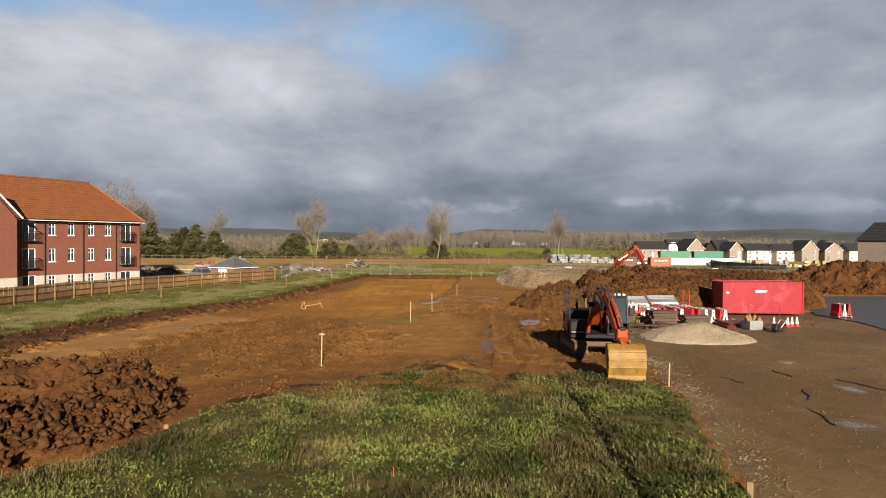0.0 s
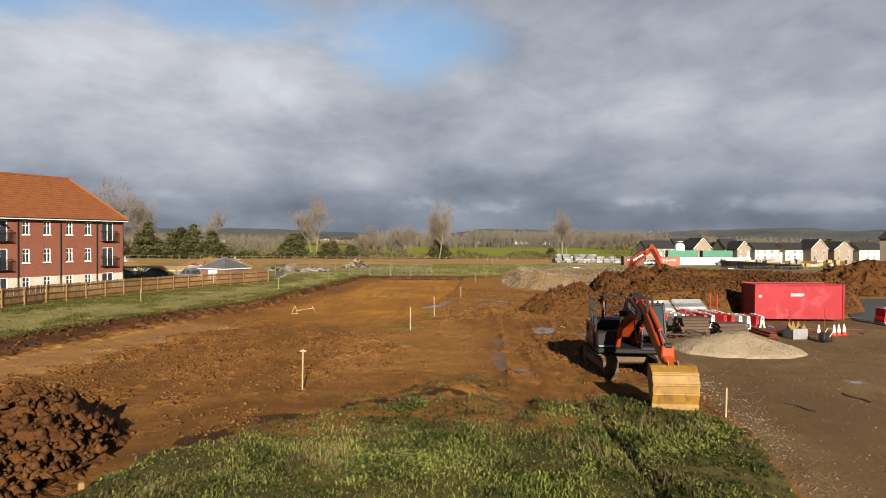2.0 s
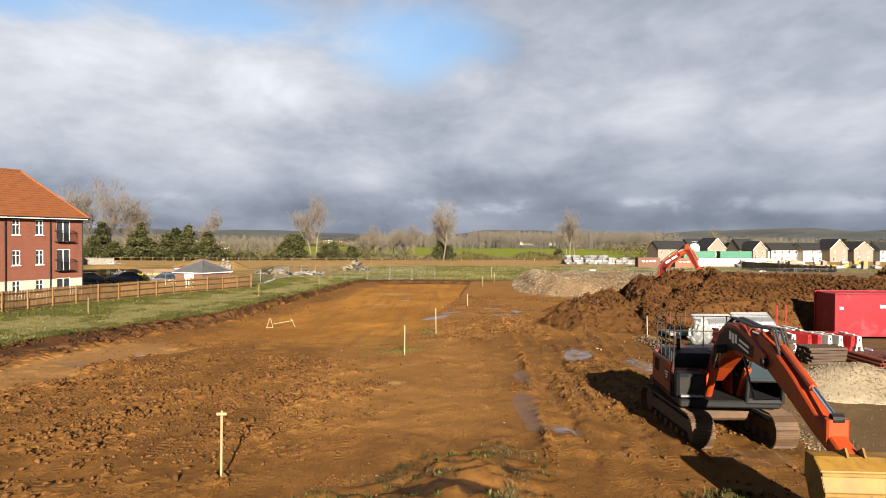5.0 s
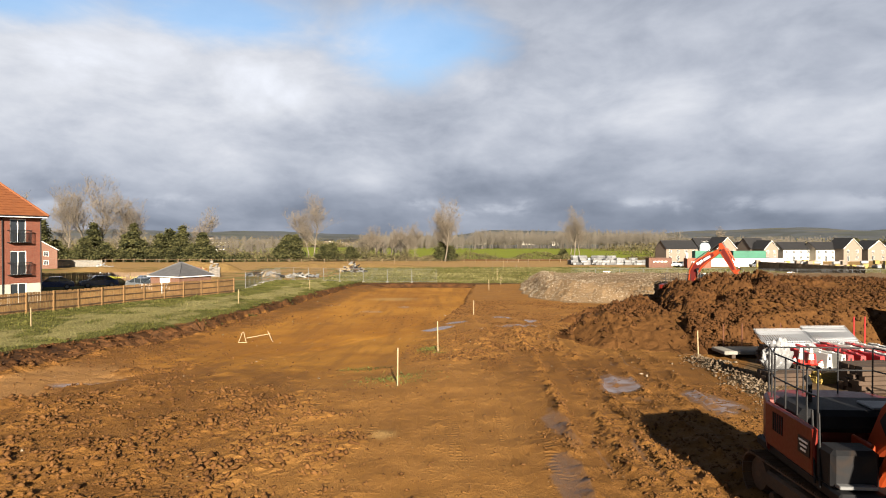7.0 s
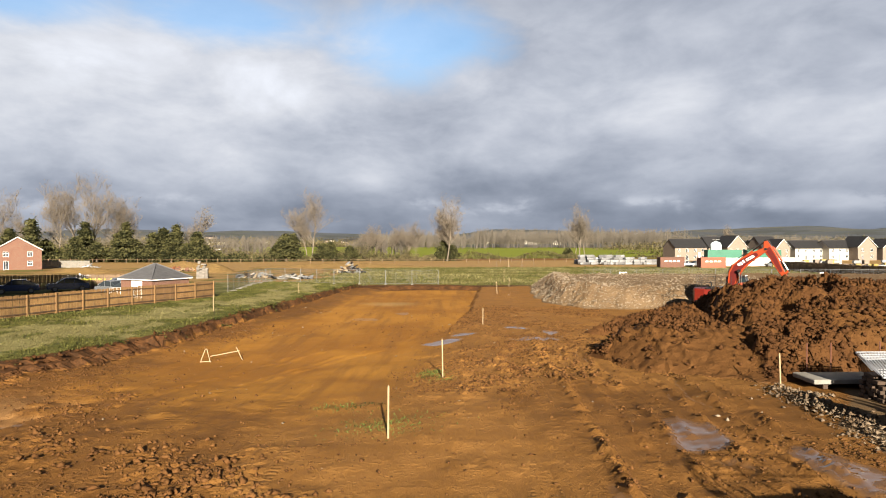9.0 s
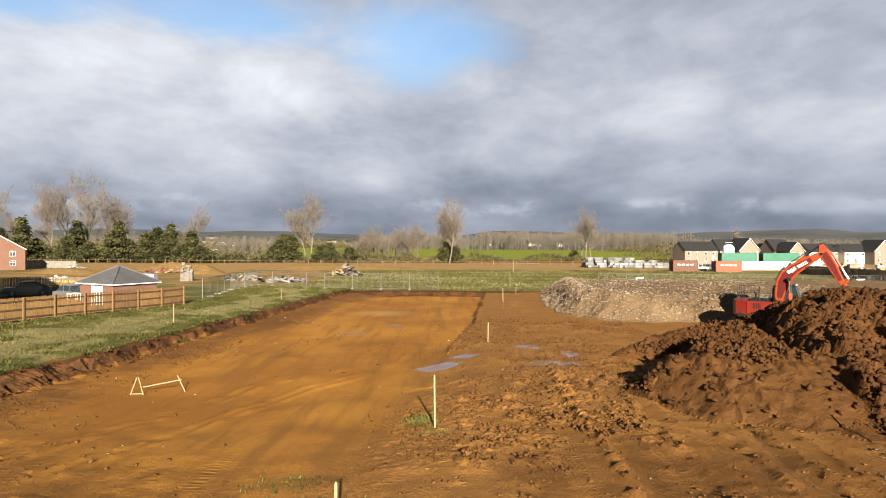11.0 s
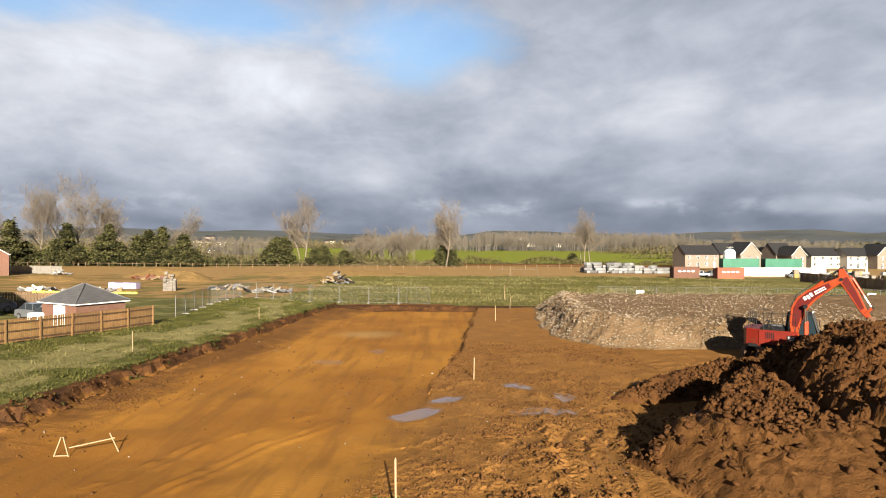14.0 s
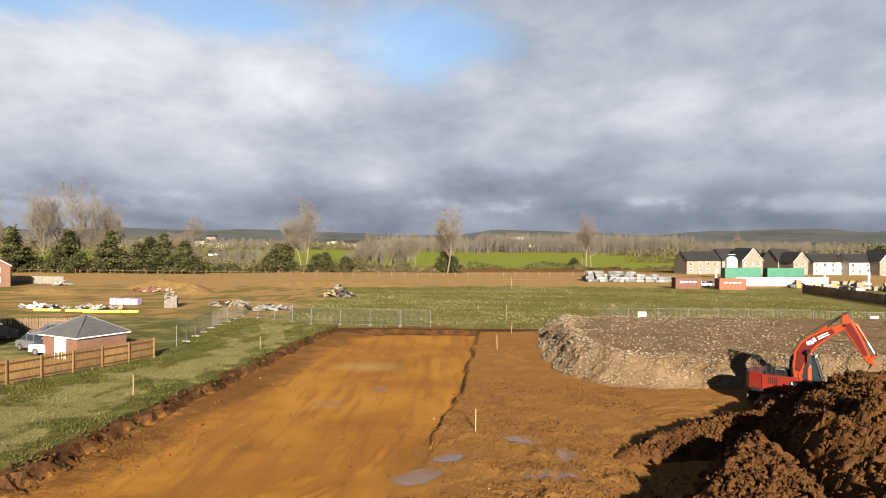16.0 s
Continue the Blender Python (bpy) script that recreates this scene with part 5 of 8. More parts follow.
def board_fence(points, spacing, tall, label, m_board, m_post, rails=(0.25, 0.8, 1.35), name="timber_fence", step=0.128, width=0.10):
    fence = thing(name, label, "fence", kind="structure")
    posts = polyline(points, spacing)
    panel, rail, post = Mesh(), Mesh(), Mesh().box((0, 0, tall / 2 - 0.15), (0.13, 0.13, tall + 0.42), bev=0.02)
    rng = random.Random(5)
    n = int((spacing - 0.13) / step)
    for k in range(n):
        panel.box((0.065 + (k + 0.6) * (spacing - 0.13) / n, 0.05, tall / 2 + 0.06), (width, 0.022, tall - 0.04 + rng.uniform(-0.03, 0.03)), pose(0, 0, 0, 0, rng.uniform(-0.6, 0.6), 0))
    for z in rails:
        rail.box((spacing / 2, 0.0, z * tall / 1.55), (spacing - 0.1, 0.05, 0.09))
    panel_d, rail_d, post_d = panel.data("panel", m_board), rail.data("rail", M_RAIL if m_board is M_FENCE else m_board), post.data("post", m_post)
    for a, b in zip(posts, posts[1:]):
        za, zb = height(a.x, a.y), height(b.x, b.y)
        m = Matrix.Translation((a.x, a.y, za)) @ pose(0, 0, 0, 0, 0, math.degrees(math.atan2(b.y - a.y, b.x - a.x))) @ pose(0, 0, 0, 0, -math.degrees(math.atan2(zb - za, spacing)), 0)
        p = part("panel", panel_d, None, fence, m=m)
        part("rail", rail_d, None, p)
        part("post", post_d, None, fence, m=Matrix.Translation((a.x, a.y, za)) @ m.to_3x3().to_4x4())
    a = posts[-1]
    part("post", post_d, None, fence, m=Matrix.Translation((a.x, a.y, height(a.x, a.y))))
    return fence


board_fence([(-38.6, 47.0), (-36.9, 58.0), (-35.8, 63.2), (-34.6, 68.3), (-33.1, 72.8), (-31.0, 78.4), (-28.6, 84.6), (-23.4, 95.6)], 2.32, 1.55, "new close-boarded softwood fence with square posts", M_FENCE, M_POST)
board_fence([(72.0, 183.0), (71.8, 168.0), (70.8, 152.0), (70.0, 138.0)], 2.6, 1.9, "weathered brown timber fence beside the site", M_FENCE_DARK, M_FENCE_DARK)
board_fence([(-140.0, 208.0), (-112.0, 202.0), (-90.0, 197.5)], 3.0, 1.8, "pale grey timber fence of the red-brick house", M_CONCRETE, M_CONCRETE)
board_fence([(-60.0, 100.5), (-46.0, 106.0), (-35.0, 109.5)], 2.6, 1.7, "dark timber fence round the car park", M_FENCE_DARK, M_FENCE_DARK)


def mesh_panel():
    """A welded mesh site-fence panel 3.45 m long and 1.9 m high, on its x axis."""
    frame_m, wire = Mesh(), Mesh()
    w, t = 3.45, 1.9
    for x in (0.0, w):
        frame_m.tube([(x, 0, 0.0), (x, 0, t)], 0.021, 6)
    for z in (0.14, t):
        frame_m.tube([(0, 0, z), (w, 0, z)], 0.017, 6)
    for k in range(1, 24):
        wire.tube([(w * k / 24, 0, 0.14), (w * k / 24, 0, t)], 0.004, 3, caps=False)
    for k in range(1, 8):
        wire.tube([(0, 0, 0.14 + (t - 0.14) * k / 8), (w, 0, 0.14 + (t - 0.14) * k / 8)], 0.004, 3, caps=False)
    return frame_m.data("frame", M_STEEL), wire.data("mesh_wire", M_STEEL)


FRAME_D, WIRE_D = mesh_panel()
FOOT_D = Mesh().box((0, 0, 0.06), (0.22, 0.7, 0.13), bev=0.03).data("foot", M_CONCRETE)


def site_fence(points, lean=0.0, extra=0.0):
    pts = polyline(points, 3.5)
    for a, b in zip(pts, pts[1:]):
        z = height(a.x, a.y) + extra
        dz = height(b.x, b.y) + extra - z
        m = Matrix.Translation((a.x, a.y, z + 0.02)) @ pose(0, 0, 0, 0, 0, math.degrees(math.atan2(b.y - a.y, b.x - a.x))) @ pose(0, 0, 0, lean, -math.degrees(math.atan2(dz, 3.5)), 0)
        f = thing("site_fence_panel", "galvanised mesh site fence panel on concrete foot", "fence", m, "site fence panels")
        part("frame", FRAME_D, None, f)
        part("mesh_wire", WIRE_D, None, f)
        part("foot", FOOT_D, None, f)


site_fence([(-26.8, 128.5), (-26.0, 116.0), (-23.6, 99.0)])
site_fence([(-26.8, 128.5), (-16.0, 119.6), (-1.6, 117.4)])
site_fence([(17.6, 122.8), (36.5, 122.4), (50.5, 118.2), (64.0, 116.0)])

# ---- excavators ----
M_MACHINE = mat("orange_machine_paint", (0.220, 0.0310, 0.0058), (0.170, 0.0225, 0.0050), 0.9, 0.42, bump=0.03, dirt_or_sheen=(0.110, 0.0420, 0.0170), dirt_or_sheen_amt=0.45, spec=0.3, coat=0.08)
M_MACHINE_BODY = mat("red_machine_panel", (0.112, 0.0085, 0.0044), (0.088, 0.0072, 0.0040), 0.9, 0.45, bump=0.03, dirt_or_sheen=(0.080, 0.0300, 0.0130), dirt_or_sheen_amt=0.45, spec=0.25, coat=0.05)
M_BANNER = mat("dark_red_panel", (0.066, 0.0050, 0.0040), (0.052, 0.0042, 0.0034), 1.2, 0.45, bump=0.02, dirt_or_sheen=(0.060, 0.0220, 0.0100), dirt_or_sheen_amt=0.3, spec=0.25)
M_BUCKET = mat("worn_yellow_paint", (0.160, 0.0890, 0.0125), (0.104, 0.0550, 0.0095), 2.6, 0.55, bump=0.2, dirt_or_sheen=(0.046, 0.0240, 0.0090), dirt_or_sheen_amt=0.9, spec=0.3)
M_BUCKET_DARK = mat("muddy_bucket_steel", (0.085, 0.04675, 0.0255), (0.1275, 0.068, 0.034), 2.0, 0.6, metal=0.2, bump=0.15)
M_TRACK = mat("muddy_track_steel", (0.0663, 0.0357, 0.01632), (0.03825, 0.02295, 0.01326), 2.5, 0.7, metal=0.2, bump=0.3, dirt_or_sheen=(0.0969, 0.0459, 0.01734), dirt_or_sheen_amt=0.7)
M_GREY_DECK = mat("dark_grey_machine", (0.0055, 0.0058, 0.0068), (0.0100, 0.0100, 0.0110), 2.0, 0.6, bump=0.08, dirt_or_sheen=(0.030, 0.0165, 0.0080), dirt_or_sheen_amt=0.45, spec=0.12)
M_CHROME = mat("chrome_rod", (0.7, 0.7, 0.7), (0.62, 0.62, 0.62), 4.0, 0.15, metal=1.0, bump=0.0)
M_HOSE = mat("black_rubber", (0.0102, 0.0102, 0.0102), (0.017, 0.017, 0.017), 6.0, 0.5, bump=0.05)
M_LAMP = mat("lamp_lens", (0.3825, 0.3825, 0.369), (0.36, 0.36, 0.351), 4.0, 0.15, bump=0.0, spec=0.8)
M_DECAL = mat("white_decal", (0.68, 0.663, 0.629), (0.629, 0.612, 0.578), 3.0, 0.5, bump=0.0)


def limb(points, widths, half):
    """A box-section limb in the xz plane that follows points, of given depths."""
    out = Mesh()
    pts = [Vector((p[0], 0, p[1])) for p in points]
    rings = []
    for i, p in enumerate(pts):
        d = (pts[min(i + 1, len(pts) - 1)] - pts[max(i - 1, 0)]).normalized()
        nrm = Vector((-d.z, 0, d.x)) * widths[i] / 2
        h, c = half, 0.035
        up, dn = p + nrm, p - nrm
        k = nrm.normalized() * c
        rings.append([(up.x, -h + c, up.z), (up.x, h - c, up.z), (up.x - k.x, h, up.z - k.z), (dn.x + k.x, h, dn.z + k.z), (dn.x, h - c, dn.z), (dn.x, -h + c, dn.z), (dn.x + k.x, -h, dn.z + k.z), (up.x - k.x, -h, up.z - k.z)])
    vs = [v for r in rings for v in r]
    fs = [tuple(range(7, -1, -1)), tuple(range(len(vs) - 8, len(vs)))]
    for r in range(len(rings) - 1):
        fs += [(r * 8 + i, r * 8 + (i + 1) % 8, r * 8 + 8 + (i + 1) % 8, r * 8 + 8 + i) for i in range(8)]
    return out.face_set(vs, fs)


def ram(name, a, b, y, r, parent, share=0.58):
    """A hydraulic cylinder with its bright rod."""
    a, b = Vector((a[0], y, a[1])), Vector((b[0], y, b[1]))
    mid = a + (b - a) * share
    body = part(name, Mesh().tube([a, mid], r, 10), M_MACHINE, parent)
    part("rod", Mesh().tube([mid, b], r * 0.55, 8), M_CHROME, body, "bright chrome piston rod")
    part("eye", Mesh().tube([b + Vector((0, -r * 1.3, 0)), b + Vector((0, r * 1.3, 0))], r * 1.2, 10), M_GREY_DECK, body)


def track_unit(parent, y):
    """One crawler track: belt of shoes round idler, sprocket and rollers."""
    L, R, z = 1.72, 0.42, 0.45
    base = part("track_frame", Mesh().box((0, y, z), (3.2, 0.30, 0.34), bev=0.05), M_TRACK, parent)
    for x, nm in ((-L, "sprocket"), (L, "idler")):
        part(nm, Mesh().lathe([(0.08, -0.17), (0.33, -0.15), (0.36, -0.06), (0.36, 0.06), (0.33, 0.15), (0.08, 0.17)], 14, pose(x, y, z, 90, 0, 0)), M_TRACK, base)
    for x in (-1.15, -0.7, -0.25, 0.2, 0.65, 1.1):
        part("roller", Mesh().tube([(x, y - 0.16, 0.14), (x, y + 0.16, 0.14)], 0.12, 10), M_TRACK, base)
    belt = Mesh()
    per = 2 * (2 * L) + 2 * math.pi * R
    count = 44
    for i in range(count):
        s = per * i / count
        if s < 2 * L:
            m = pose(-L + s, y, z + R, 0, 0, 0)
        elif s < 2 * L + math.pi * R:
            a = (s - 2 * L) / R
            m = pose(L + R * math.sin(a), y, z + R * math.cos(a), 0, math.degrees(a), 0)
        elif s < 4 * L + math.pi * R:
            m = pose(L - (s - 2 * L - math.pi * R), y, z - R, 0, 180, 0)
        else:
            a = math.pi + (s - 4 * L - math.pi * R) / R
            m = pose(-L + R * math.sin(a), y, z + R * math.cos(a), 0, math.degrees(a), 0)
        w = per / count
        belt.box((0, 0, 0.0), (w * 0.94, 0.60, 0.035), m)
        for k in (-0.3, 0.0, 0.3):
            belt.box((k * w, 0, 0.03), (0.018, 0.58, 0.035), m)
    part("track", belt, M_TRACK, parent, "mud-caked steel crawler track")


def excavator(m, boom_tip, arm_tip, bucket_turn, under_turn, label, bucket_mat, bucket_width, banner):
    ex = thing("excavator", label, "excavator", m, "excavators on the site")
    under = part("undercarriage", Mesh().box((0, 0, 0.62), (1.6, 1.7, 0.34), bev=0.08).lathe([(0.62, 0.78), (0.62, 0.98)], 20), M_TRACK, ex, m=pose(0, 0, 0, 0, 0, under_turn))
    for y in (-1.08, 1.08):
        track_unit(under, y)
    part("deck", Mesh().box((-0.2, 0, 1.08), (3.5, 2.6, 0.2), bev=0.04), M_GREY_DECK, ex)
    arc = [(-1.25, -1.35), (-2.05, -1.12), (-2.28, -0.62), (-2.36, 0.0), (-2.28, 0.62), (-2.05, 1.12), (-1.25, 1.35)]
    part("counterweight", Mesh().extrude(arc, 1.02, 2.06, "z", bev=0.07), M_MACHINE_BODY, ex)
    hood = part("engine_hood", Mesh().box((-0.75, -0.05, 1.92), (1.25, 2.3, 0.42), bev=0.1), M_GREY_DECK, ex, "black engine hood")
    part("exhaust", Mesh().tube([(-0.9, -0.7, 2.1), (-0.9, -0.7, 2.5), (-1.02, -0.7, 2.58)], 0.06, 8), M_GREY_DECK, hood)
    part("vent", Mesh().box((-0.55, 0.5, 2.15), (0.6, 0.7, 0.05), bev=0.02), M_STEEL, hood)
    side = part("side_panel", Mesh().box((-0.33, -1.3, 1.6), (2.08, 0.10, 0.86), bev=0.035), M_MACHINE_BODY, ex)
    for k in range(5):
        part("louvre", Mesh().box((-0.95 + 0.1 * k, -1.356, 1.72), (0.05, 0.012, 0.36)), M_GREY_DECK, side)
    part("decal", Mesh().box((0.38, -1.358, 1.62), (0.46, 0.012, 0.30)), M_BLACK, side, "black printed panel")
    for k in range(3):
        part("decal_bar", Mesh().box((0.38, -1.368, 1.71 - 0.08 * k), (0.34 - 0.07 * k, 0.01, 0.035)), M_DECAL, side, "white printed bar")
    part("side_panel", Mesh().box((-0.72, 1.3, 1.6), (1.3, 0.10, 0.86), bev=0.035), M_MACHINE_BODY, ex)
    tank = part("tool_box", Mesh().box((1.00, -0.92, 1.48), (0.60, 0.78, 0.66), bev=0.07), M_GREY_DECK, ex, "black fuel tank and step box")
    part("step", Mesh().box((1.36, -0.95, 1.25), (0.16, 0.6, 0.06), bev=0.01), M_STEEL, tank)
    # cab
    cab = part("cab", Mesh().box((0.75, 0.87, 1.2), (1.6, 0.86, 0.1), bev=0.02), M_BLACK, ex)
    prof = [(-0.05, 1.15), (1.55, 1.15), (1.66, 1.75), (1.30, 2.92), (0.02, 2.92), (-0.10, 1.9)]
    frame_m = Mesh()
    for y in (0.42, 1.32):
        loop = [(p[0], y, p[1]) for p in prof]
        for a, b in zip(loop, loop[1:] + loop[:1]):
            frame_m.tube([a, b], 0.05, 6)
        frame_m.tube([(0.62, y, 1.15), (0.62, y, 2.92)], 0.045, 6)
        frame_m.box((0.75, y, 1.42), (1.62, 0.05, 0.5), bev=0.01)
    for p in prof:
        frame_m.tube([(p[0], 0.42, p[1]), (p[0], 1.32, p[1])], 0.05, 6)
    part("cab_frame", frame_m, M_BLACK, cab)
    part("cab_roof", Mesh().box((0.66, 0.87, 2.95), (1.36, 0.98, 0.09), bev=0.04), M_GREY_DECK, cab)
    for y in (0.40, 1.34):
        g = [(p[0] * 0.96 + 0.02, p[1]) for p in prof[1:]] + [(-0.05, 1.66), (1.6, 1.66)]
        part("cab_glass", Mesh().extrude([(-0.06, 1.68), (1.58, 1.68), (1.28, 2.88), (0.02, 2.88)], y - 0.008, y + 0.008, "y"), M_CABGLASS, cab, "dark tinted side glass")
    part("cab_glass", Mesh().face_set([(1.64, 0.46, 1.76), (1.64, 1.28, 1.76), (1.31, 1.28, 2.88), (1.31, 0.46, 2.88), (1.62, 0.46, 1.755), (1.62, 1.28, 1.755), (1.29, 1.28, 2.875), (1.29, 0.46, 2.875)], [(0, 1, 2, 3), (7, 6, 5, 4), (0, 4, 5, 1), (1, 5, 6, 2), (2, 6, 7, 3), (3, 7, 4, 0)]), M_CABGLASS, cab, "dark tinted windscreen")
    part("cab_glass", Mesh().box((-0.06, 0.87, 2.35), (0.02, 0.8, 0.8)), M_CABGLASS, cab)
    part("seat", Mesh().box((0.45, 0.87, 1.55), (0.5, 0.5, 0.16), bev=0.05).box((0.22, 0.87, 1.95), (0.14, 0.48, 0.75), bev=0.05), M_GREY_DECK, cab)
    for k in range(4):
        part("lamp", Mesh().box((1.32, 0.53 + 0.22 * k, 3.04), (0.07, 0.15, 0.1), bev=0.02), M_LAMP, cab, "white roof work lamp")
    part("mirror", Mesh().box((1.62, 1.5, 2.3), (0.05, 0.2, 0.34), bev=0.02).tube([(1.5, 1.34, 2.1), (1.62, 1.5, 2.2)], 0.015, 5), M_BLACK, cab)
    # guard rails
    rails = part("guard_rail", Mesh().tube([(0.6, -1.22, 2.55), (-0.1, -1.27, 2.55), (-1.1, -1.27, 2.55), (-1.95, -1.05, 2.55), (-1.95, 1.05, 2.55), (-1.0, 1.25, 2.55)], 0.016, 6), M_BLACK, ex)
    posts = [(-1.95, -1.05), (-1.5, -1.17), (-1.1, -1.27), (-0.6, -1.27), (-0.1, -1.27), (0.25, -1.25), (0.6, -1.22), (-1.95, -0.35), (-1.95, 0.35), (-1.95, 1.05), (-1.0, 1.25)]
    for px, py in posts:
        part("rail_post", Mesh().tube([(px, py, 2.05 if px < 0.2 else 1.8), (px, py, 3.02)], 0.018, 6), M_BLACK, rails)
    for z in (3.02,):
        part("rail", Mesh().tube([(0.6, -1.22, z), (-0.1, -1.27, z), (-1.1, -1.27, z), (-1.95, -1.05, z), (-1.95, 1.05, z), (-1.0, 1.25, z)], 0.016, 6), M_BLACK, rails)
    part("ladder", Mesh().tube([(0.78, -1.34, 1.1), (0.5, -1.27, 2.3)], 0.022, 6).tube([(0.98, -1.34, 1.1), (0.75, -1.27, 2.3)], 0.022, 6), M_GREY_DECK, rails)
    # boom, arm and bucket
    px, pz = 0.42, 1.62
    tx, tz = boom_tip
    d = Vector((tx - px, tz - pz))
    up = Vector((-d.y, d.x)).normalized()
    def along(k, lift):
        q = Vector((px, pz)) + d * k + up * lift
        return (q.x, q.y)
    spine = [along(0, 0), along(0.16, 0.42), along(0.34, 0.74), along(0.46, 0.80), along(0.6, 0.70), along(0.82, 0.34), along(1, 0)]
    boom = part("boom", limb(spine, [0.34, 0.62, 0.82, 0.84, 0.74, 0.52, 0.32], 0.24), M_MACHINE, ex)
    part("boom_pin", Mesh().tube([(px, -0.36, pz), (px, 0.36, pz)], 0.11, 10), M_GREY_DECK, boom)
    for sy in (-0.33, 0.33):
        part("boom_foot", Mesh().box((0.35, sy, 1.42), (0.7, 0.07, 0.66), bev=0.02), M_MACHINE, boom)
    q0, q1 = along(0.62, 0.70), along(0.80, 0.37)
    ang = -math.degrees(math.atan2(q1[1] - q0[1], q1[0] - q0[0]))
    mid = along(0.66, 0.60)
    part("boom_panel", limb([along(0.12, 0.33), along(0.34, 0.74), along(0.46, 0.80), along(0.6, 0.70), along(0.86, 0.27)], [0.36, 0.62, 0.66, 0.58, 0.34], 0.246), banner, boom)
    for sy in (-1, 1):
        for k, (ox, oz, w, h) in enumerate([(-0.62, 0.0, 0.16, 0.20), (-0.42, -0.02, 0.14, 0.24), (-0.22, 0.02, 0.14, 0.22), (0.30, 0.07, 0.62, 0.06), (0.30, -0.05, 0.66, 0.05)]):
            part("decal_bar", Mesh().box((ox, sy * 0.256, oz), (w, 0.008, h), pose(mid[0], 0, mid[1], 0, ang, 0)), M_DECAL, boom, "white printed shape")
    for y in (-0.42, 0.42):
        ram("boom_ram", (1.05, 1.22), along(0.44, 0.55), y, 0.10, ex)
    ax, az = arm_tip
    ad = Vector((ax - tx, az - tz))
    an = Vector((-ad.y, ad.x)).normalized()
    if an.x < 0:
        an = -an
    back = Vector((tx, tz)) - ad * 0.20 + an * 0.30
    arm_pts = [(back.x, back.y), (tx + an.x * 0.12, tz + an.y * 0.12), (tx + ad.x * 0.35 + an.x * 0.10, tz + ad.y * 0.35 + an.y * 0.10), (tx + ad.x * 0.75, tz + ad.y * 0.75), (ax, az)]
    arm = part("arm", limb(arm_pts, [0.26, 0.62, 0.54, 0.38, 0.26], 0.17), M_MACHINE, ex)
    if banner is not M_BLACK:
        part("arm_panel", limb(arm_pts[1:4], [0.48, 0.42, 0.28], 0.176), banner, arm)
    ram("arm_ram", along(0.42, 1.18), (back.x, back.y), 0.0, 0.085, ex, 0.62)
    ra = (tx + ad.x * 0.08 + an.x * 0.52, tz + ad.y * 0.08 + an.y * 0.52)
    rb = (tx + ad.x * 0.82 + an.x * 0.42, tz + ad.y * 0.82 + an.y * 0.42)
    ram("bucket_ram", ra, rb, 0.0, 0.08, ex, 0.6)
    part("bracket", limb([(tx + ad.x * 0.05 + an.x * 0.2, tz + ad.y * 0.05 + an.y * 0.2), ra], [0.5, 0.22], 0.10), M_MACHINE, arm)
    part("link", limb([rb, (tx + ad.x * 0.86, tz + ad.y * 0.86)], [0.16, 0.16], 0.2), M_MACHINE, arm)
    part("pin", Mesh().tube([(tx, -0.3, tz), (tx, 0.3, tz)], 0.09, 10), M_GREY_DECK, arm)
    for y in (-0.12, -0.06, 0.06, 0.12):
        part("hose", Mesh().tube([(q[0], 0, q[1]) for q in (along(0.30, 1.18), along(0.5, 1.32), along(0.8, 0.92), (tx + 0.15, tz + 0.75), (tx + ad.x * 0.12 + an.x * 0.42, tz + ad.y * 0.12 + an.y * 0.42))], 0.028, 6, Matrix.Translation((0, y, 0))), M_HOSE, boom)
    hang = Mesh().tube([(q[0], 0, q[1]) for q in (along(0.72, 0.25), (tx - 0.5, tz - 0.95), (tx + ad.x * 0.3, tz + ad.y * 0.3 - 0.25))], 0.026, 6, Matrix.Translation((0, -0.26, 0)))
    part("hose", hang, M_HOSE, boom)
    # bucket, drawn with its mouth towards -x and its lip down, then turned about its pin
    bm4 = pose(ax, 0, az, 0, bucket_turn, 0) @ Matrix.Scale(0.92, 4)
    w = bucket_width / 2
    shell_o = [(-0.10, 0.12), (0.25, 0.10), (0.52, -0.10), (0.66, -0.45), (0.62, -0.85), (0.46, -1.25)]
    shell_i = [(0.43, -1.25), (0.57, -0.84), (0.60, -0.47), (0.47, -0.15), (0.23, 0.05), (-0.10, 0.07)]
    bucket = part("bucket", Mesh().extrude(shell_o + shell_i, -w, w, "y", m=bm4), bucket_mat, ex, "mud-stained digging bucket")
    for sy in (-1, 1):
        part("bucket_side", Mesh().extrude([(-0.10, 0.10), (0.25, 0.09), (0.51, -0.11), (0.64, -0.45), (0.60, -0.85), (0.45, -1.24), (0.18, -1.02), (-0.14, -0.30)], sy * (w - 0.02), sy * (w + 0.012), "y", m=bm4), bucket_mat, bucket)
    for z, x in ((-0.16, 0.575), (-0.50, 0.672), (-0.80, 0.645)):
        part("wear_strip", Mesh().box((x, 0, z), (0.05, 2 * w + 0.03, 0.075), bm4, bev=0.012), bucket_mat if bucket_mat is M_BUCKET else M_TRACK, bucket)
    part("cutting_edge", Mesh().box((0.475, 0, -1.24), (0.06, 2 * w + 0.04, 0.22), bm4 @ pose(0, 0, 0), bev=0.015), bucket_mat, bucket)
    for sy in (-0.16, 0.16):
        part("bucket_ear", Mesh().extrude([(-0.16, -0.02), (0.1, 0.02), (0.32, 0.10), (0.22, 0.26), (-0.02, 0.14)], sy - 0.02, sy + 0.02, "y", m=bm4), bucket_mat, bucket)
    return ex


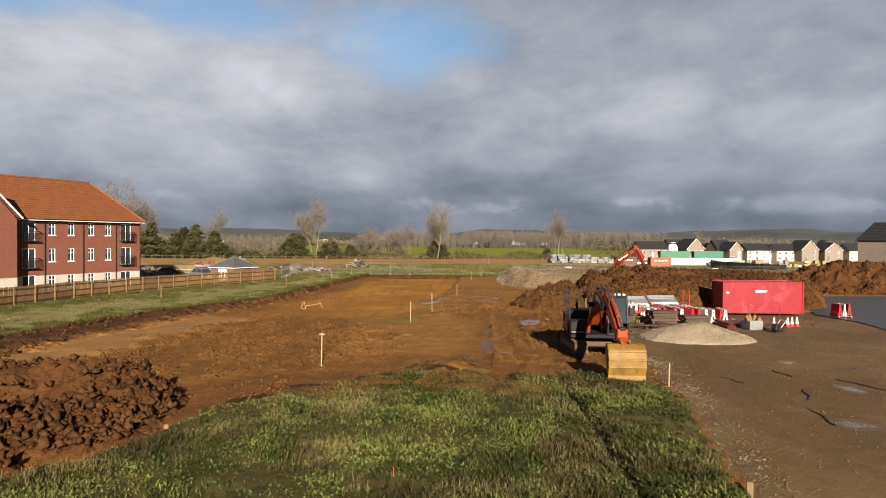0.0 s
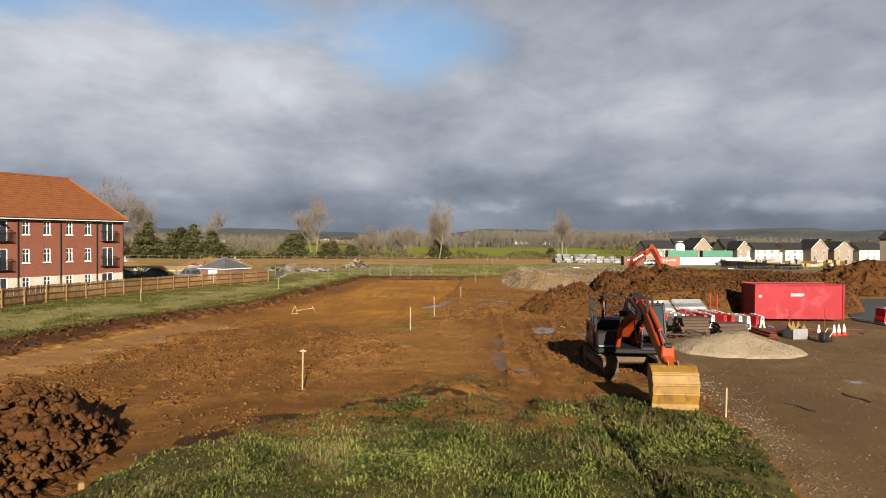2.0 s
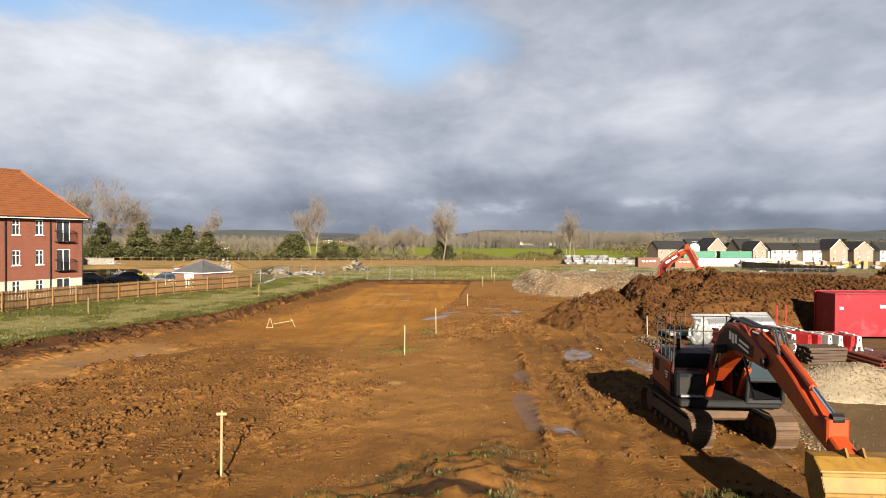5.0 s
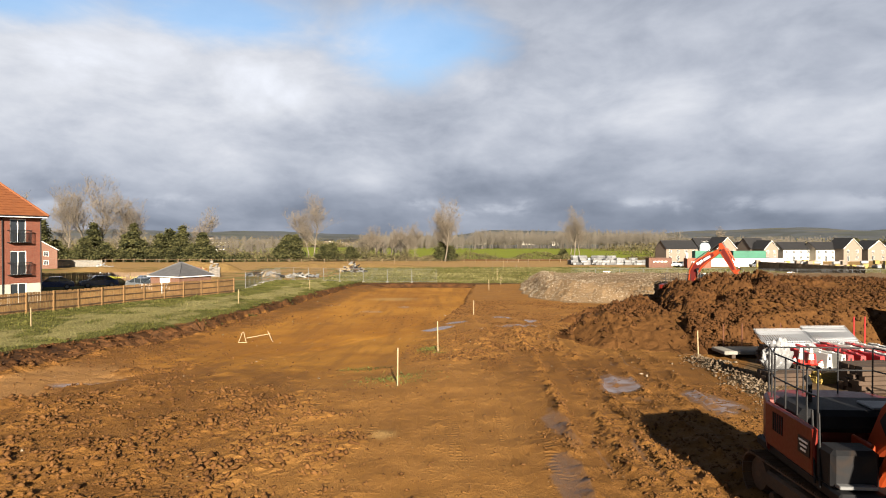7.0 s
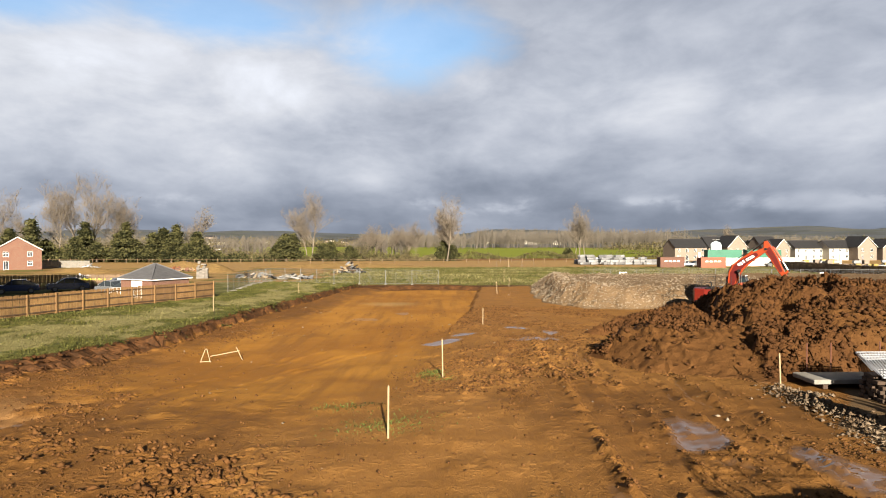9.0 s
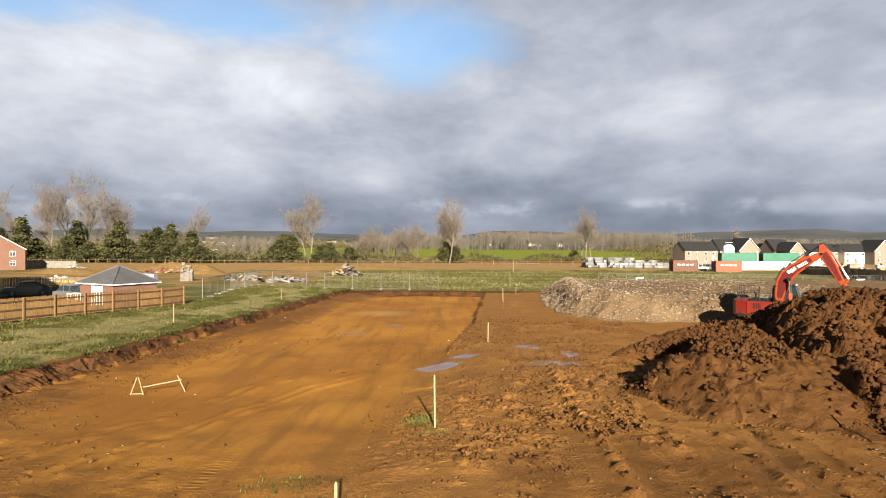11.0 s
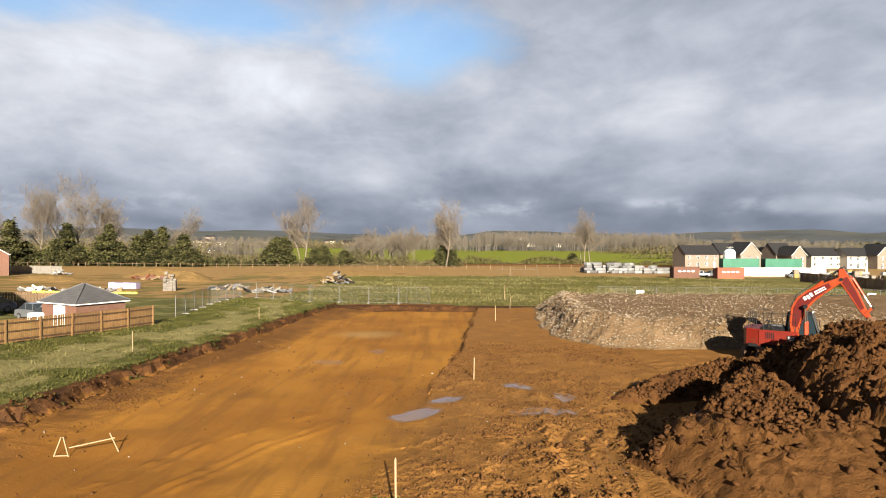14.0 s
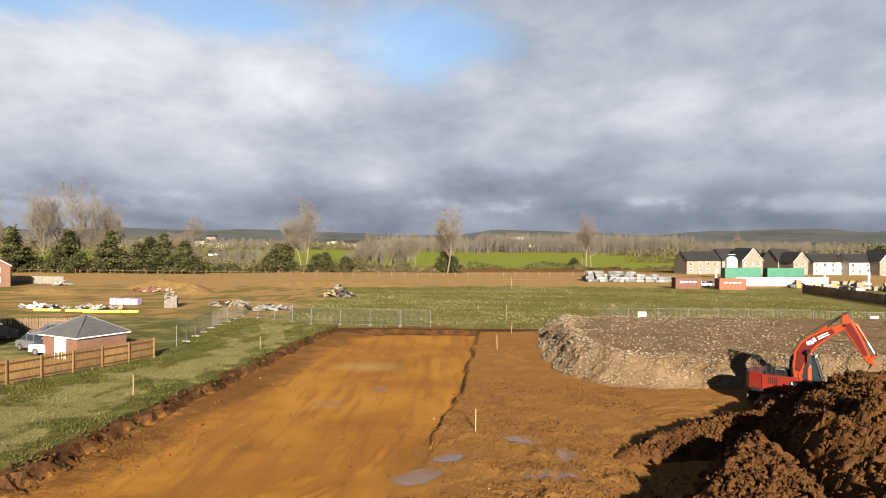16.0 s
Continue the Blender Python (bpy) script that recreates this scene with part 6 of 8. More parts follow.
M_CABGLASS = glass_mat("cab_glass_tint", (0.012, 0.02, 0.025))
EX1 = excavator(pose(7.95, 35.8, 0.38, 0, 0, -93.6) @ Matrix.Scale(1.07, 4), (4.35, 2.7), (7.5, 1.56), -4, 5, "orange crawler excavator with yellow ditching bucket resting on grass", M_BUCKET, 1.5, M_BLACK)
EX2 = excavator(pose(20.5, 82.5, 0.02, 0, 0, -32), (2.8, 5.1), (4.2, 2.9), 25, 30, "orange crawler excavator working behind the soil heap", M_BUCKET_DARK, 1.2, M_BANNER)

# ---- setting-out stakes, profiles ----
def stake(x, y, tall, lean=0.0, turn=0.0, cross=0.0):
    s = thing("setting_out_stake", "pale square timber setting-out stake driven into the ground" if not cross else "pale timber setting-out stake with a short crossbar", "stake", Matrix.Translation((x, y, height(x, y))) @ pose(0, 0, 0, lean, lean * 0.6, turn), "setting-out stakes")
    part("post", Mesh().box((0, 0, tall / 2 - 0.15), (0.055, 0.055, tall + 0.3), bev=0.008).face_set([(-0.028, -0.028, tall), (0.028, -0.028, tall), (0.028, 0.028, tall), (-0.028, 0.028, tall), (0, 0, tall + 0.05)], [(0, 1, 4), (1, 2, 4), (2, 3, 4), (3, 0, 4)]), M_STAKE, s)
    if cross:
        part("crossbar", Mesh().box((0, -0.035, tall - 0.04), (cross, 0.022, 0.07), bev=0.005), M_STAKE, s)


stake(-5.55, 31.15, 1.54, 1.5, 8, 0.24)
stake(-2.3, 48.9, 1.45, 1.0)
stake(-0.9, 58.6, 1.58, -1.5)
stake(1.6, 76.4, 1.15, 1.0)
stake(4.3, 102.5, 1.3, -2)
stake(6.5, 113.6, 1.2, 3)
stake(-18.9, 82.3, 1.25, 0.5)
stake(-16.3, 100.1, 1.05, 0)
stake(-27.4, 66.3, 1.2, 0)
stake(9.25, 27.7, 0.95, 1)
stake(11.7, 55.4, 1.35, -2)
stake(7.0, 128.0, 1.8, 1)
stake(12.8, 190.0, 2.6, 0)
for x, y, t in ((14.6, 57.3, 1.5), (16.6, 57.4, 1.6), (13.7, 57.4, 1.5)):
    single("steel_pin", Mesh().tube([(0, 0, -0.2), (0, 0, t)], 0.03, 6), M_RUSTY, "rusty upright steel pin at the heap's foot", "pin", Matrix.Translation((x, y, height(x, y))), "steel pins")


def profile_board(x, y, turn):
    """Two pegs propped as an A, and a cross of laths, joined by a low rail."""
    p = thing("profile_board", "pale timber profile trestle with slanting legs on orange clay", "trestle", Matrix.Translation((x, y, height(x, y))) @ pose(0, 0, 0, 0, 0, turn))
    part("leg", Mesh().box((0, 0, 0), (0.036, 0.036, 0.78), pose(-0.16, 0, 0.34, 0, 20, 0)), M_STAKE, p)
    part("leg", Mesh().box((0, 0, 0), (0.036, 0.036, 0.78), pose(0.13, 0, 0.34, 0, -14, 0)), M_STAKE, p)
    part("brace", Mesh().box((-0.02, 0.03, 0.03), (0.52, 0.022, 0.035)), M_STAKE, p)
    part("rail", Mesh().box((0, 0, 0), (1.5, 0.02, 0.04), pose(0.92, 0.25, 0.40, 0, -8, 14)), M_STAKE, p)
    part("leg", Mesh().box((0, 0, 0), (0.036, 0.036, 0.78), pose(1.62, 0.42, 0.34, 0, -24, 0)), M_STAKE, p)


profile_board(-13.3, 65.2, 8)

single("marker_peg", Mesh().box((0, 0, 0.08), (0.03, 0.03, 0.26), bev=0.004), mat("red_spray_paint", (0.28, 0.012, 0.010), (0.22, 0.01, 0.01), 3.0, 0.6), "short peg sprayed red among the weeds", "peg", Matrix.Translation((-1.15, 16.0, height(-1.15, 16.0))))

# ---- the yard ----
def at(x, y, dz=0.0, turn=0.0):
    return Matrix.Translation((x, y, height(x, y) + dz)) @ pose(0, 0, 0, 0, 0, turn)


M_BARRIER_RED = mat("red_plastic", (0.2856, 0.00952, 0.01088), (0.2312, 0.00816, 0.00952), 1.5, 0.45, bump=0.03, dirt_or_sheen=(0.17, 0.068, 0.0408), dirt_or_sheen_amt=0.4)
M_BARRIER_WHITE = mat("white_plastic", (0.4046, 0.3974, 0.3757), (0.3468, 0.3323, 0.3034), 1.5, 0.45, bump=0.03, dirt_or_sheen=(0.2601, 0.1951, 0.1228), dirt_or_sheen_amt=0.5)
M_CONE = mat("orange_cone_plastic", (0.300, 0.0150, 0.0075), (0.250, 0.0125, 0.0070), 3.0, 0.5, bump=0.02)
M_PLASTIC_WRAP = mat("white_wrap", (0.150, 0.152, 0.156), (0.104, 0.106, 0.110), 1.2, 0.4, bump=0.5, fine=6, dirt_or_sheen=(0.08065, 0.06382, 0.04367), dirt_or_sheen_amt=0.6, piece=0.3)
M_YELLOW_PACK = mat("yellow_timber", (0.1856, 0.1326, 0.02984), (0.1591, 0.1094, 0.02321), 2.0, 0.6, bump=0.1, dirt_or_sheen=(0.08288, 0.05304, 0.01989), dirt_or_sheen_amt=0.4)
M_OLD_TIMBER = mat("dark_wet_timber", (0.02454, 0.01375, 0.007203), (0.036, 0.01963, 0.009821), 2.0, 0.75, bump=0.25, dirt_or_sheen=(0.05236, 0.02782, 0.01309), dirt_or_sheen_amt=0.4, piece=0.25)
M_PIPE = mat("brown_plastic_pipe", (0.052, 0.0230, 0.0180), (0.070, 0.0300, 0.0220), 1.0, 0.45, bump=0.03, piece=0.15)
M_LILAC = mat("lilac_sheet", (0.2142, 0.1734, 0.2856), (0.2652, 0.2295, 0.3264), 1.4, 0.5, bump=0.2)
M_BLUE_CAR = mat("dark_blue_car_paint", (0.018, 0.030, 0.080), (0.022, 0.036, 0.090), 2.0, 0.25, bump=0.0, coat=0.6)
M_GREY_CAR = mat("grey_car_paint", (0.07225, 0.0782, 0.085), (0.085, 0.08925, 0.09775), 2.0, 0.28, bump=0.0, coat=0.6)
M_WHITE_CAR = mat("white_car_paint", (0.578, 0.5865, 0.595), (0.544, 0.5525, 0.561), 2.0, 0.28, bump=0.0, coat=0.6)
M_GREYBLOCK = mat("grey_block", (0.125, 0.112, 0.098), (0.094, 0.085, 0.075), 2.0, 0.9, bump=0.2, piece=0.2)
M_GALV = mat("bright_galvanised_tube", (0.27, 0.28, 0.30), (0.22, 0.23, 0.25), 4.0, 0.45, metal=0.3, bump=0.02)

box_c = thing("shipping_container", "red painted steel storage container with small white print", "container", at(22.95, 55.75, 0.16, -1.0))
CL, CD, CH = 6.6, 2.44, 2.62
body = part("body", Mesh().box((CL / 2, CD / 2, CH / 2), (CL - 0.12, CD - 0.12, CH - 0.12), bev=0.02), M_RED, box_c)
for x in (0.07, CL - 0.07):
    for y in (0.07, CD - 0.07):
        part("corner_post", Mesh().box((x, y, CH / 2), (0.14, 0.14, CH - 0.24), bev=0.02), M_RED, box_c)
        for z in (0.07, CH - 0.07):
            part("corner_casting", Mesh().box((x, y, z), (0.18, 0.18, 0.14), bev=0.03), M_RED, box_c)
for z in (0.06, CH - 0.05):
    for y in (0.05, CD - 0.05):
        part("rail", Mesh().box((CL / 2, y, z), (CL - 0.36, 0.09, 0.10), bev=0.015), M_RED, box_c)
for x in (1.7, 4.6):
    part("lifting_eye", Mesh().tube([(x, 0.06, CH - 0.05), (x, 0.06, CH + 0.09), (x + 0.1, 0.06, CH + 0.09), (x + 0.1, 0.06, CH - 0.05)], 0.02, 5), M_RED, box_c)
part("print_bar", Mesh().box((3.15, 0.045, 1.86), (0.95, 0.012, 0.075)), M_DECAL, body, "white printed bar")
part("print_bar", Mesh().box((3.10, 0.045, 1.75), (0.85, 0.012, 0.06)), M_DECAL, body, "white printed bar")
part("sticker", Mesh().box((0.42, 0.04, 1.70), (0.20, 0.012, 0.15)), M_DECAL, body, "white sticker")
part("door_leaf", Mesh().box((CL - 0.055, CD * 0.27, CH / 2), (0.05, CD * 0.42, CH - 0.3), bev=0.01), M_RED, box_c)
part("door_leaf", Mesh().box((CL - 0.055, CD * 0.73, CH / 2), (0.05, CD * 0.42, CH - 0.3), bev=0.01), M_RED, box_c)


def barrier_meshes(material):
    """A water-filled road barrier, long on y, with sloping sides and black plates for the openings in its end."""
    prof = [(-0.25, 0.0), (-0.25, 0.16), (-0.14, 0.42), (-0.09, 0.98), (0.09, 0.98), (0.14, 0.42), (0.25, 0.16), (0.25, 0.0), (0.10, 0.0), (0.10, 0.12), (-0.10, 0.12), (-0.10, 0.0)]
    body_m = Mesh()
    n = len(prof)
    vs = [(p[0], y, p[1]) for y in (-0.95, 0.95) for p in prof]
    fs = [(i, (i + 1) % n, n + (i + 1) % n, n + i) for i in range(n)]
    for o in (0, n):
        fs += [tuple(o + k for k in q) for q in ((0, 1, 10, 11), (1, 2, 9, 10), (2, 5, 6, 9), (2, 3, 4, 5), (6, 7, 8, 9))]
    body_m.face_set(vs, fs)
    # black plates paint the shade inside the end openings, which are not cut
    slot_shades = [Mesh().box((0, -0.955, z), (w, 0.02, h)).data("slot", M_BLACK) for z, w, h in ((0.34, 0.13, 0.26), (0.80, 0.07, 0.13))]
    lugs = [Mesh().box((0, y, 0.99), (0.1, 0.24, 0.05), bev=0.015).data("lug", material) for y in (-0.3, 0.4)]
    return [("body", body_m.data("body", material))] + [("slot", d) for d in slot_shades] + [("lug", d) for d in lugs]


BARRIERS = {"red": barrier_meshes(M_BARRIER_RED), "white": barrier_meshes(M_BARRIER_WHITE)}


def barrier(colour, m):
    b = thing("road_barrier", colour + " plastic water-filled road barrier with muddy marks", "barrier", m, "plastic road barriers")
    for nm, d in BARRIERS[colour]:
        part(nm, d, None, b)


rng = random.Random(12)
order = ["red", "white", "white", "red", "red", "red", "white", "red", "red", "white", "white", "red", "white"]
for k, c in enumerate(order):
    barrier(c, at(14.6 + 0.49 * k, 51.6 - 0.13 * k, 0.0, rng.uniform(-16, 16) + 8))
for k, c in enumerate(["red", "white", "red", "red", "white", "red", "white", "white"]):
    barrier(c, at(15.4 + 0.52 * k, 53.7 - 0.10 * k, 0.0, rng.uniform(-12, 12) + 6))
for k, c in enumerate(["red", "white", "red"]):
    barrier(c, at(31.3 + 0.36 * k, 54.1, 0.21, 7) @ Matrix.Diagonal((0.7, 0.5, 0.95, 1)))
pal = thing("pallet", "grey timber pallet under stacked barriers", "pallet", at(31.7, 54.1, 0.075, 5))
for k in range(6):
    part("slat", Mesh().box((0, -0.5 + 0.2 * k, 0.12), (1.2, 0.1, 0.022)), M_CONCRETE, pal)
for x in (-0.52, 0, 0.52):
    part("bearer", Mesh().box((x, 0, 0.055), (0.1, 1.1, 0.09)), M_CONCRETE, pal)


def panel_stack(x, y, turn, count, dz):
    """Galvanised pedestrian-barrier panels laid flat on one another."""
    frame_m = Mesh().tube([(-1.1, -0.5, 0), (1.1, -0.5, 0), (1.1, 0.5, 0), (-1.1, 0.5, 0), (-1.1, -0.5, 0)], 0.02, 5)
    bar = Mesh().tube([(0, -0.5, 0), (0, 0.5, 0)], 0.012, 4)
    fd, bd = frame_m.data("frame", M_GALV), bar.data("bar", M_GALV)
    r = random.Random(int(x * 10))
    for k in range(count):
        t = thing("crowd_barrier", "galvanised steel crowd barrier laid flat in a stack", "barrier", at(x + r.uniform(-0.06, 0.06), y + r.uniform(-0.06, 0.06), dz + 0.03 * k, turn + r.uniform(-3, 3)) @ pose(0, 0.06 * k, 0, 27, 0, 0), "stacked crowd barriers")
        part("frame", fd, None, t)
        for j in range(19):
            part("bar", bd, None, t, m=Matrix.Translation((-1.0 + j * 0.111, 0, 0)))


def timber_pile(x, y, turn, w, d, h, label, rows=6, material=None):
    p = thing("timber_stack", label, "timber", at(x, y, 0.0, turn))
    r = random.Random(int(x * 7 + y))
    for k in range(rows):
        for j in range(4):
            part("beam", Mesh().box((r.uniform(-0.05, 0.05), (j - 1.5) * d / 4, (k + 0.5) * h / rows), (w * r.uniform(0.88, 1.0), d / 4 * 0.94, h / rows * 0.93), pose(0, 0, 0, 0, r.uniform(-1.5, 1.5), r.uniform(-5, 5)), bev=0.012), material or M_OLD_TIMBER, p)


timber_pile(15.4, 47.9, 8, 1.9, 1.3, 1.05, "dark muddy stack of timber baulks")
timber_pile(17.5, 47.2, 4, 1.9, 1.2, 0.78, "dark muddy stack of timber baulks")
timber_pile(12.75, 49.3, 8, 1.5, 1.1, 0.50, "dark muddy stack of timber baulks under a wrapped bundle", 3)
timber_pile(14.0, 50.0, 8, 0.9, 0.7, 0.62, "short dark stack of timber baulks under traffic cones", 4)
timber_pile(14.6, 49.6, 14, 1.1, 0.7, 0.45, "pack of yellow boards on bearers", 5, M_YELLOW_PACK)
timber_pile(15.1, 53.9, 4, 2.2, 1.1, 0.85, "dark muddy stack of timber baulks")
timber_pile(17.9, 55.2, 4, 2.2, 1.1, 0.85, "dark muddy stack of timber baulks")
panel_stack(15.1, 53.7, 4, 8, 1.1)
panel_stack(17.9, 55.0, 5, 8, 1.1)
for k in range(26):
    x, y = 13.9 + rng.gauss(0, 0.8), 46.2 + rng.gauss(0, 0.35)
    single("timber_offcut", Mesh().box((0, 0, 0), (rng.uniform(0.5, 1.5), 0.08, 0.05)), M_OLD_TIMBER, "muddy timber offcut in a loose scrap heap", "timber", at(x, y, rng.uniform(0.04, 0.32), rng.uniform(0, 180)) @ pose(0, 0, 0, 0, rng.uniform(-14, 14), 0), "timber offcuts")
# wrapped bundle of clear bags
wrap = Mesh()
X, Y = np.meshgrid(np.linspace(-1, 1, 15), np.linspace(-1, 1, 15))
bundle = thing("wrapped_bundle", "white plastic-wrapped bundle slumped on dark timber", "bundle", at(12.6, 49.3, 0.50, 15))
for k, (ox, oy, oz, s) in enumerate([(-0.26, 0, 0.0, 0.46), (0.28, 0.1, 0.0, 0.44), (0.0, -0.05, 0.36, 0.44)]):
    ms = Mesh()
    bm = bmesh.new()
    bmesh.ops.create_icosphere(bm, subdivisions=4, radius=1.0)
    for v in bm.verts:
        n = noise.noise(v.co * 2.3 + Vector((k * 5, 0, 0))) * 0.30 + abs(noise.noise(v.co * 4.5)) * 0.18 + abs(noise.noise(v.co * 10)) * 0.06 - 0.05
        v.co = Vector((v.co.x * s * 0.9, v.co.y * s * 0.75, max(v.co.z * 0.45, -0.42) + 0.42)) * (1 + n)
        v.co += Vector((ox, oy, oz))
    me = bpy.data.meshes.new("bag")
    bm.to_mesh(me)
    bm.free()
    me.materials.append(M_PLASTIC_WRAP)
    part("bag", me, None, bundle)


def cone(x, y, dz=0.0, s=1.0):
    c = thing("traffic_cone", "orange traffic cone with white reflective sleeve", "cone", at(x, y, dz, 20) @ Matrix.Scale(s, 4), "traffic cones")
    part("base", Mesh().box((0, 0, 0.03), (0.42, 0.42, 0.06), bev=0.02), M_CONE, c)
    part("body", Mesh().lathe([(0.165, 0.06), (0.125, 0.25), (0.122, 0.25), (0.05, 0.75), (0.03, 0.76)], 12), M_CONE, c)
    part("sleeve", Mesh().lathe([(0.134, 0.22), (0.092, 0.47), (0.09, 0.47), (0.132, 0.22)], 12), M_BARRIER_WHITE, c, "white reflective sleeve")
    part("sleeve", Mesh().lathe([(0.090, 0.50), (0.056, 0.71), (0.054, 0.71), (0.088, 0.50)], 12), M_BARRIER_WHITE, c, "white reflective sleeve")


for x, y, dz in ((13.85, 50.0, 0.64), (14.2, 49.9, 0.64)):
    cone(x, y, dz, 0.95)
for x, y in ((22.9, 47.0), (23.9, 47.1), (24.3, 47.3), (24.75, 47.5), (14.3, 51.4), (15.0, 50.6), (14.7, 50.2)):
    cone(x, y, 0.0, 0.95)
# pipes
for k in range(9):
    a = Vector((19.2 + 0.17 * k, 51.3, 0.55 + 0.06 * (k % 3)))
    b = Vector((21.2 + 0.20 * k, 45.6 + 0.12 * k, 0.52))
    single("pipe", Mesh().tube([a, b], 0.075, 10), M_PIPE, "long brown plastic pipe lying on the yard", "pipe", None, "loose pipes")
for row in range(3):
    for k in range(4 - row):
        m = Mesh().lathe([(0.085, 0), (0.085, 2.6), (0.068, 2.6), (0.068, 0)], 12)
        single("pipe", m, M_ORANGE_BOX, "short orange-brown clay pipe in a bundle", "pipe", at(18.9 + 0.18 * k + 0.09 * row, 45.0, 0.09 + 0.155 * row, 0) @ pose(0, 0, 0, -90, 0, 0), "bundled pipes")
bag = thing("bulk_bag", "torn white bulk bag with ragged top", "bag", at(20.9, 45.9, 0.0, 12))
part("sack", Mesh().extrude([(-0.5, -0.45), (0.5, -0.45), (0.52, 0.45), (-0.48, 0.47)], 0.0, 0.62, "z", bev=0.05), M_PLASTIC_WRAP, bag)
for x, y, h in ((-0.38, -0.3, 0.55), (-0.2, 0.25, 0.4), (0.3, 0.1, 0.45), (0.36, -0.3, 0.30)):
    part("flap", Mesh().face_set([(x - 0.2, y, 0.6), (x + 0.2, y, 0.6), (x + 0.02, y + 0.05, 0.6 + h), (x, y + 0.14, 0.6)], [(0, 1, 2), (1, 3, 2), (3, 0, 2), (0, 3, 1)]), M_SAND, bag)
comp = thing("plate_compactor", "black plate compactor with white handle bar", "machine", at(21.9, 44.6, 0.0, 30))
part("plate", Mesh().box((0, 0, 0.06), (0.75, 0.5, 0.1), bev=0.03), M_GREY_DECK, comp)
part("engine", Mesh().box((-0.05, 0, 0.34), (0.45, 0.4, 0.45), bev=0.06), M_BLACK, comp)
part("handle", Mesh().tube([(0.2, -0.2, 0.3), (0.75, -0.22, 0.75), (0.75, 0.22, 0.75), (0.2, 0.2, 0.3)], 0.02, 6), M_BARRIER_WHITE, comp)
part("wheel", Mesh().lathe([(0.06, -0.04), (0.15, -0.035), (0.15, 0.035), (0.06, 0.04)], 12, pose(0.42, -0.25, 0.16, 90, 0, 0)), M_HOSE, comp)
single("plastic_sheet", Mesh().extrude([(-0.6, 0), (-0.35, 0.22), (0.0, 0.16), (0.3, 0.3), (0.6, 0.05), (0.62, 0)], -0.3, 0.3, "y", bev=0.04), M_LILAC, "crumpled lilac plastic sheet on the yard", "sheet", at(20.9, 49.6))
rb = thing("pedestrian_barrier", "thin rusty red tubular steel barrier", "barrier", at(21.9, 48.6, 0.0, -6))
part("frame", Mesh().tube([(0, 0, 0.08), (0, 0, 1.0), (4.4, 0, 1.0), (4.4, 0, 0.08)], 0.016, 6), M_RUSTY, rb)
part("rail", Mesh().tube([(0, 0, 0.25), (4.4, 0, 0.25)], 0.013, 6), M_RUSTY, rb)
for x in (0.9, 1.8, 2.7, 3.6):
    part("bar", Mesh().tube([(x, 0, 0.25), (x, 0, 1.0)], 0.008, 5), M_RUSTY, rb)
for x in (0.0, 4.4):
    part("foot", Mesh().box((x, 0, 0.04), (0.06, 0.6, 0.06), bev=0.01), M_BARRIER_RED, rb)
for x in (20.2, 20.75):
    single("steel_prop", Mesh().tube([(0, 0, 0), (0, 0, 1.9)], 0.035, 8), M_BARRIER_RED, "upright red steel prop behind the barriers", "prop", at(x, 57.2), "steel props")
for x, t in ((21.4, 1.5), (23.6, 1.6)):
    single("steel_pin", Mesh().tube([(0, 0, -0.1), (0, 0, t)], 0.022, 6), M_RUSTY, "thin rusty steel pin standing in the yard", "pin", at(x, 47.6), "steel pins")
slab = thing("concrete_slab", "pale concrete slab resting by the soil heap", "slab", at(14.4, 56.4, 0.05, 3))
part("slab", Mesh().box((0, 0, 0.23), (2.8, 1.5, 0.18), bev=0.03), M_CONCRETE, slab)
part("bearer", Mesh().box((-0.9, 0, 0.04), (0.2, 1.3, 0.20), bev=0.02), M_OLD_TIMBER, slab)
part("bearer", Mesh().box((0.9, 0, 0.04), (0.2, 1.3, 0.20), bev=0.02), M_OLD_TIMBER, slab)
# black strips added in place of the thin dark ruts scratched in the yard
for x, y, l, a in ((19.5, 26.0, 3.4, 62), (21.0, 24.8, 2.8, 58), (17.6, 27.8, 2.2, 112), (20.2, 29.0, 3.0, 40), (15.2, 30.4, 1.0, 100), (23.5, 33.2, 2.0, 150), (14.2, 26.4, 1.3, 70), (13.0, 23.2, 1.6, 82), (18.6, 31.6, 1.4, 20), (22.4, 27.4, 2.6, 66), (24.6, 29.8, 2.2, 48), (16.2, 22.4, 1.8, 74), (12.4, 29.0, 0.9, 110)):
    l *= 1.45
    pts = [(l * k / 9 - l / 2, 0.06 * math.sin(k * 0.9 + x) + 0.02 * math.sin(k * 3.1 + y), 0.012 + 0.012 * (k % 2)) for k in range(10)]
    single("cable", Mesh().tube(pts, 0.034, 5), M_HOSE, "black cable or strip trodden into the yard", "cable", at(x, y, 0.0, a), "loose cables")
single("timber_board", Mesh().box((0, 0, 0), (0.7, 0.14, 0.04), bev=0.006), M_STAKE, "pale broken board lying at the grass edge", "board", at(7.25, 15.9, 0.1, 65) @ pose(0, 0, 0, 0, -16, 0))
single("post_stump", Mesh().box((0, 0, 0.13), (0.15, 0.13, 0.30), bev=0.03), M_POST, "short stump of a pale timber post by the soil heap", "post", at(-8.35, 20.5, 0.0, 25))

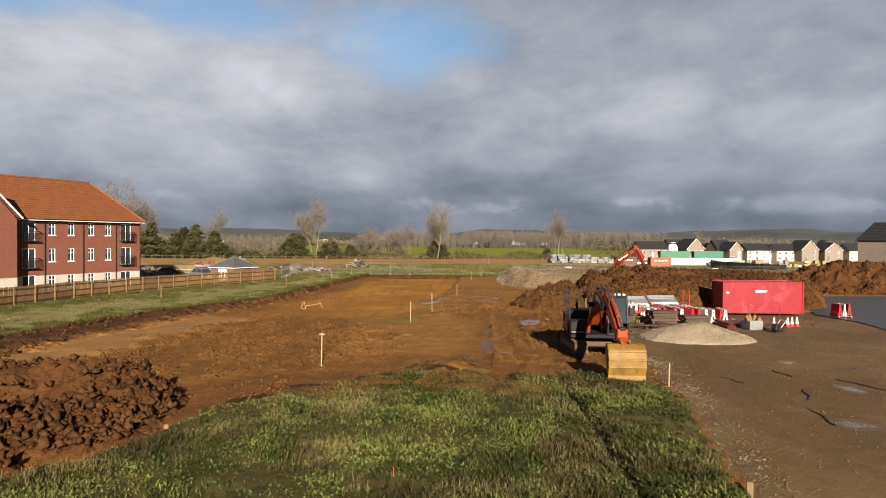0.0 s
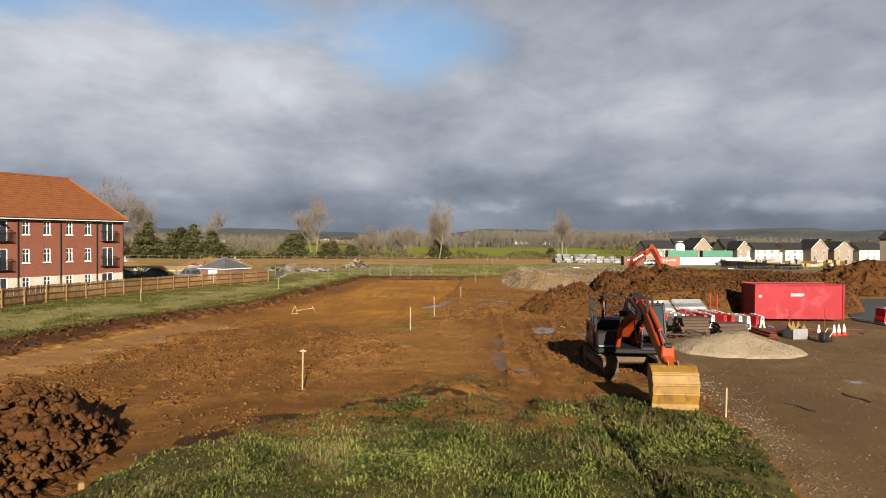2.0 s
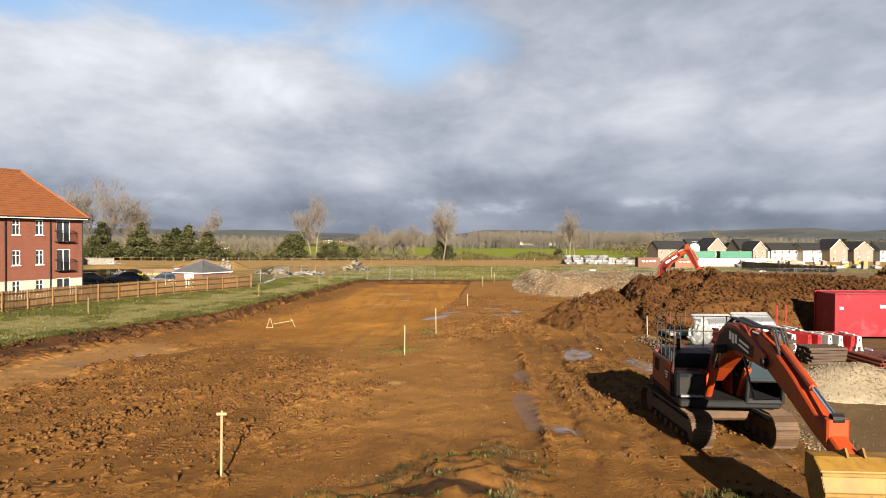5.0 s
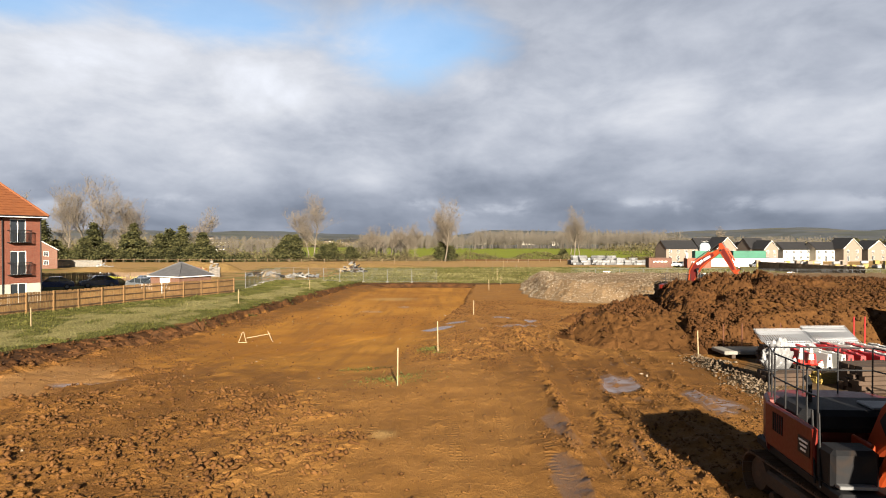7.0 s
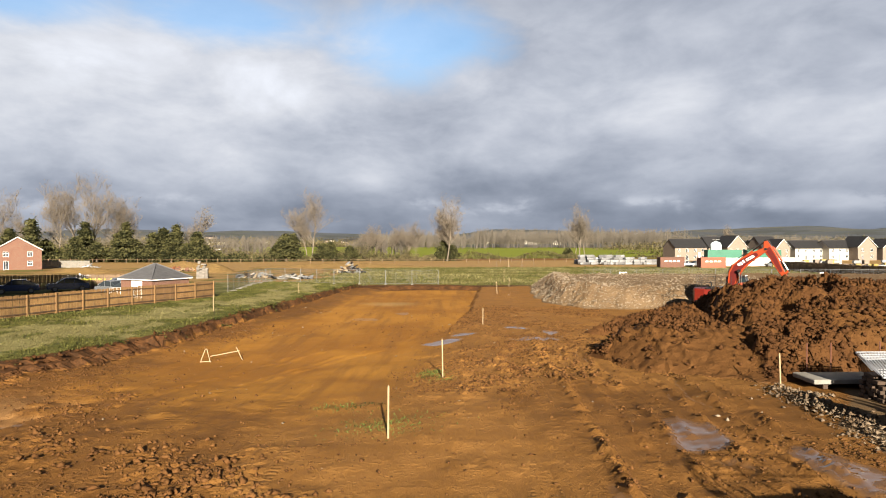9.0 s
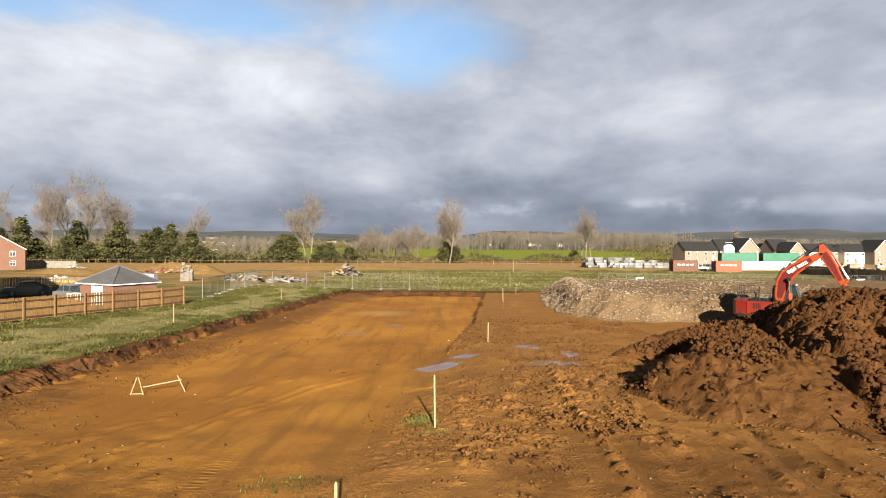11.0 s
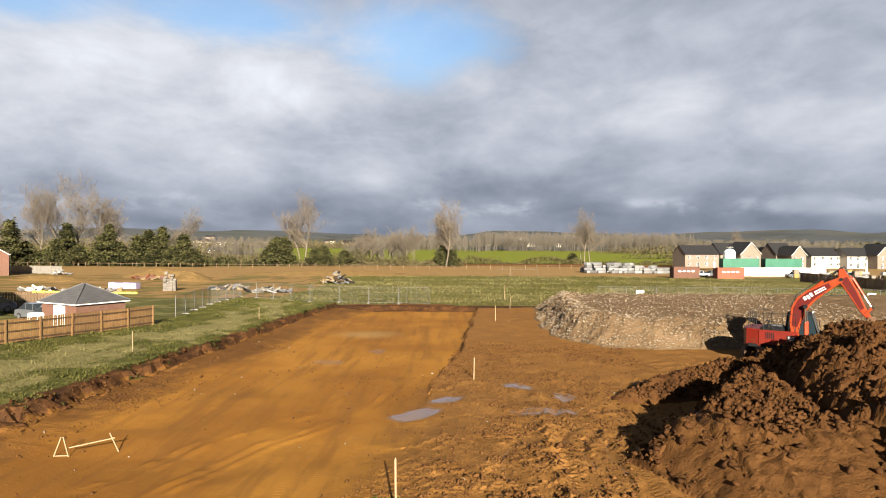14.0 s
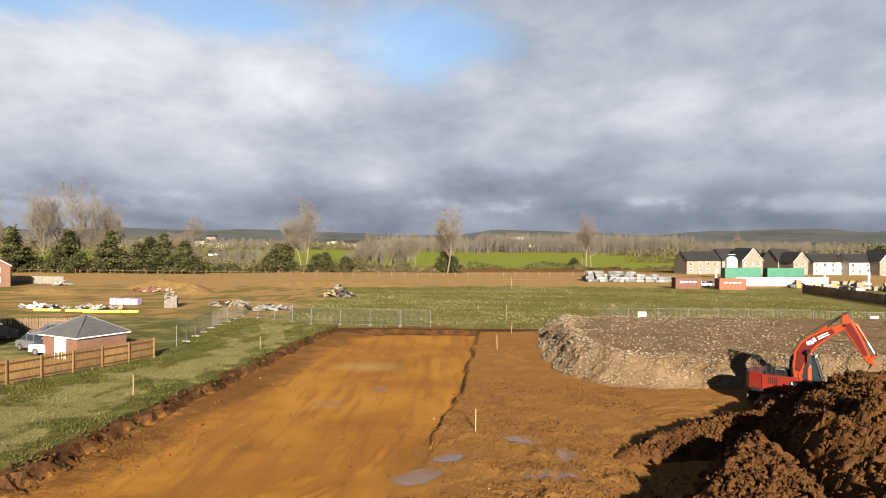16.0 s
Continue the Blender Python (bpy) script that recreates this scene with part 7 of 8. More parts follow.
# ---- beyond the fence, and the estate ----
def car(m, paint, label):
    c = thing("car", label, "car", m, "parked cars")
    low = [(-2.05, 0.30), (-2.08, 0.62), (-1.95, 0.88), (-1.05, 0.93), (1.25, 0.95), (1.98, 0.86), (2.06, 0.55), (2.02, 0.30)]
    part("body", Mesh().extrude(low, -0.84, 0.84, "y", bev=0.07), paint, c)
    cabp = [(-1.15, 0.92), (-0.45, 1.42), (0.75, 1.46), (1.75, 0.93)]
    part("roof", Mesh().extrude([(-0.5, 1.38), (-0.42, 1.44), (0.78, 1.47), (0.9, 1.40)], -0.66, 0.66, "y", bev=0.03), paint, c)
    part("cabin_glass", Mesh().extrude(cabp, -0.70, 0.70, "y", bev=0.05), M_GLASS, c, "dark car windows")
    for x in (-0.42, 0.55):
        part("pillar", Mesh().box((x, 0, 1.18), (0.07, 1.42, 0.5)), paint, c)
    for x in (-1.3, 1.28):
        for y in (-0.78, 0.78):
            w = part("wheel", Mesh().lathe([(0.2, -0.1), (0.31, -0.09), (0.31, 0.09), (0.2, 0.1)], 14, pose(x, y, 0.31, 90, 0, 0)), M_HOSE, c)
            part("rim", Mesh().lathe([(0.02, -0.105), (0.19, -0.10), (0.19, 0.10), (0.02, 0.105)], 10, pose(x, y, 0.31, 90, 0, 0)), M_STEEL, w)
    for y in (-0.6, 0.6):
        part("headlight", Mesh().box((-2.03, y, 0.68), (0.08, 0.32, 0.14), bev=0.03), M_LAMP, c)
        part("tail_light", Mesh().box((2.0, y, 0.74), (0.08, 0.26, 0.16), bev=0.03), M_BARRIER_RED, c, "red tail light")
    part("number_plate", Mesh().box((2.055, 0, 0.55), (0.02, 0.5, 0.11)), M_YELLOW_PACK, c, "plain yellow plate")


car(at(-34.6, 98.4, 0.0, 152), M_GREY_CAR, "dark grey hatchback parked beside the garage")
car(at(-31.8, 96.2, 0.0, 165), M_WHITE_CAR, "white hatchback parked beside the garage")
car(at(-45.8, 100.4, 0.0, 30), M_BLUE_CAR, "dark blue saloon parked by the apartment house")
car(at(-42.6, 104.2, 0.0, 35), M_BLUE_CAR, "dark blue saloon parked by the apartment house")
car(at(-37.6, 105.6, 0.0, 40), M_GREY_CAR, "dark grey car parked by the fence")

house(at(-100.5, 186.0, 0.0, 32), 9.5, 8.5, 4.6, 7.6, M_BRICK2, M_TILE, "red-brick house with orange tiled gable roof", "", True, 2)


def est(px, y):
    """Along the row of estate houses."""
    return 0.5 + (px - 805.7) / 1207 * (y - 41.6)


for px, y, w, d, ev, rg, wall, gab, turn, n in (
        (1243, 285, 13.5, 8, 4.9, 8.0, M_BUFF, False, 14, 4), (1296, 292, 10, 9, 4.9, 9.0, M_BUFF, False, 14, 3), (1328, 284, 8.2, 9, 4.9, 9.2, M_BUFF, True, 14, 3), (1346, 300, 7, 8, 4.0, 7.4, M_BUFF, False, 14, 2),
        (1371, 296, 6, 8, 4.9, 7.6, M_BUFF, False, 14, 2), (1389, 290, 8, 9, 4.9, 9.0, M_BUFF, False, 14, 2), (1412, 283, 6.0, 8, 4.6, 7.9, M_BUFF, True, 14, 2), (1461, 287, 12.6, 8, 4.6, 7.4, M_RENDER, False, 12, 4),
        (1522, 286, 12.2, 8, 4.6, 7.4, M_RENDER, False, 12, 4), (1566, 283, 8, 9, 4.9, 8.8, M_BUFF, True, 12, 2), (1612, 290, 9, 8, 4.7, 8.0, M_BUFF, True, 12, 2), (1668, 292, 12, 8, 4.7, 7.8, M_RENDER, False, 12, 4), (1730, 290, 9, 8, 4.8, 8.4, M_BUFF, True, 12, 2)):
    house(at(est(px, y), y, 0.0, turn), w, d, ev, rg, wall, M_SLATE_DARK, {"buff_stone": "new buff stone house with dark tiled roof", "cream_render": "new cream rendered house with dark tiled roof", "orange_brick": "new brown brick house with dark tiled roof"}[wall.name], "estate houses", gab, n)
house(at(80.5, 112.0, 0.0, 30), 11, 9, 6.6, 9.6, M_BUFF, M_SLATE_DARK, "tall new stone house with dark gable roof", "", True, 3, 3)


def steel_box(m, length, tall, paint, label, marks=True, group="site containers"):
    """A corrugated container, front on -y."""
    c = thing("shipping_container", label, "container", m, group)
    part("body", Mesh().box((0, 1.2, tall / 2), (length - 0.1, 2.3, tall - 0.1)), paint, c)
    n = int(length / 0.28)
    rib = Mesh()
    for k in range(n):
        rib.box((-length / 2 + 0.2 + k * (length - 0.4) / (n - 1), 0.035, tall / 2), (0.12, 0.05, tall - 0.3))
    part("ribs", rib, paint, c)
    for x in (-length / 2 + 0.06, length / 2 - 0.06):
        for y in (0.08, 2.32):
            part("corner_post", Mesh().box((x, y, tall / 2), (0.14, 0.16, tall), bev=0.02), paint, c)
    for z in (0.06, tall - 0.06):
        part("rail", Mesh().box((0, 0.02, z), (length - 0.26, 0.08, 0.12)), paint, c)
    if marks:
        for k in range(4):
            part("print_bar", Mesh().box((-length * 0.27 + k * length * 0.17, -0.025, tall * 0.62), (length * 0.11, 0.02, 0.3)), M_DECAL, c, "pale printed bar")
    return c


steel_box(at(est(1214, 196), 195, 0.0, 4), 5.9, 2.6, M_RUSTY, "rust-brown shipping container with pale markings")
steel_box(at(est(1288, 196), 194, 0.0, 4), 6.1, 2.5, M_ORANGE_BOX, "orange-red shipping container with pale markings")
for px in (1312, 1386):
    steel_box(at(est(px, 216), 216, 0.0, 3), 9.4, 1.55, M_GREY_DECK, "dark lower site cabin under a green container", False)
    steel_box(at(est(px, 216), 216, 1.55, 3), 9.4, 2.7, M_GREEN_BOX, "green shipping container stacked on a dark cabin", False)
hoard = thing("hoarding", "long white painted site hoarding", "hoarding", at(est(1300, 210), 210, 0.0, 3), kind="structure")
for k in range(10):
    part("panel", Mesh().box((1.15 + 2.3 * k, 0, 1.05), (2.28, 0.06, 2.1), bev=0.01), M_WHITE, hoard)
silo = thing("silo", "white and pale blue cement silo with rail on top", "silo", at(est(1291, 250), 250))
part("tank", Mesh().lathe([(0.5, 1.2), (1.6, 2.6), (1.7, 2.7), (1.7, 5.8), (1.2, 6.5), (0.3, 6.8)], 20), mat("pale_blue_paint", (0.45, 0.60, 0.66), (0.55, 0.66, 0.70), 1.0, 0.5, bump=0.02), silo)
part("rail", Mesh().tube([(1.1 * math.cos(a * 0.785), 1.1 * math.sin(a * 0.785), 7.3) for a in range(9)], 0.05, 5), M_WHITE, silo)
for a in range(4):
    part("leg", Mesh().tube([(1.2 * math.cos(a * 1.57), 1.2 * math.sin(a * 1.57), 0), (1.3 * math.cos(a * 1.57), 1.3 * math.sin(a * 1.57), 2.7)], 0.1, 6), M_WHITE, silo)

rng = random.Random(77)
PACK = Mesh().extrude([(-0.55, -0.4), (0.5, -0.46), (0.58, 0.38), (-0.48, 0.44)], 0.0, 0.72, "z", bev=0.16, m=Matrix.Diagonal((1.7, 1.3, 1.05, 1))).data("pack", M_PLASTIC_WRAP)
PACK_T = Mesh().box((0, 0, 0.5), (1.2, 1.0, 0.95), bev=0.05).data("pack", M_YELLOW_PACK)
PACK_S = Mesh().box((0, 0, 0.5), (1.2, 1.0, 0.95), bev=0.05).data("pack", M_BUFF)


def pack(m, data, label, group):
    tagged(part("block_pack", data, None, m=m), label, "pack", group)


for k in range(150):
    u = rng.random()
    x, y = 36.5 + 23.5 * u, 226 + rng.uniform(-2.5, 6)
    layers = 1 + int(rng.random() * (4.4 - 2.6 * u))
    for j in range(layers):
        pack(at(x + rng.uniform(-0.1, 0.1), y, 0.68 * j, rng.uniform(-40, 40)), PACK, "white plastic-wrapped block pack in a big stack", "wrapped block packs")
for k in range(46):
    x, y = 78 + rng.random() * 34, 188 + rng.random() * 14
    for j in range(1 + int(rng.random() * 1.8)):
        pack(at(x, y, 0.96 * j, rng.uniform(-8, 8)), rng.choice((PACK, PACK_T, PACK_S)), "brick or timber pack stored behind the fence", "stored packs")
for x, y, t in ((92, 212, 3.6), (66, 214, 3.0), (98, 204, 3.2)):
    single("site_lamp_post", Mesh().box((0, 0, t / 2 + 0.6), (0.5, 0.3, t), bev=0.06).tube([(0, 0, 0), (0, 0, 1.2)], 0.12, 8), M_WHITE, "white upright cabinet on a post", "post", at(x, y))
for x, y, p, l in ((58.5, 203, M_WHITE_CAR, "white car parked near the containers"), (62.0, 205, M_GREY_CAR, "dark car parked near the containers"), (80.0, 201.5, M_GREY_CAR, "grey pickup parked before the hoarding"), (65.0, 208, M_WHITE_CAR, "white car parked near the containers")):
    car(at(x, y, 0.0, 10), p, l)

# rubbish and stores on the far left
def scrap_heap(x, y, rx, ry, h, n, mats, label, name="rubbish_heap"):
    """A heap of boards, sheets and lumps, each a part."""
    t = thing(name, label, "rubbish", at(x, y))
    r = random.Random(int(x * 3 + y))
    for k in range(n):
        a, q = r.uniform(0, 6.28), r.random() ** 0.6
        px, py = rx * q * math.cos(a), ry * q * math.sin(a)
        z = h * (1 - q) * r.uniform(0.2, 1.0)
        part("scrap", Mesh().box((0, 0, 0), (r.uniform(0.5, 1.6), r.uniform(0.25, 0.9), r.uniform(0.04, 0.3)), bev=0.02), r.choice(mats), t, m=Matrix.Translation((px, py, z + 0.15)) @ pose(0, 0, 0, r.uniform(-30, 30), r.uniform(-35, 35), r.uniform(0, 180)))


scrap_heap(-20.8, 166.0, 3.0, 2.0, 2.4, 60, [M_CONCRETE, M_PLASTIC_WRAP, M_OLD_TIMBER, M_GREY_DECK, M_STAKE], "mixed heap of building rubbish on the grass")
scrap_heap(-33.8, 146.0, 3.4, 1.2, 0.9, 36, [M_OLD_TIMBER, M_STAKE, M_CONCRETE, M_PLASTIC_WRAP], "broken pallets and boards in a loose heap")
scrap_heap(-26.2, 139.2, 3.2, 1.4, 0.7, 40, [M_PLASTIC_WRAP, M_CONCRETE, M_GREY_DECK, M_STEEL], "grey and white roofing sheets lying in a heap")
scrap_heap(-60.0, 139.6, 3.0, 1.4, 0.7, 26, [M_PLASTIC_WRAP, M_WHITE, M_CONCRETE], "white boards and sheets dumped on rough grass")
scrap_heap(-52.0, 138.0, 5.0, 2.0, 0.5, 26, [M_CONCRETE, M_STAKE, M_GREY_DECK, M_PLASTIC_WRAP], "scattered building offcuts on rough grass")
scrap_heap(-60.0, 177.0, 4.5, 1.5, 1.0, 60, [M_BRICK2, M_BRICK2, M_TILE, M_STAKE], "heap of broken red bricks", "brick_heap")
scrap_heap(-87.5, 193.0, 2.5, 1.2, 1.2, 24, [M_PLASTIC_WRAP, M_CONCRETE, M_WHITE], "white sacks and sheets by the pale fence")
st = thing("block_stack", "tall uneven stack of grey concrete blocks", "block stack", at(-41.8, 142.4, 0.0, 10))
r4 = random.Random(4)
for lay in range(13):
    wide = 4 - (lay > 8)
    for k in range(wide):
        for j in range(2):
            if lay > 3 and r4.random() < 0.06 * lay - 0.1 - 0.1 * (abs(k - wide / 2 + 0.5) < 1):
                continue
            part("block", Mesh().box(((k - wide / 2 + 0.5) * 0.46 + r4.uniform(-0.03, 0.03), (j - 0.5) * 0.46, 0.11 + lay * 0.222), (0.44, 0.44, 0.215), bev=0.012), M_GREYBLOCK, st)
for x, y, l, a in ((-47.5, 133.2, 5.0, 2), (-56.0, 135.0, 4.0, -6), (-51.5, 134.6, 3.2, 8), (-43.8, 133.6, 2.4, 0)):
    single("timber_beam", Mesh().box((0, 0, 0.14), (l, 0.28, 0.28), bev=0.02), mat("yellow_beam", (0.58, 0.56, 0.06), (0.50, 0.47, 0.05), 1.5, 0.6, bump=0.1), "bright yellow timber beam lying on grass", "beam", at(x, y, 0.0, a), "yellow beams")
lil = thing("wrapped_boards", "stack of insulation boards in lilac wrapping", "boards", at(-51.2, 147.6, 0.0, -4))
for k in range(4):
    part("board_pack", Mesh().box((-1.7 + 1.15 * k, 0, 0.5 - 0.06 * (k % 2)), (1.1, 1.4, 1.0), bev=0.06), M_LILAC, lil)
for name, fn, x0, x1, y0, y1, mt, lab in (
        ("sand_mound", cone_height(-50.5, 173.0, 5.0, 4.0, 2.0, 81, 0.06), -57, -44, 168, 178, M_SAND, "yellow sand heap on bare earth"),
        ("sand_mound", cone_height(-27.5, 147.5, 5.5, 2.4, 0.9, 82, 0.06), -34, -21, 144, 151, M_SAND, "low pale sand heap behind roofing sheets"),
        ("soil_mound", cone_height(-62.0, 186.0, 9.0, 4.0, 2.3, 83, 0.12), -73, -51, 180, 192, M_SAND, "low earth bank behind the brick heap"),
        ("soil_mound", cone_height(-28.0, 200.0, 24.0, 5.0, 1.3, 84, 0.1), -54, 0, 193, 207, M_SAND, "long low bank of bare earth"),
        ("soil_mound", cone_height(-76.0, 170.0, 8.0, 4.0, 1.2, 85, 0.1), -86, -66, 165, 175, M_SAND, "low earth bank on the rough field")):
    single(name, heap_mesh(name, fn, x0, x1, y0, y1, 0.3, mt), mt, lab, "heap")
for x in (11.0, 14.4, 17.6):
    g = thing("goal_frame", "white tubular frame standing on bare earth", "frame", at(x, 205.0, 0.0, 3), "tubular frames")
    part("frame", Mesh().tube([(0, 0, 0), (0, 0, 1.5), (3.0, 0, 1.5), (3.0, 0, 0)], 0.028, 6), M_STEEL, g)
for x, y in ((22.6, 122.4), (47.6, 118.9)):
    s = thing("safety_sign", "white safety sign tied to the site fence", "sign", at(x, y, 0.75, 0))
    part("board", Mesh().box((0, -0.08, 0.4), (0.95, 0.02, 0.75), bev=0.005), M_WHITE, s)
    if x > 40:
        for k in range(3):
            part("print_bar", Mesh().box((0, -0.095, 0.6 - 0.2 * k), (0.7, 0.012, 0.1)), M_BLUE_CAR, s, "dark printed bar")
rail = thing("post_and_rail_fence", "low timber post and rail fence along the tree line", "fence", kind="structure")
rail_pts = polyline([(-150.0, 262.0), (-80.0, 256.0), (-8.0, 247.0), (34.0, 262.0), (70.0, 268.0)], 4.0)
post_d = Mesh().box((0, 0, 0.6), (0.16, 0.16, 1.5)).data("post", M_FENCE_DARK)
for a, b in zip(rail_pts, rail_pts[1:]):
    part("post", post_d, None, rail, m=at(a.x, a.y))
    za, zb = height(a.x, a.y), height(b.x, b.y)
    part("rail", Mesh().tube([(a.x, a.y, za + 1.05), (b.x, b.y, zb + 1.05)], 0.05, 4), M_FENCE_DARK, rail)

# ---- trees, hedges, woods ----
def quads_object(name, corners, material):
    """Separate quads (n, 4, 3) as one mesh."""
    n = len(corners)
    me = bpy.data.meshes.new(name)
    me.vertices.add(n * 4)
    me.vertices.foreach_set("co", np.asarray(corners, np.float32).ravel())
    me.loops.add(n * 4)
    me.loops.foreach_set("vertex_index", np.arange(n * 4, dtype=np.int32))
    me.polygons.add(n)
    me.polygons.foreach_set("loop_start", np.arange(n, dtype=np.int32) * 4)
    me.update(calc_edges=True)
    me.materials.append(material)
    return me


def leaves(rs, centres, size, flat=0.0):
    """A kite-shaped leaf at each centre, turned at random."""
    n = len(centres)
    d = rs.normal(size=(n, 3))
    d[:, 2] *= 1 - flat
    d /= np.linalg.norm(d, axis=1, keepdims=True)
    u = np.cross(d, rs.normal(size=(n, 3)))
    u /= np.linalg.norm(u, axis=1, keepdims=True)
    s = (size * rs.uniform(0.6, 1.4, n))[:, None]
    return np.stack([centres - d * s, centres + u * s * 0.5, centres + d * s, centres - u * s * 0.5], 1)


def branches(seed, tall, spread_a, twigs, fork=3, depth=4, lean=0.0):
    """Segments of a bare tree: (start, end, radius, radius)."""
    r = random.Random(seed)
    segs = []

    def grow(p, d, length, rad, level):
        n = 3 if level < 2 else 2
        for i in range(n):
            d2 = (d + Vector((r.gauss(0, 0.09), r.gauss(0, 0.09), 0.05))).normalized()
            q = p + d2 * length / n
            segs.append((p, q, rad, rad * 0.8))
            if level < depth and (level > 0 or i > 0):
                for _ in range(fork if level else fork + 1):
                    side = Vector((r.gauss(0, 1), r.gauss(0, 1), r.gauss(0.55, 0.3))).normalized()
                    nd = (d2 * (1 - spread_a) + side * spread_a).normalized()
                    grow(p.lerp(q, r.uniform(0.3, 1.0)), nd, length * r.uniform(0.45, 0.66), rad * 0.5, level + 1)
            p, d, rad = q, d2, rad * 0.8

    grow(Vector((0, 0, -0.2)), Vector((lean, 0, 1)).normalized(), tall * 0.8, tall * 0.018, 0)
    return segs


def seg_mesh(segs, sides, cut):
    out = Mesh()
    for a, b, ra, rb in segs:
        if ra >= cut:
            out.tube([a, b], ra, sides, r2=rb, caps=False)
    return out


def twig_mesh(name, segs, cut, material, thick=0.022):
    """The fine twigs as thin crossed blades."""
    rs = np.random.RandomState(3)
    fine = [(a, b) for a, b, ra, rb in segs if ra < cut]
    A, B = np.array([a for a, b in fine]), np.array([b for a, b in fine])
    d = B - A
    u = np.cross(d, rs.normal(size=d.shape))
    u *= thick / np.maximum(np.linalg.norm(u, axis=1, keepdims=True), 1e-6)
    return quads_object(name, np.stack([A - u, A + u, B + u * 0.6, B - u * 0.6], 1), material)


BARE = []
for seed, tall, sp, lean in ((1, 14.0, 0.62, 0.0), (2, 13.0, 0.64, 0.05), (5, 15.0, 0.56, 0.0)):
    segs = branches(seed, tall, sp, 0, 3, 4, lean)
    cut = tall * 0.0028
    BARE.append((seg_mesh(segs, 5, cut).data("trunk", M_BARK), twig_mesh("crown", segs, cut, M_TWIG)))


def bare_tree(x, y, scale, kind, turn, label="bare pale-barked tree with fine winter twigs"):
    t = thing("bare_tree", label, "tree", at(x, y, 0.0, turn) @ Matrix.Scale(scale, 4), "bare trees")
    part("trunk", BARE[kind][0], None, t)
    part("crown", BARE[kind][1], None, t)


def conifer_data(seed, tall, wide, clumps):
    rs = np.random.RandomState(seed)
    pts = []
    for k in range(clumps):
        h = rs.beta(1.3, 1.2)
        rad = wide * (1 - h) ** 0.7 * rs.uniform(0.35, 1.0) * (0.75 + 0.5 * rs.rand())
        a = rs.uniform(0, 6.28)
        c = np.array([rad * math.cos(a), rad * math.sin(a), 0.4 + h * (tall - 0.8)])
        pts.append(c + rs.normal(size=(36, 3)) * np.array([0.42, 0.42, 0.34]) * (0.7 + 0.5 * (1 - h)))
    pts = np.concatenate(pts)
    pts[:, 2] = np.maximum(pts[:, 2], 0.1)
    return Mesh().tube([(0, 0, -0.2), (0, 0, tall * 0.8)], 0.22, 6, r2=0.05).data("trunk", M_BARK), quads_object("crown", leaves(rs, pts, 0.26), M_CONIFER)


CONIFERS = [conifer_data(1, 9.0, 2.6, 110), conifer_data(2, 7.5, 3.0, 120), conifer_data(3, 10.5, 2.0, 100), conifer_data(4, 6.5, 3.2, 120)]


def conifer(x, y, scale, kind, turn):
    t = thing("evergreen_tree", "dark green evergreen tree with ragged outline", "tree", at(x, y, 0.0, turn) @ Matrix.Diagonal((scale * 1.75, scale * 1.6, scale * 1.2, 1)), "evergreen trees")
    part("trunk", CONIFERS[kind][0], None, t)
    part("crown", CONIFERS[kind][1], None, t)


rng = random.Random(31)


def row_x(px, y):
    return 0.5 + (px - 805.7) / 1207 * (y - 41.6)


for px, y, s, k in ((12, 262, 1.2, 2), (40, 268, 0.9, 1), (95, 264, 1.0, 1), (115, 272, 1.15, 2), (135, 262, 0.9, 3), (175, 266, 0.95, 0), (190, 262, 1.1, 2), (208, 264, 0.9, 1), (240, 262, 0.95, 0), (262, 268, 1.12, 0), (275, 262, 0.9, 1), (286, 268, 1.05, 2), (305, 262, 0.85, 3), (325, 264, 1.0, 0), (338, 262, 0.8, 3),
                    (492, 276, 1.12, 1), (505, 278, 0.95, 0), (480, 278, 0.9, 3), (562, 278, 0.85, 3), (575, 280, 0.8, 1), (612, 282, 0.75, 3), (800, 284, 0.8, 3), (788, 286, 0.9, 1), (-30, 262, 1.1, 0), (-60, 266, 1.0, 1), (-90, 262, 1.1, 2), (1550, 420, 1.1, 1), (1015, 330, 0.6, 3)):
    conifer(row_x(px, y), y, s, k, rng.uniform(0, 360))
for px, y, s, k in ((62, 275, 1.25, 0), (105, 282, 1.45, 2), (140, 280, 1.55, 0), (158, 284, 1.3, 1), (215, 290, 1.15, 2), (318, 284, 1.1, 1), (540, 282, 1.25, 0), (532, 286, 1.0, 2), (792, 280, 1.15, 0), (802, 284, 1.05, 1), (782, 288, 0.9, 2), (735, 300, 0.8, 1), (720, 298, 0.7, 0), (640, 292, 0.75, 1), (660, 296, 0.65, 0), (690, 300, 0.7, 2), (1036, 345, 1.15, 0), (1046, 350, 1.0, 1), (1028, 350, 0.9, 2), (1315, 430, 0.9, 1), (20, 290, 1.0, 1), (-40, 285, 1.3, 0)):
    bare_tree(row_x(px, y), y, s, k, rng.uniform(0, 360))


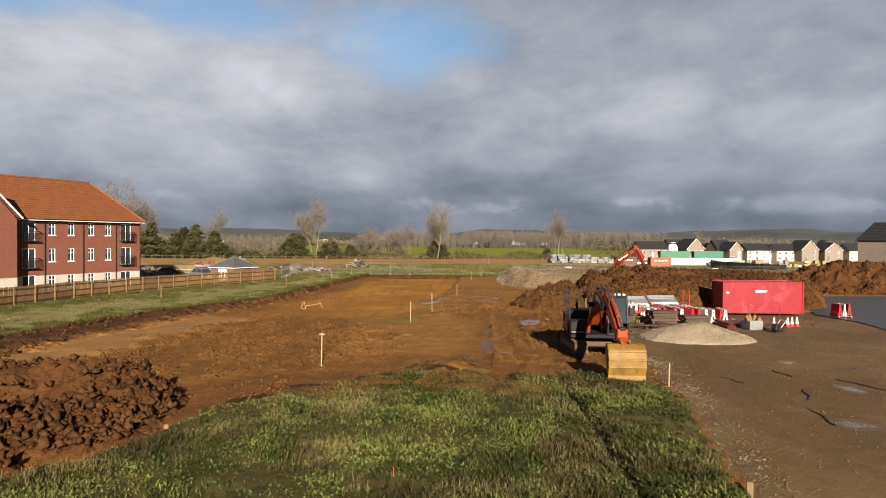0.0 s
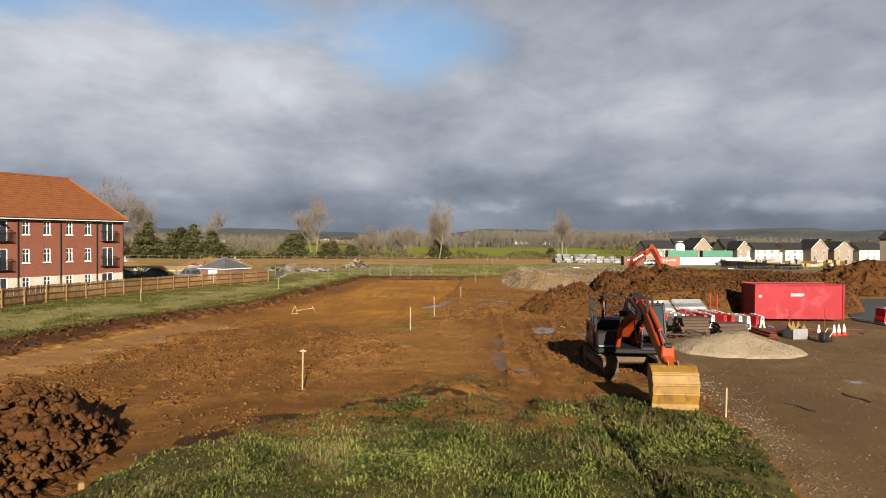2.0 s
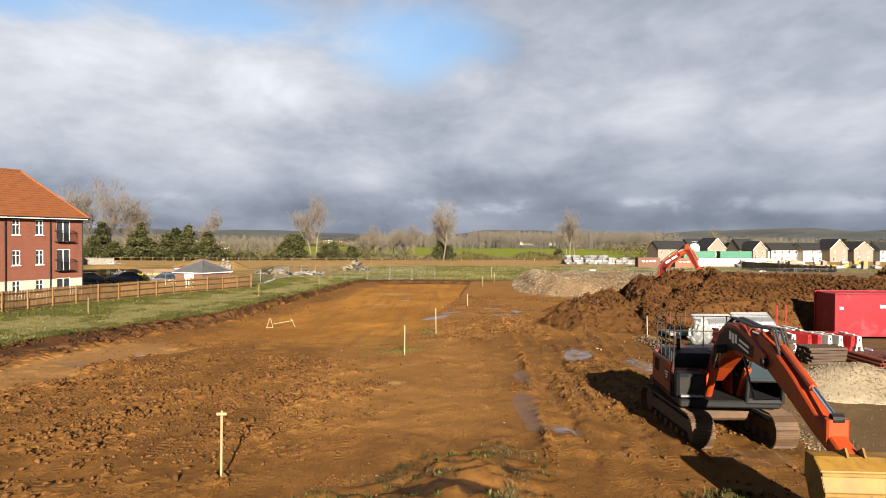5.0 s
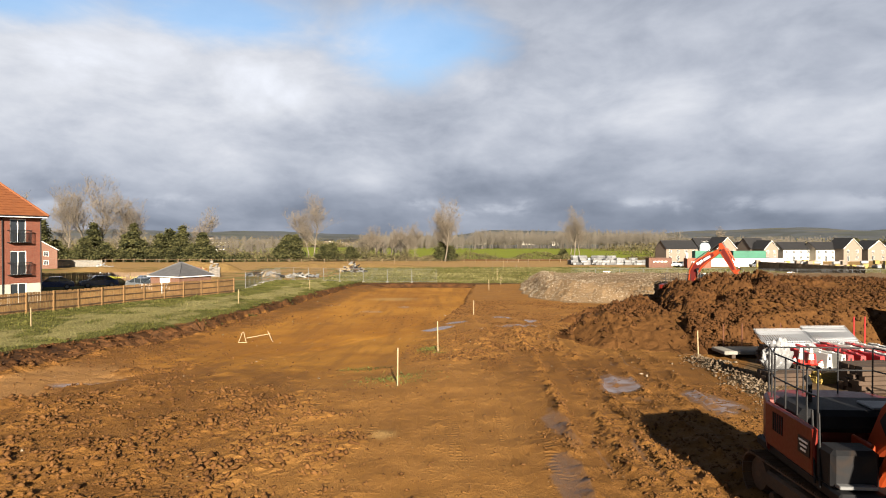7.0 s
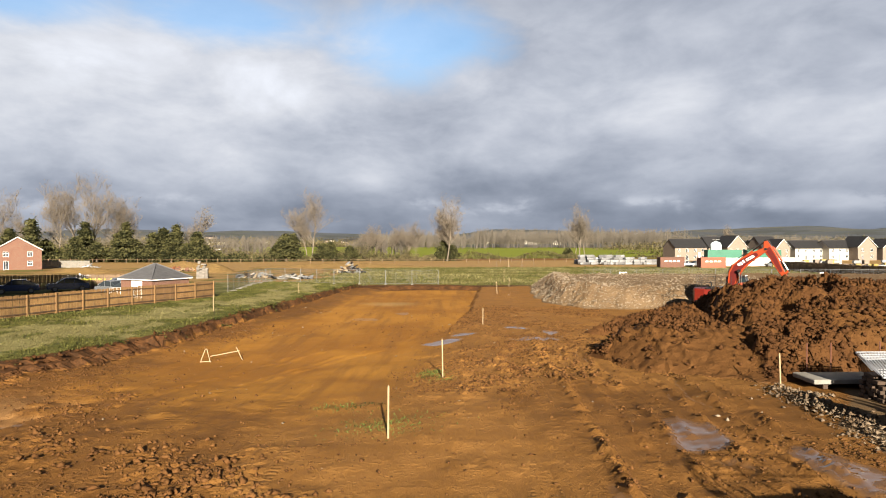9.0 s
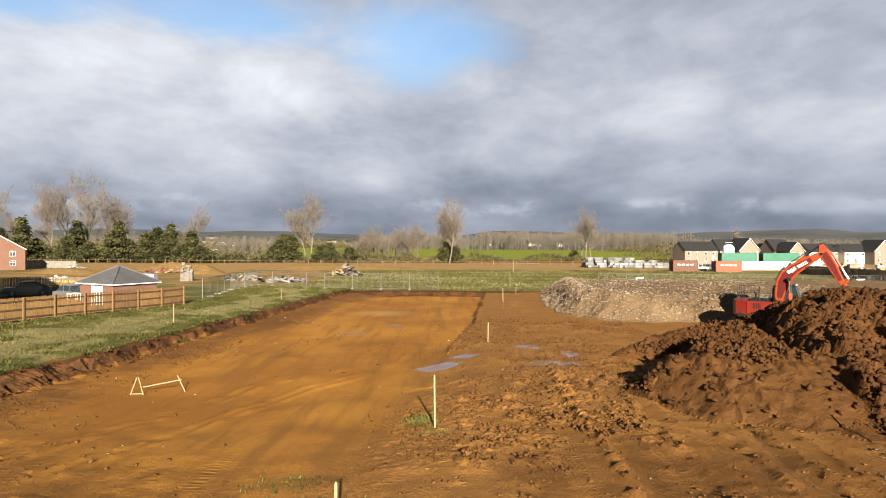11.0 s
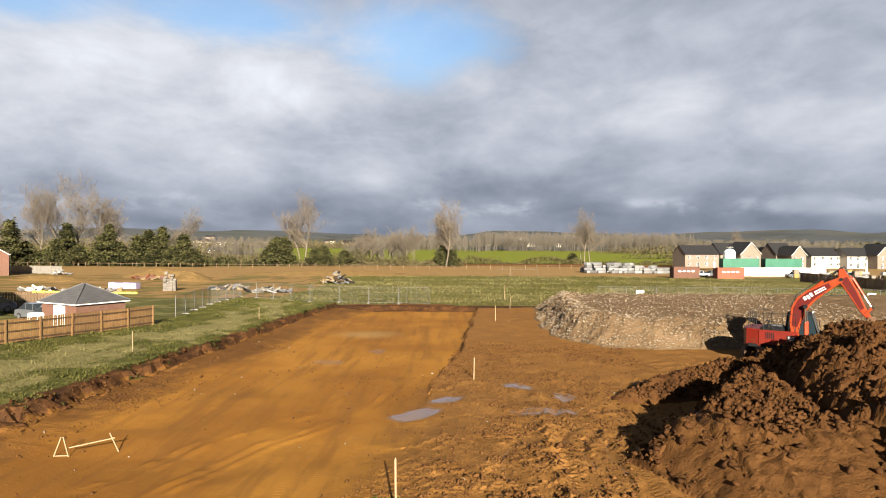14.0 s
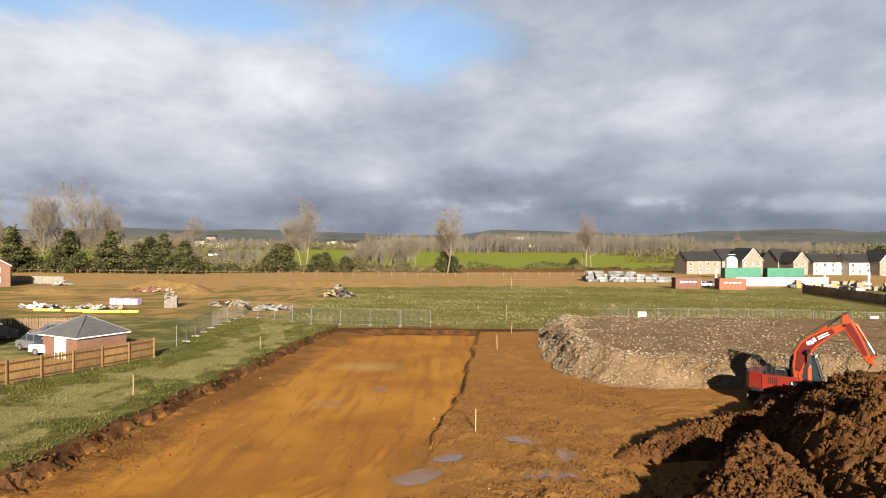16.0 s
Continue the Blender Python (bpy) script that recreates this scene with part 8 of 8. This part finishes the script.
def hedge(name, pts, n, wide, tall, material, size, label, category="hedge", seed=0):
    """A band of scrub along a line, with clumps and gaps."""
    rs = np.random.RandomState(seed)
    P = np.array(pts, float)
    seg = np.linalg.norm(np.diff(P, axis=0), axis=1)
    cum = np.concatenate([[0], np.cumsum(seg)])
    s = rs.uniform(0, cum[-1], n)
    x, y = np.interp(s, cum, P[:, 0]), np.interp(s, cum, P[:, 1])
    x = x + rs.normal(size=n) * wide * 0.5
    y = y + rs.normal(size=n) * wide * 0.5
    top = tall * np.clip(0.55 + 0.75 * fbm(x, y, 0.12, 3, seed), 0.15, 1.5)
    z = ground_forms(x, y)[0] + top * rs.rand(n) ** 0.8
    return tagged(new(name, quads_object(name, leaves(rs, np.stack([x, y, z], 1), size), material)), label, category, kind="stuff")


hedge("hedge", [(-170, 272), (-90, 268), (-60, 280)], 17000, 5.0, 6.2, M_CONIFER, 0.40, "dark evergreen undergrowth along the tree line", seed=1)
hedge("hedge", [(-95, 276), (-40, 284), (0, 290)], 17000, 6.0, 4.0, M_SCRUB, 0.30, "brown winter scrub along the tree line", seed=2)
hedge("hedge", [(-55, 284), (-22, 290), (0, 288)], 7000, 5.0, 4.6, M_HEDGE, 0.30, "olive-brown bushes under the trees", seed=3)
hedge("hedge", [(4, 318), (50, 322), (110, 330)], 8000, 2.5, 2.6, M_HEDGE, 0.30, "low dark hedge along the green field", seed=4)
hedge("hedge", [(-260, 300), (-170, 290), (-110, 300)], 8000, 7.0, 4.0, M_SCRUB, 0.34, "brown winter scrub behind the tree line", seed=5)
hedge("hedge", [(100, 420), (260, 430), (420, 440)], 12000, 8.0, 4.5, M_HEDGE, 0.5, "hedgerow behind the estate", seed=6)
hedge("hedge", [(120, 560), (380, 580), (700, 600)], 12000, 12.0, 6.0, M_SCRUB, 0.8, "far hedgerow with winter trees", seed=7)
hedge("hedge", [(-420, 520), (-260, 500), (-140, 480)], 9000, 9.0, 6.0, M_SCRUB, 0.6, "far hedgerow with winter trees", seed=8)
hedge("hedge", [(-150, 440), (-118, 425)], 4000, 6.0, 6.5, M_CONIFER, 0.5, "dark evergreen copse on the green field", seed=9)
hedge("hedge", [(-600, 700), (-200, 720), (0, 760)], 16000, 22.0, 9.0, M_SCRUB, 0.9, "far belt of winter woodland", seed=10)
hedge("hedge", [(200, 760), (600, 800), (1100, 900)], 16000, 25.0, 9.0, M_HEDGE, 1.0, "far belt of winter woodland", seed=11)
hedge("hedge", [(-700, 1000), (100, 1100), (900, 1150)], 20000, 40.0, 10.0, M_HEDGE, 1.3, "far belt of dark woodland", seed=12)


def wood(name, x0, x1, y0, y1, n, tall, seed, label):
    """Rows of slender bare trees, a trunk and a brush of twigs each."""
    rs = np.random.RandomState(seed)
    x, y = rs.uniform(x0, x1, n), rs.uniform(y0, y1, n)
    h = tall * rs.uniform(0.75, 1.15, n)
    g = ground_forms(x, y)[0]
    base = np.stack([x, y, g], 1)
    blades = 26
    q = []
    top = base + np.stack([rs.normal(size=n) * 0.3, 0 * h, h], 1)
    wv = np.array([0.16, 0, 0])
    q.append(np.stack([base - wv, base + wv, top + wv * 0.2, top - wv * 0.2], 1))
    for k in range(blades):
        s = rs.uniform(0.2, 0.95, n)[:, None]
        a = base + (top - base) * s
        reach = (1 - s[:, 0]) * h * 0.5 + 0.6
        b = a + np.stack([rs.normal(size=n) * reach * 0.45, rs.normal(size=n) * reach * 0.4, reach * rs.uniform(0.5, 1.1, n)], 1)
        q.append(np.stack([a - wv * 0.35, a + wv * 0.35, b + wv * 0.3, b - wv * 0.3], 1))
    return tagged(new(name, quads_object(name, np.concatenate(q), M_FAR_TWIG)), label, "woodland", kind="stuff")


wood("woodland", 25, 215, 640, 760, 800, 17, 1, "belt of tall bare poplars beyond the field")
wood("woodland", -70, 25, 600, 760, 260, 14, 2, "belt of tall bare poplars beyond the field")
wood("woodland", 215, 330, 560, 700, 260, 11, 3, "bare wood on the low ground")
wood("woodland", -520, -150, 640, 800, 500, 11, 4, "bare wood on the low ground")
wood("woodland", -42, -18, 300, 312, 50, 9, 5, "thicket of bare saplings behind the hedge")
wood("woodland", -130, -60, 285, 300, 90, 8, 6, "thicket of bare saplings behind the evergreens")


def far_house(x, y, w, d, h, paint, turn):
    f = thing("far_building", "small pale building far across the valley", "building", at(x, y, 0.0, turn), "far buildings")
    part("wall", Mesh().box((0, 0, h / 2), (w, d, h)), paint, f)
    part("roof", Mesh().extrude([(-d / 2 - 0.3, h), (d / 2 + 0.3, h), (0, h + d * 0.4)], -w / 2 - 0.3, w / 2 + 0.3, "x"), M_SLATE_DARK, f)


for k in range(26):
    px = rng.choice((rng.uniform(340, 480), rng.uniform(360, 400), rng.uniform(840, 1000), rng.uniform(560, 640)))
    y = rng.uniform(850, 1350)
    far_house(row_x(px, y), y, rng.uniform(8, 22), 8, rng.uniform(4, 8), rng.choice((M_WHITE, M_RENDER, M_BUFF)), rng.uniform(-30, 30))
far_house(row_x(915, 1700), 1700, 46, 12, 8, M_RENDER, 0)
far_house(row_x(372, 1500), 1500, 20, 10, 9, M_BUFF, 0)
far_house(row_x(382, 440), 440, 9, 5, 2.6, M_WHITE, 0)

# ---- grass, weeds, clods and stones ----
def blades(rs, x, y, z, count, length, width, spread_b, lift):
    """count leaves round each root."""
    n = len(x)
    X, Y, Z = (np.repeat(v, count) for v in (x, y, z))
    a = rs.uniform(0, 6.2832, n * count)
    L = length * np.repeat(rs.uniform(0.5, 1.2, n) * (1 + 0.45 * fbm(x, y, 0.8, 2, 140)), count) * rs.uniform(0.6, 1.2, n * count)
    out = spread_b * rs.uniform(0.3, 1.0, n * count)
    d = np.stack([np.cos(a) * out, np.sin(a) * out, lift * rs.uniform(0.5, 1.1, n * count)], 1)
    d /= np.linalg.norm(d, axis=1, keepdims=True)
    side = np.stack([-np.sin(a), np.cos(a), 0 * a], 1) * (width * rs.uniform(0.7, 1.3, n * count))[:, None] / 2
    root = np.stack([X, Y, Z - 0.02], 1)
    mid = root + d * (L * 0.55)[:, None]
    tip = root + d * L[:, None] - np.stack([0 * a, 0 * a, L * 0.12], 1)
    return np.stack([root, mid + side, tip, mid - side], 1)


rs = np.random.RandomState(8)
n = 84000
x, y = rs.uniform(-13, 10, n), rs.uniform(5, 33, n)
g, zn = ground_forms(x, y)
clump = fbm(x, y, 0.45, 3, 120)
fringe = sstep(inside(x, y, GRASS_POLY) + 1.6 * fbm(x, y, 0.5, 3, 127), -0.2, np.where((x < 3) & (y > 23), 3.6, 1.2))
worn = 1 - 0.9 * zn["trod"] * sstep(0.35 - fbm(x, y, 0.55, 3, 129), 0.0, 0.4)
keep = (zn["z_grass"] > 0.12) & (rs.rand(n) < (0.74 + 0.6 * clump) * fringe * worn) & (zn["z_black"] < 0.5)
x1, y1, g1 = x[keep], y[keep], g[keep]
big = fbm(x1, y1, 0.7, 2, 121) > -0.25
tagged(new("weeds", quads_object("weeds", np.concatenate([blades(rs, x1[big], y1[big], g1[big], 7, 0.15, 0.042, 1.0, 0.7), blades(rs, x1[~big], y1[~big], g1[~big], 5, 0.16, 0.024, 0.7, 1.0)]), M_WEED)), "leafy green weeds and rough grass", "weeds", kind="stuff")
n = 44000
xf, yf = rs.uniform(-11, 9.5, n), rs.uniform(12, 33, n)
gf, zf = ground_forms(xf, yf)
keep = (zf["z_grass"] > 0.12) & (rs.rand(n) < (1 - 0.8 * zf["trod"]) * (0.55 + 0.9 * fbm(xf, yf, 0.35, 3, 128))) & (zf["z_black"] < 0.5)
tagged(new("low_grass", quads_object("low_grass", blades(rs, xf[keep], yf[keep], gf[keep], 4, 0.11, 0.02, 0.9, 0.9), M_GRASS)), "thin low grass between the weeds", "grass", kind="stuff")
dry = rs.rand(len(x1)) < np.clip(0.12 + 0.9 * fbm(x1, y1, 0.6, 3, 122), 0, 0.8)
tagged(new("dry_weeds", quads_object("dry_weeds", blades(rs, x1[dry], y1[dry], g1[dry], 5, 0.26, 0.014, 0.7, 1.0), M_WEED_DRY)), "brown dead stalks among the weeds", "weeds", kind="stuff")

n = 80000
x, y = rs.uniform(-44, -10, n), rs.uniform(26, 128, n)
g, zn = ground_forms(x, y)
fence_x = np.interp(y, FENCE_Y, FENCE_X)
keep = (zn["z_verge"] > 0.5) & (x > fence_x - 0.3)
x2, y2, g2 = x[keep], y[keep], g[keep]
pale = zn["z_bleach"][keep] + rs.uniform(-0.35, 0.35, len(x2)) > 0.5
tagged(new("verge_grass", quads_object("verge_grass", blades(rs, x2[~pale], y2[~pale], g2[~pale], 4, 0.20, 0.040, 0.8, 0.9), M_GRASS)), "short green grass of the verge", "grass", kind="stuff")
tagged(new("bleached_grass", quads_object("bleached_grass", blades(rs, x2[pale], y2[pale], g2[pale], 4, 0.20, 0.020, 0.9, 0.8), M_GRASS_DRY)), "pale bleached grass tussocks on the verge", "grass", kind="stuff")
n = 30000
x, y = rs.uniform(-28, -11, n), rs.uniform(28, 114, n)
g, zn = ground_forms(x, y)
keep = (rs.rand(n) < zn["lip"]) & (fbm(x, y, 0.35, 3, 136) > -0.1) & (zn["z_verge"] > 0.2)
tagged(new("bank_weeds", quads_object("bank_weeds", blades(rs, x[keep], y[keep], g[keep], 6, 0.30, 0.05, 1.0, 0.7), M_BANK_WEED)), "dark green weeds hanging over the cut bank", "weeds", kind="stuff")
n = 26000
x, y = rs.uniform(-26, 64, n), rs.uniform(116, 204, n)
g, zn = ground_forms(x, y)
keep = (zn["z_sown"] > 0.5)
x3, y3, g3 = x[keep], y[keep], g[keep]
pale = fbm(x3, y3 * 2, 0.1, 3, 131) > 0.1
tagged(new("rough_grass", quads_object("rough_grass", blades(rs, x3[~pale], y3[~pale], g3[~pale], 3, 0.34, 0.07, 0.8, 0.9), M_GRASS)), "rough green grass on the open ground", "grass", kind="stuff")
tagged(new("dead_grass", quads_object("dead_grass", blades(rs, x3[pale], y3[pale], g3[pale], 3, 0.36, 0.07, 0.8, 0.9), M_GRASS_DRY)), "pale dead grass on the open ground", "grass", kind="stuff")

OCTA_V = np.array([(1, 0, 0), (0, 1, 0), (-1, 0, 0), (0, -1, 0), (0, 0, 1), (0, 0, -1)], float)
OCTA_F = np.array([(0, 1, 4), (1, 2, 4), (2, 3, 4), (3, 0, 4), (1, 0, 5), (2, 1, 5), (3, 2, 5), (0, 3, 5)])


def lumps(name, x, y, z, size, material, label, category, flat=0.7, seed=0, sink=0.25):
    """A rough lump at each place, joined into one mesh."""
    r = np.random.RandomState(seed)
    n = len(x)
    V = OCTA_V[None] * (1.15 + 0.3 * r.normal(size=(n, 6, 1))) + 0.28 * r.normal(size=(n, 6, 3))
    V = V * (r.uniform(0.65, 1.35, (n, 1, 3)) * np.array([1, 1, flat]))
    a = r.uniform(0, 6.28, n)
    c, s = np.cos(a)[:, None], np.sin(a)[:, None]
    V = np.stack([V[..., 0] * c - V[..., 1] * s, V[..., 0] * s + V[..., 1] * c, V[..., 2]], -1) * size[:, None, None]
    V = V + np.stack([x, y, z + size * (flat - sink)], 1)[:, None, :]
    F = (OCTA_F[None] + (np.arange(n) * 6)[:, None, None]).reshape(-1, 3)
    me = bpy.data.meshes.new(name)
    me.vertices.add(n * 6)
    me.vertices.foreach_set("co", V.astype(np.float32).ravel())
    me.loops.add(len(F) * 3)
    me.loops.foreach_set("vertex_index", F.astype(np.int32).ravel())
    me.polygons.add(len(F))
    me.polygons.foreach_set("loop_start", np.arange(len(F), dtype=np.int32) * 3)
    me.update(calc_edges=True)
    me.materials.append(material)
    return tagged(new(name, me), label, category, kind="stuff")


def strew(n, x0, x1, y0, y1, weight, seed):
    r = np.random.RandomState(seed)
    x, y = r.uniform(x0, x1, n), r.uniform(y0, y1, n)
    keep = r.rand(n) < weight(x, y)
    return x[keep], y[keep], r


def mud_weight(x, y):
    z, zn = ground_forms(x, y)
    rough = zn["z_mud"] * (1 - 0.93 * sstep(zn["z_clay"], 0.3, 0.9)) * (zn["z_wet"] < 0.5) * (1 - 0.95 * np.clip(zn["z_path"] * 1.5, 0, 1))
    return rough * np.clip(4.0 * np.clip(zn["ridge"], 0, 1) + 0.9 * zn["churn"] * np.clip(0.6 + 0.9 * fbm(x, y, 0.9, 2, 58), 0.1, 1) + sstep(-x, 2, 5) * sstep(y, 31, 34) * (1 - sstep(y, 44, 50)) * 0.5 + 0.04 + 1.3 * sstep(fbm(x, y, 0.13, 3, 53) + 0.5 * fbm(x, y, 0.7, 2, 54), 0.0, 0.9), 0, 1)


x, y, r = strew(120000, -20, 12, 23, 90, mud_weight, 21)
size = 0.015 + (0.045 + 0.045 * ground_forms(x, y)[1]["churn"]) * r.rand(len(x)) ** 3.0
lumps("mud_clods", x, y, ground_forms(x, y)[0], size, M_MUD_CLOD, "clods of brown mud churned up by tracks", "clods", flat=0.75, seed=1, sink=0.35)
x, y, r = strew(30000, -28, -10, 24, 116, lambda x, y: np.clip(np.exp(-((x - np.interp(y, BANK_Y, BANK_X) + 0.2) / 0.5) ** 2) + ground_forms(x, y)[1]["lip"] + 0.10 * ground_forms(x, y)[1]["z_cut"], 0, 1) * (0.8 - 0.6 * sstep(y, 58, 80)), 22)
lumps("bank_clods", x, y, ground_forms(x, y)[0], 0.025 + 0.13 * r.rand(len(x)) ** 3.2, M_CLOD, "loose earth clods along the cut bank", "clods", seed=2)
for fn, box, n, big, sd in ((soil_heap_height, (5, 38, 56, 80), 100000, 0.105, 23), (near_heap_height, (-25, -7, 14, 32), 26000, 0.14, 24), (back_heap_height, (28, 80, 78, 98), 9000, 0.16, 25)):
    x, y, r = strew(n, *box, lambda x, y: (fn(x, y) > 0.12) * (0.12 + 0.88 * heap_forms(x, y)[1] if fn is soil_heap_height else 1.0) * np.clip(0.55 + 0.9 * fbm(x, y, 0.3, 3, 55), 0.12, 1), sd)
    size = 0.016 + big * r.rand(len(x)) ** 2.6
    lumps("heap_clods", x, y, ground_forms(x, y)[0] + fn(x, y), size, M_CLOD, "clods of tipped soil on the heap", "clods", flat=0.95, seed=sd)
x, y, r = strew(70000, 6, 34, 85, 121, lambda x, y: (rubble_height(x, y) > 0.08) * np.clip(1.0 - 0.9 * sstep(inside(x, y, RUBBLE_POLY), 2.6, 4.2), 0.008, 1), 26)
lumps("rubble_stones", x, y, ground_forms(x, y)[0] + rubble_height(x, y), 0.016 + 0.075 * r.rand(len(x)) ** 2.8, M_STONES, "pale broken stones on the rubble mound", "stones", seed=5)
x, y, r = strew(9000, 12, 20, 38, 45, lambda x, y: (gravel_height(x, y) > 0.02) * 1.0, 27)
lumps("gravel_stones", x, y, ground_forms(x, y)[0] + gravel_height(x, y), 0.010 + 0.030 * r.rand(len(x)) ** 2, M_GRAVEL_BIT, "loose pale pebbles on the gravel pile", "stones", seed=6)
EDGE = [(7.0, 12), (7.4, 16.6), (8.4, 21), (9.0, 24.5), (9.6, 28), (9.9, 32), (10.0, 38), (10.8, 47), (12.2, 53)]
x, y, r = strew(52000, 5, 16, 10, 55, lambda x, y: np.exp(-((x - 0.5 - np.interp(y, [p[1] for p in EDGE], [p[0] for p in EDGE])) / 0.75) ** 2) * (y < 45) + 0.5 * np.exp(-((x - np.interp(y, [p[1] for p in EDGE], [p[0] for p in EDGE])) / 0.6) ** 2) * (y >= 45), 28)
lumps("edge_stones", x, y, ground_forms(x, y)[0], 0.008 + 0.024 * r.rand(len(x)) ** 2.6, M_PEBBLE, "brown stones along the edge of the yard", "stones", seed=7)
x, y, r = strew(15000, 7, 34, 8, 52, lambda x, y: ground_forms(x, y)[1]["z_yard"] * 0.8, 29)
lumps("yard_stones", x, y, ground_forms(x, y)[0], 0.008 + 0.026 * r.rand(len(x)) ** 3, M_PEBBLE, "small brown stones trodden into the yard", "stones", seed=8)
x, y, r = strew(900, -20, 10, 30, 114, lambda x, y: ground_forms(x, y)[1]["z_mud"] * 0.5, 30)
lumps("field_stones", x, y, ground_forms(x, y)[0], 0.012 + 0.05 * r.rand(len(x)) ** 5, M_STONES, "scattered pale stones on the stripped ground", "stones", seed=9)
x, y, r = strew(40000, 6, 15, 12, 50, lambda x, y: np.exp(-((x - 0.25 - np.interp(y, [p[1] for p in EDGE], [p[0] for p in EDGE])) / 0.55) ** 2) * np.clip(0.6 + fbm(x, y, 0.8, 3, 59), 0.05, 1), 31)
lumps("edge_chips", x, y, ground_forms(x, y)[0], 0.009 + 0.030 * r.rand(len(x)) ** 2.2, M_STONES, "whitish stone chips along the edge of the yard", "stones", flat=0.5, seed=10)
x, y, r = strew(9000, 9.5, 14, 43, 56, lambda x, y: np.exp(-((x - 11.5 - 0.02 * (y - 46)) / 0.65) ** 2) + 0.8 * np.exp(-((x - 12.5) / 0.5) ** 2 - ((y - 54.6) / 0.5) ** 2), 32)
lumps("rubble_strip", x, y, ground_forms(x, y)[0] + 0.24 * np.exp(-((x - 11.5) / 0.6) ** 2) * r.rand(len(x)), 0.014 + 0.060 * r.rand(len(x)) ** 2.8, M_CHIP, "broken stones and earth along the edge of the yard", "stones", seed=11)
x, y = [np.concatenate(v) for v in zip(*[(rs.normal(px, sx, n), rs.normal(py, sy, n)) for px, py, sx, sy, n in ((-2.4, 50.4, 0.9, 0.7, 420), (-4.0, 53.4, 0.7, 0.5, 160), (-0.9, 58.0, 0.5, 0.4, 200), (-1.4, 59.4, 0.35, 0.5, 420))])]
tagged(new("grass_tufts", quads_object("grass_tufts", blades(rs, x, y, ground_forms(x, y)[0], 3, 0.10, 0.02, 0.8, 0.9), M_WEED)), "thin green tufts round the survey stakes", "grass", kind="stuff")
n = 22000
x, y = rs.uniform(-11.0, 3.6, n), rs.uniform(19.0, 35.0, n)
g, zn = ground_forms(x, y)
keep = (zn["z_grass"] > 0.08) & (inside(x, y, GRASS_POLY) < 5.5) & (fbm(x, y, 0.6, 3, 133) > -0.05) & (zn["z_black"] < 0.6)
tagged(new("straw", quads_object("straw", blades(rs, x[keep], y[keep], g[keep], 5, 0.16, 0.014, 1.0, 0.6), M_WEED_DRY)), "flattened dead grass at the edge of the mud", "grass", kind="stuff")
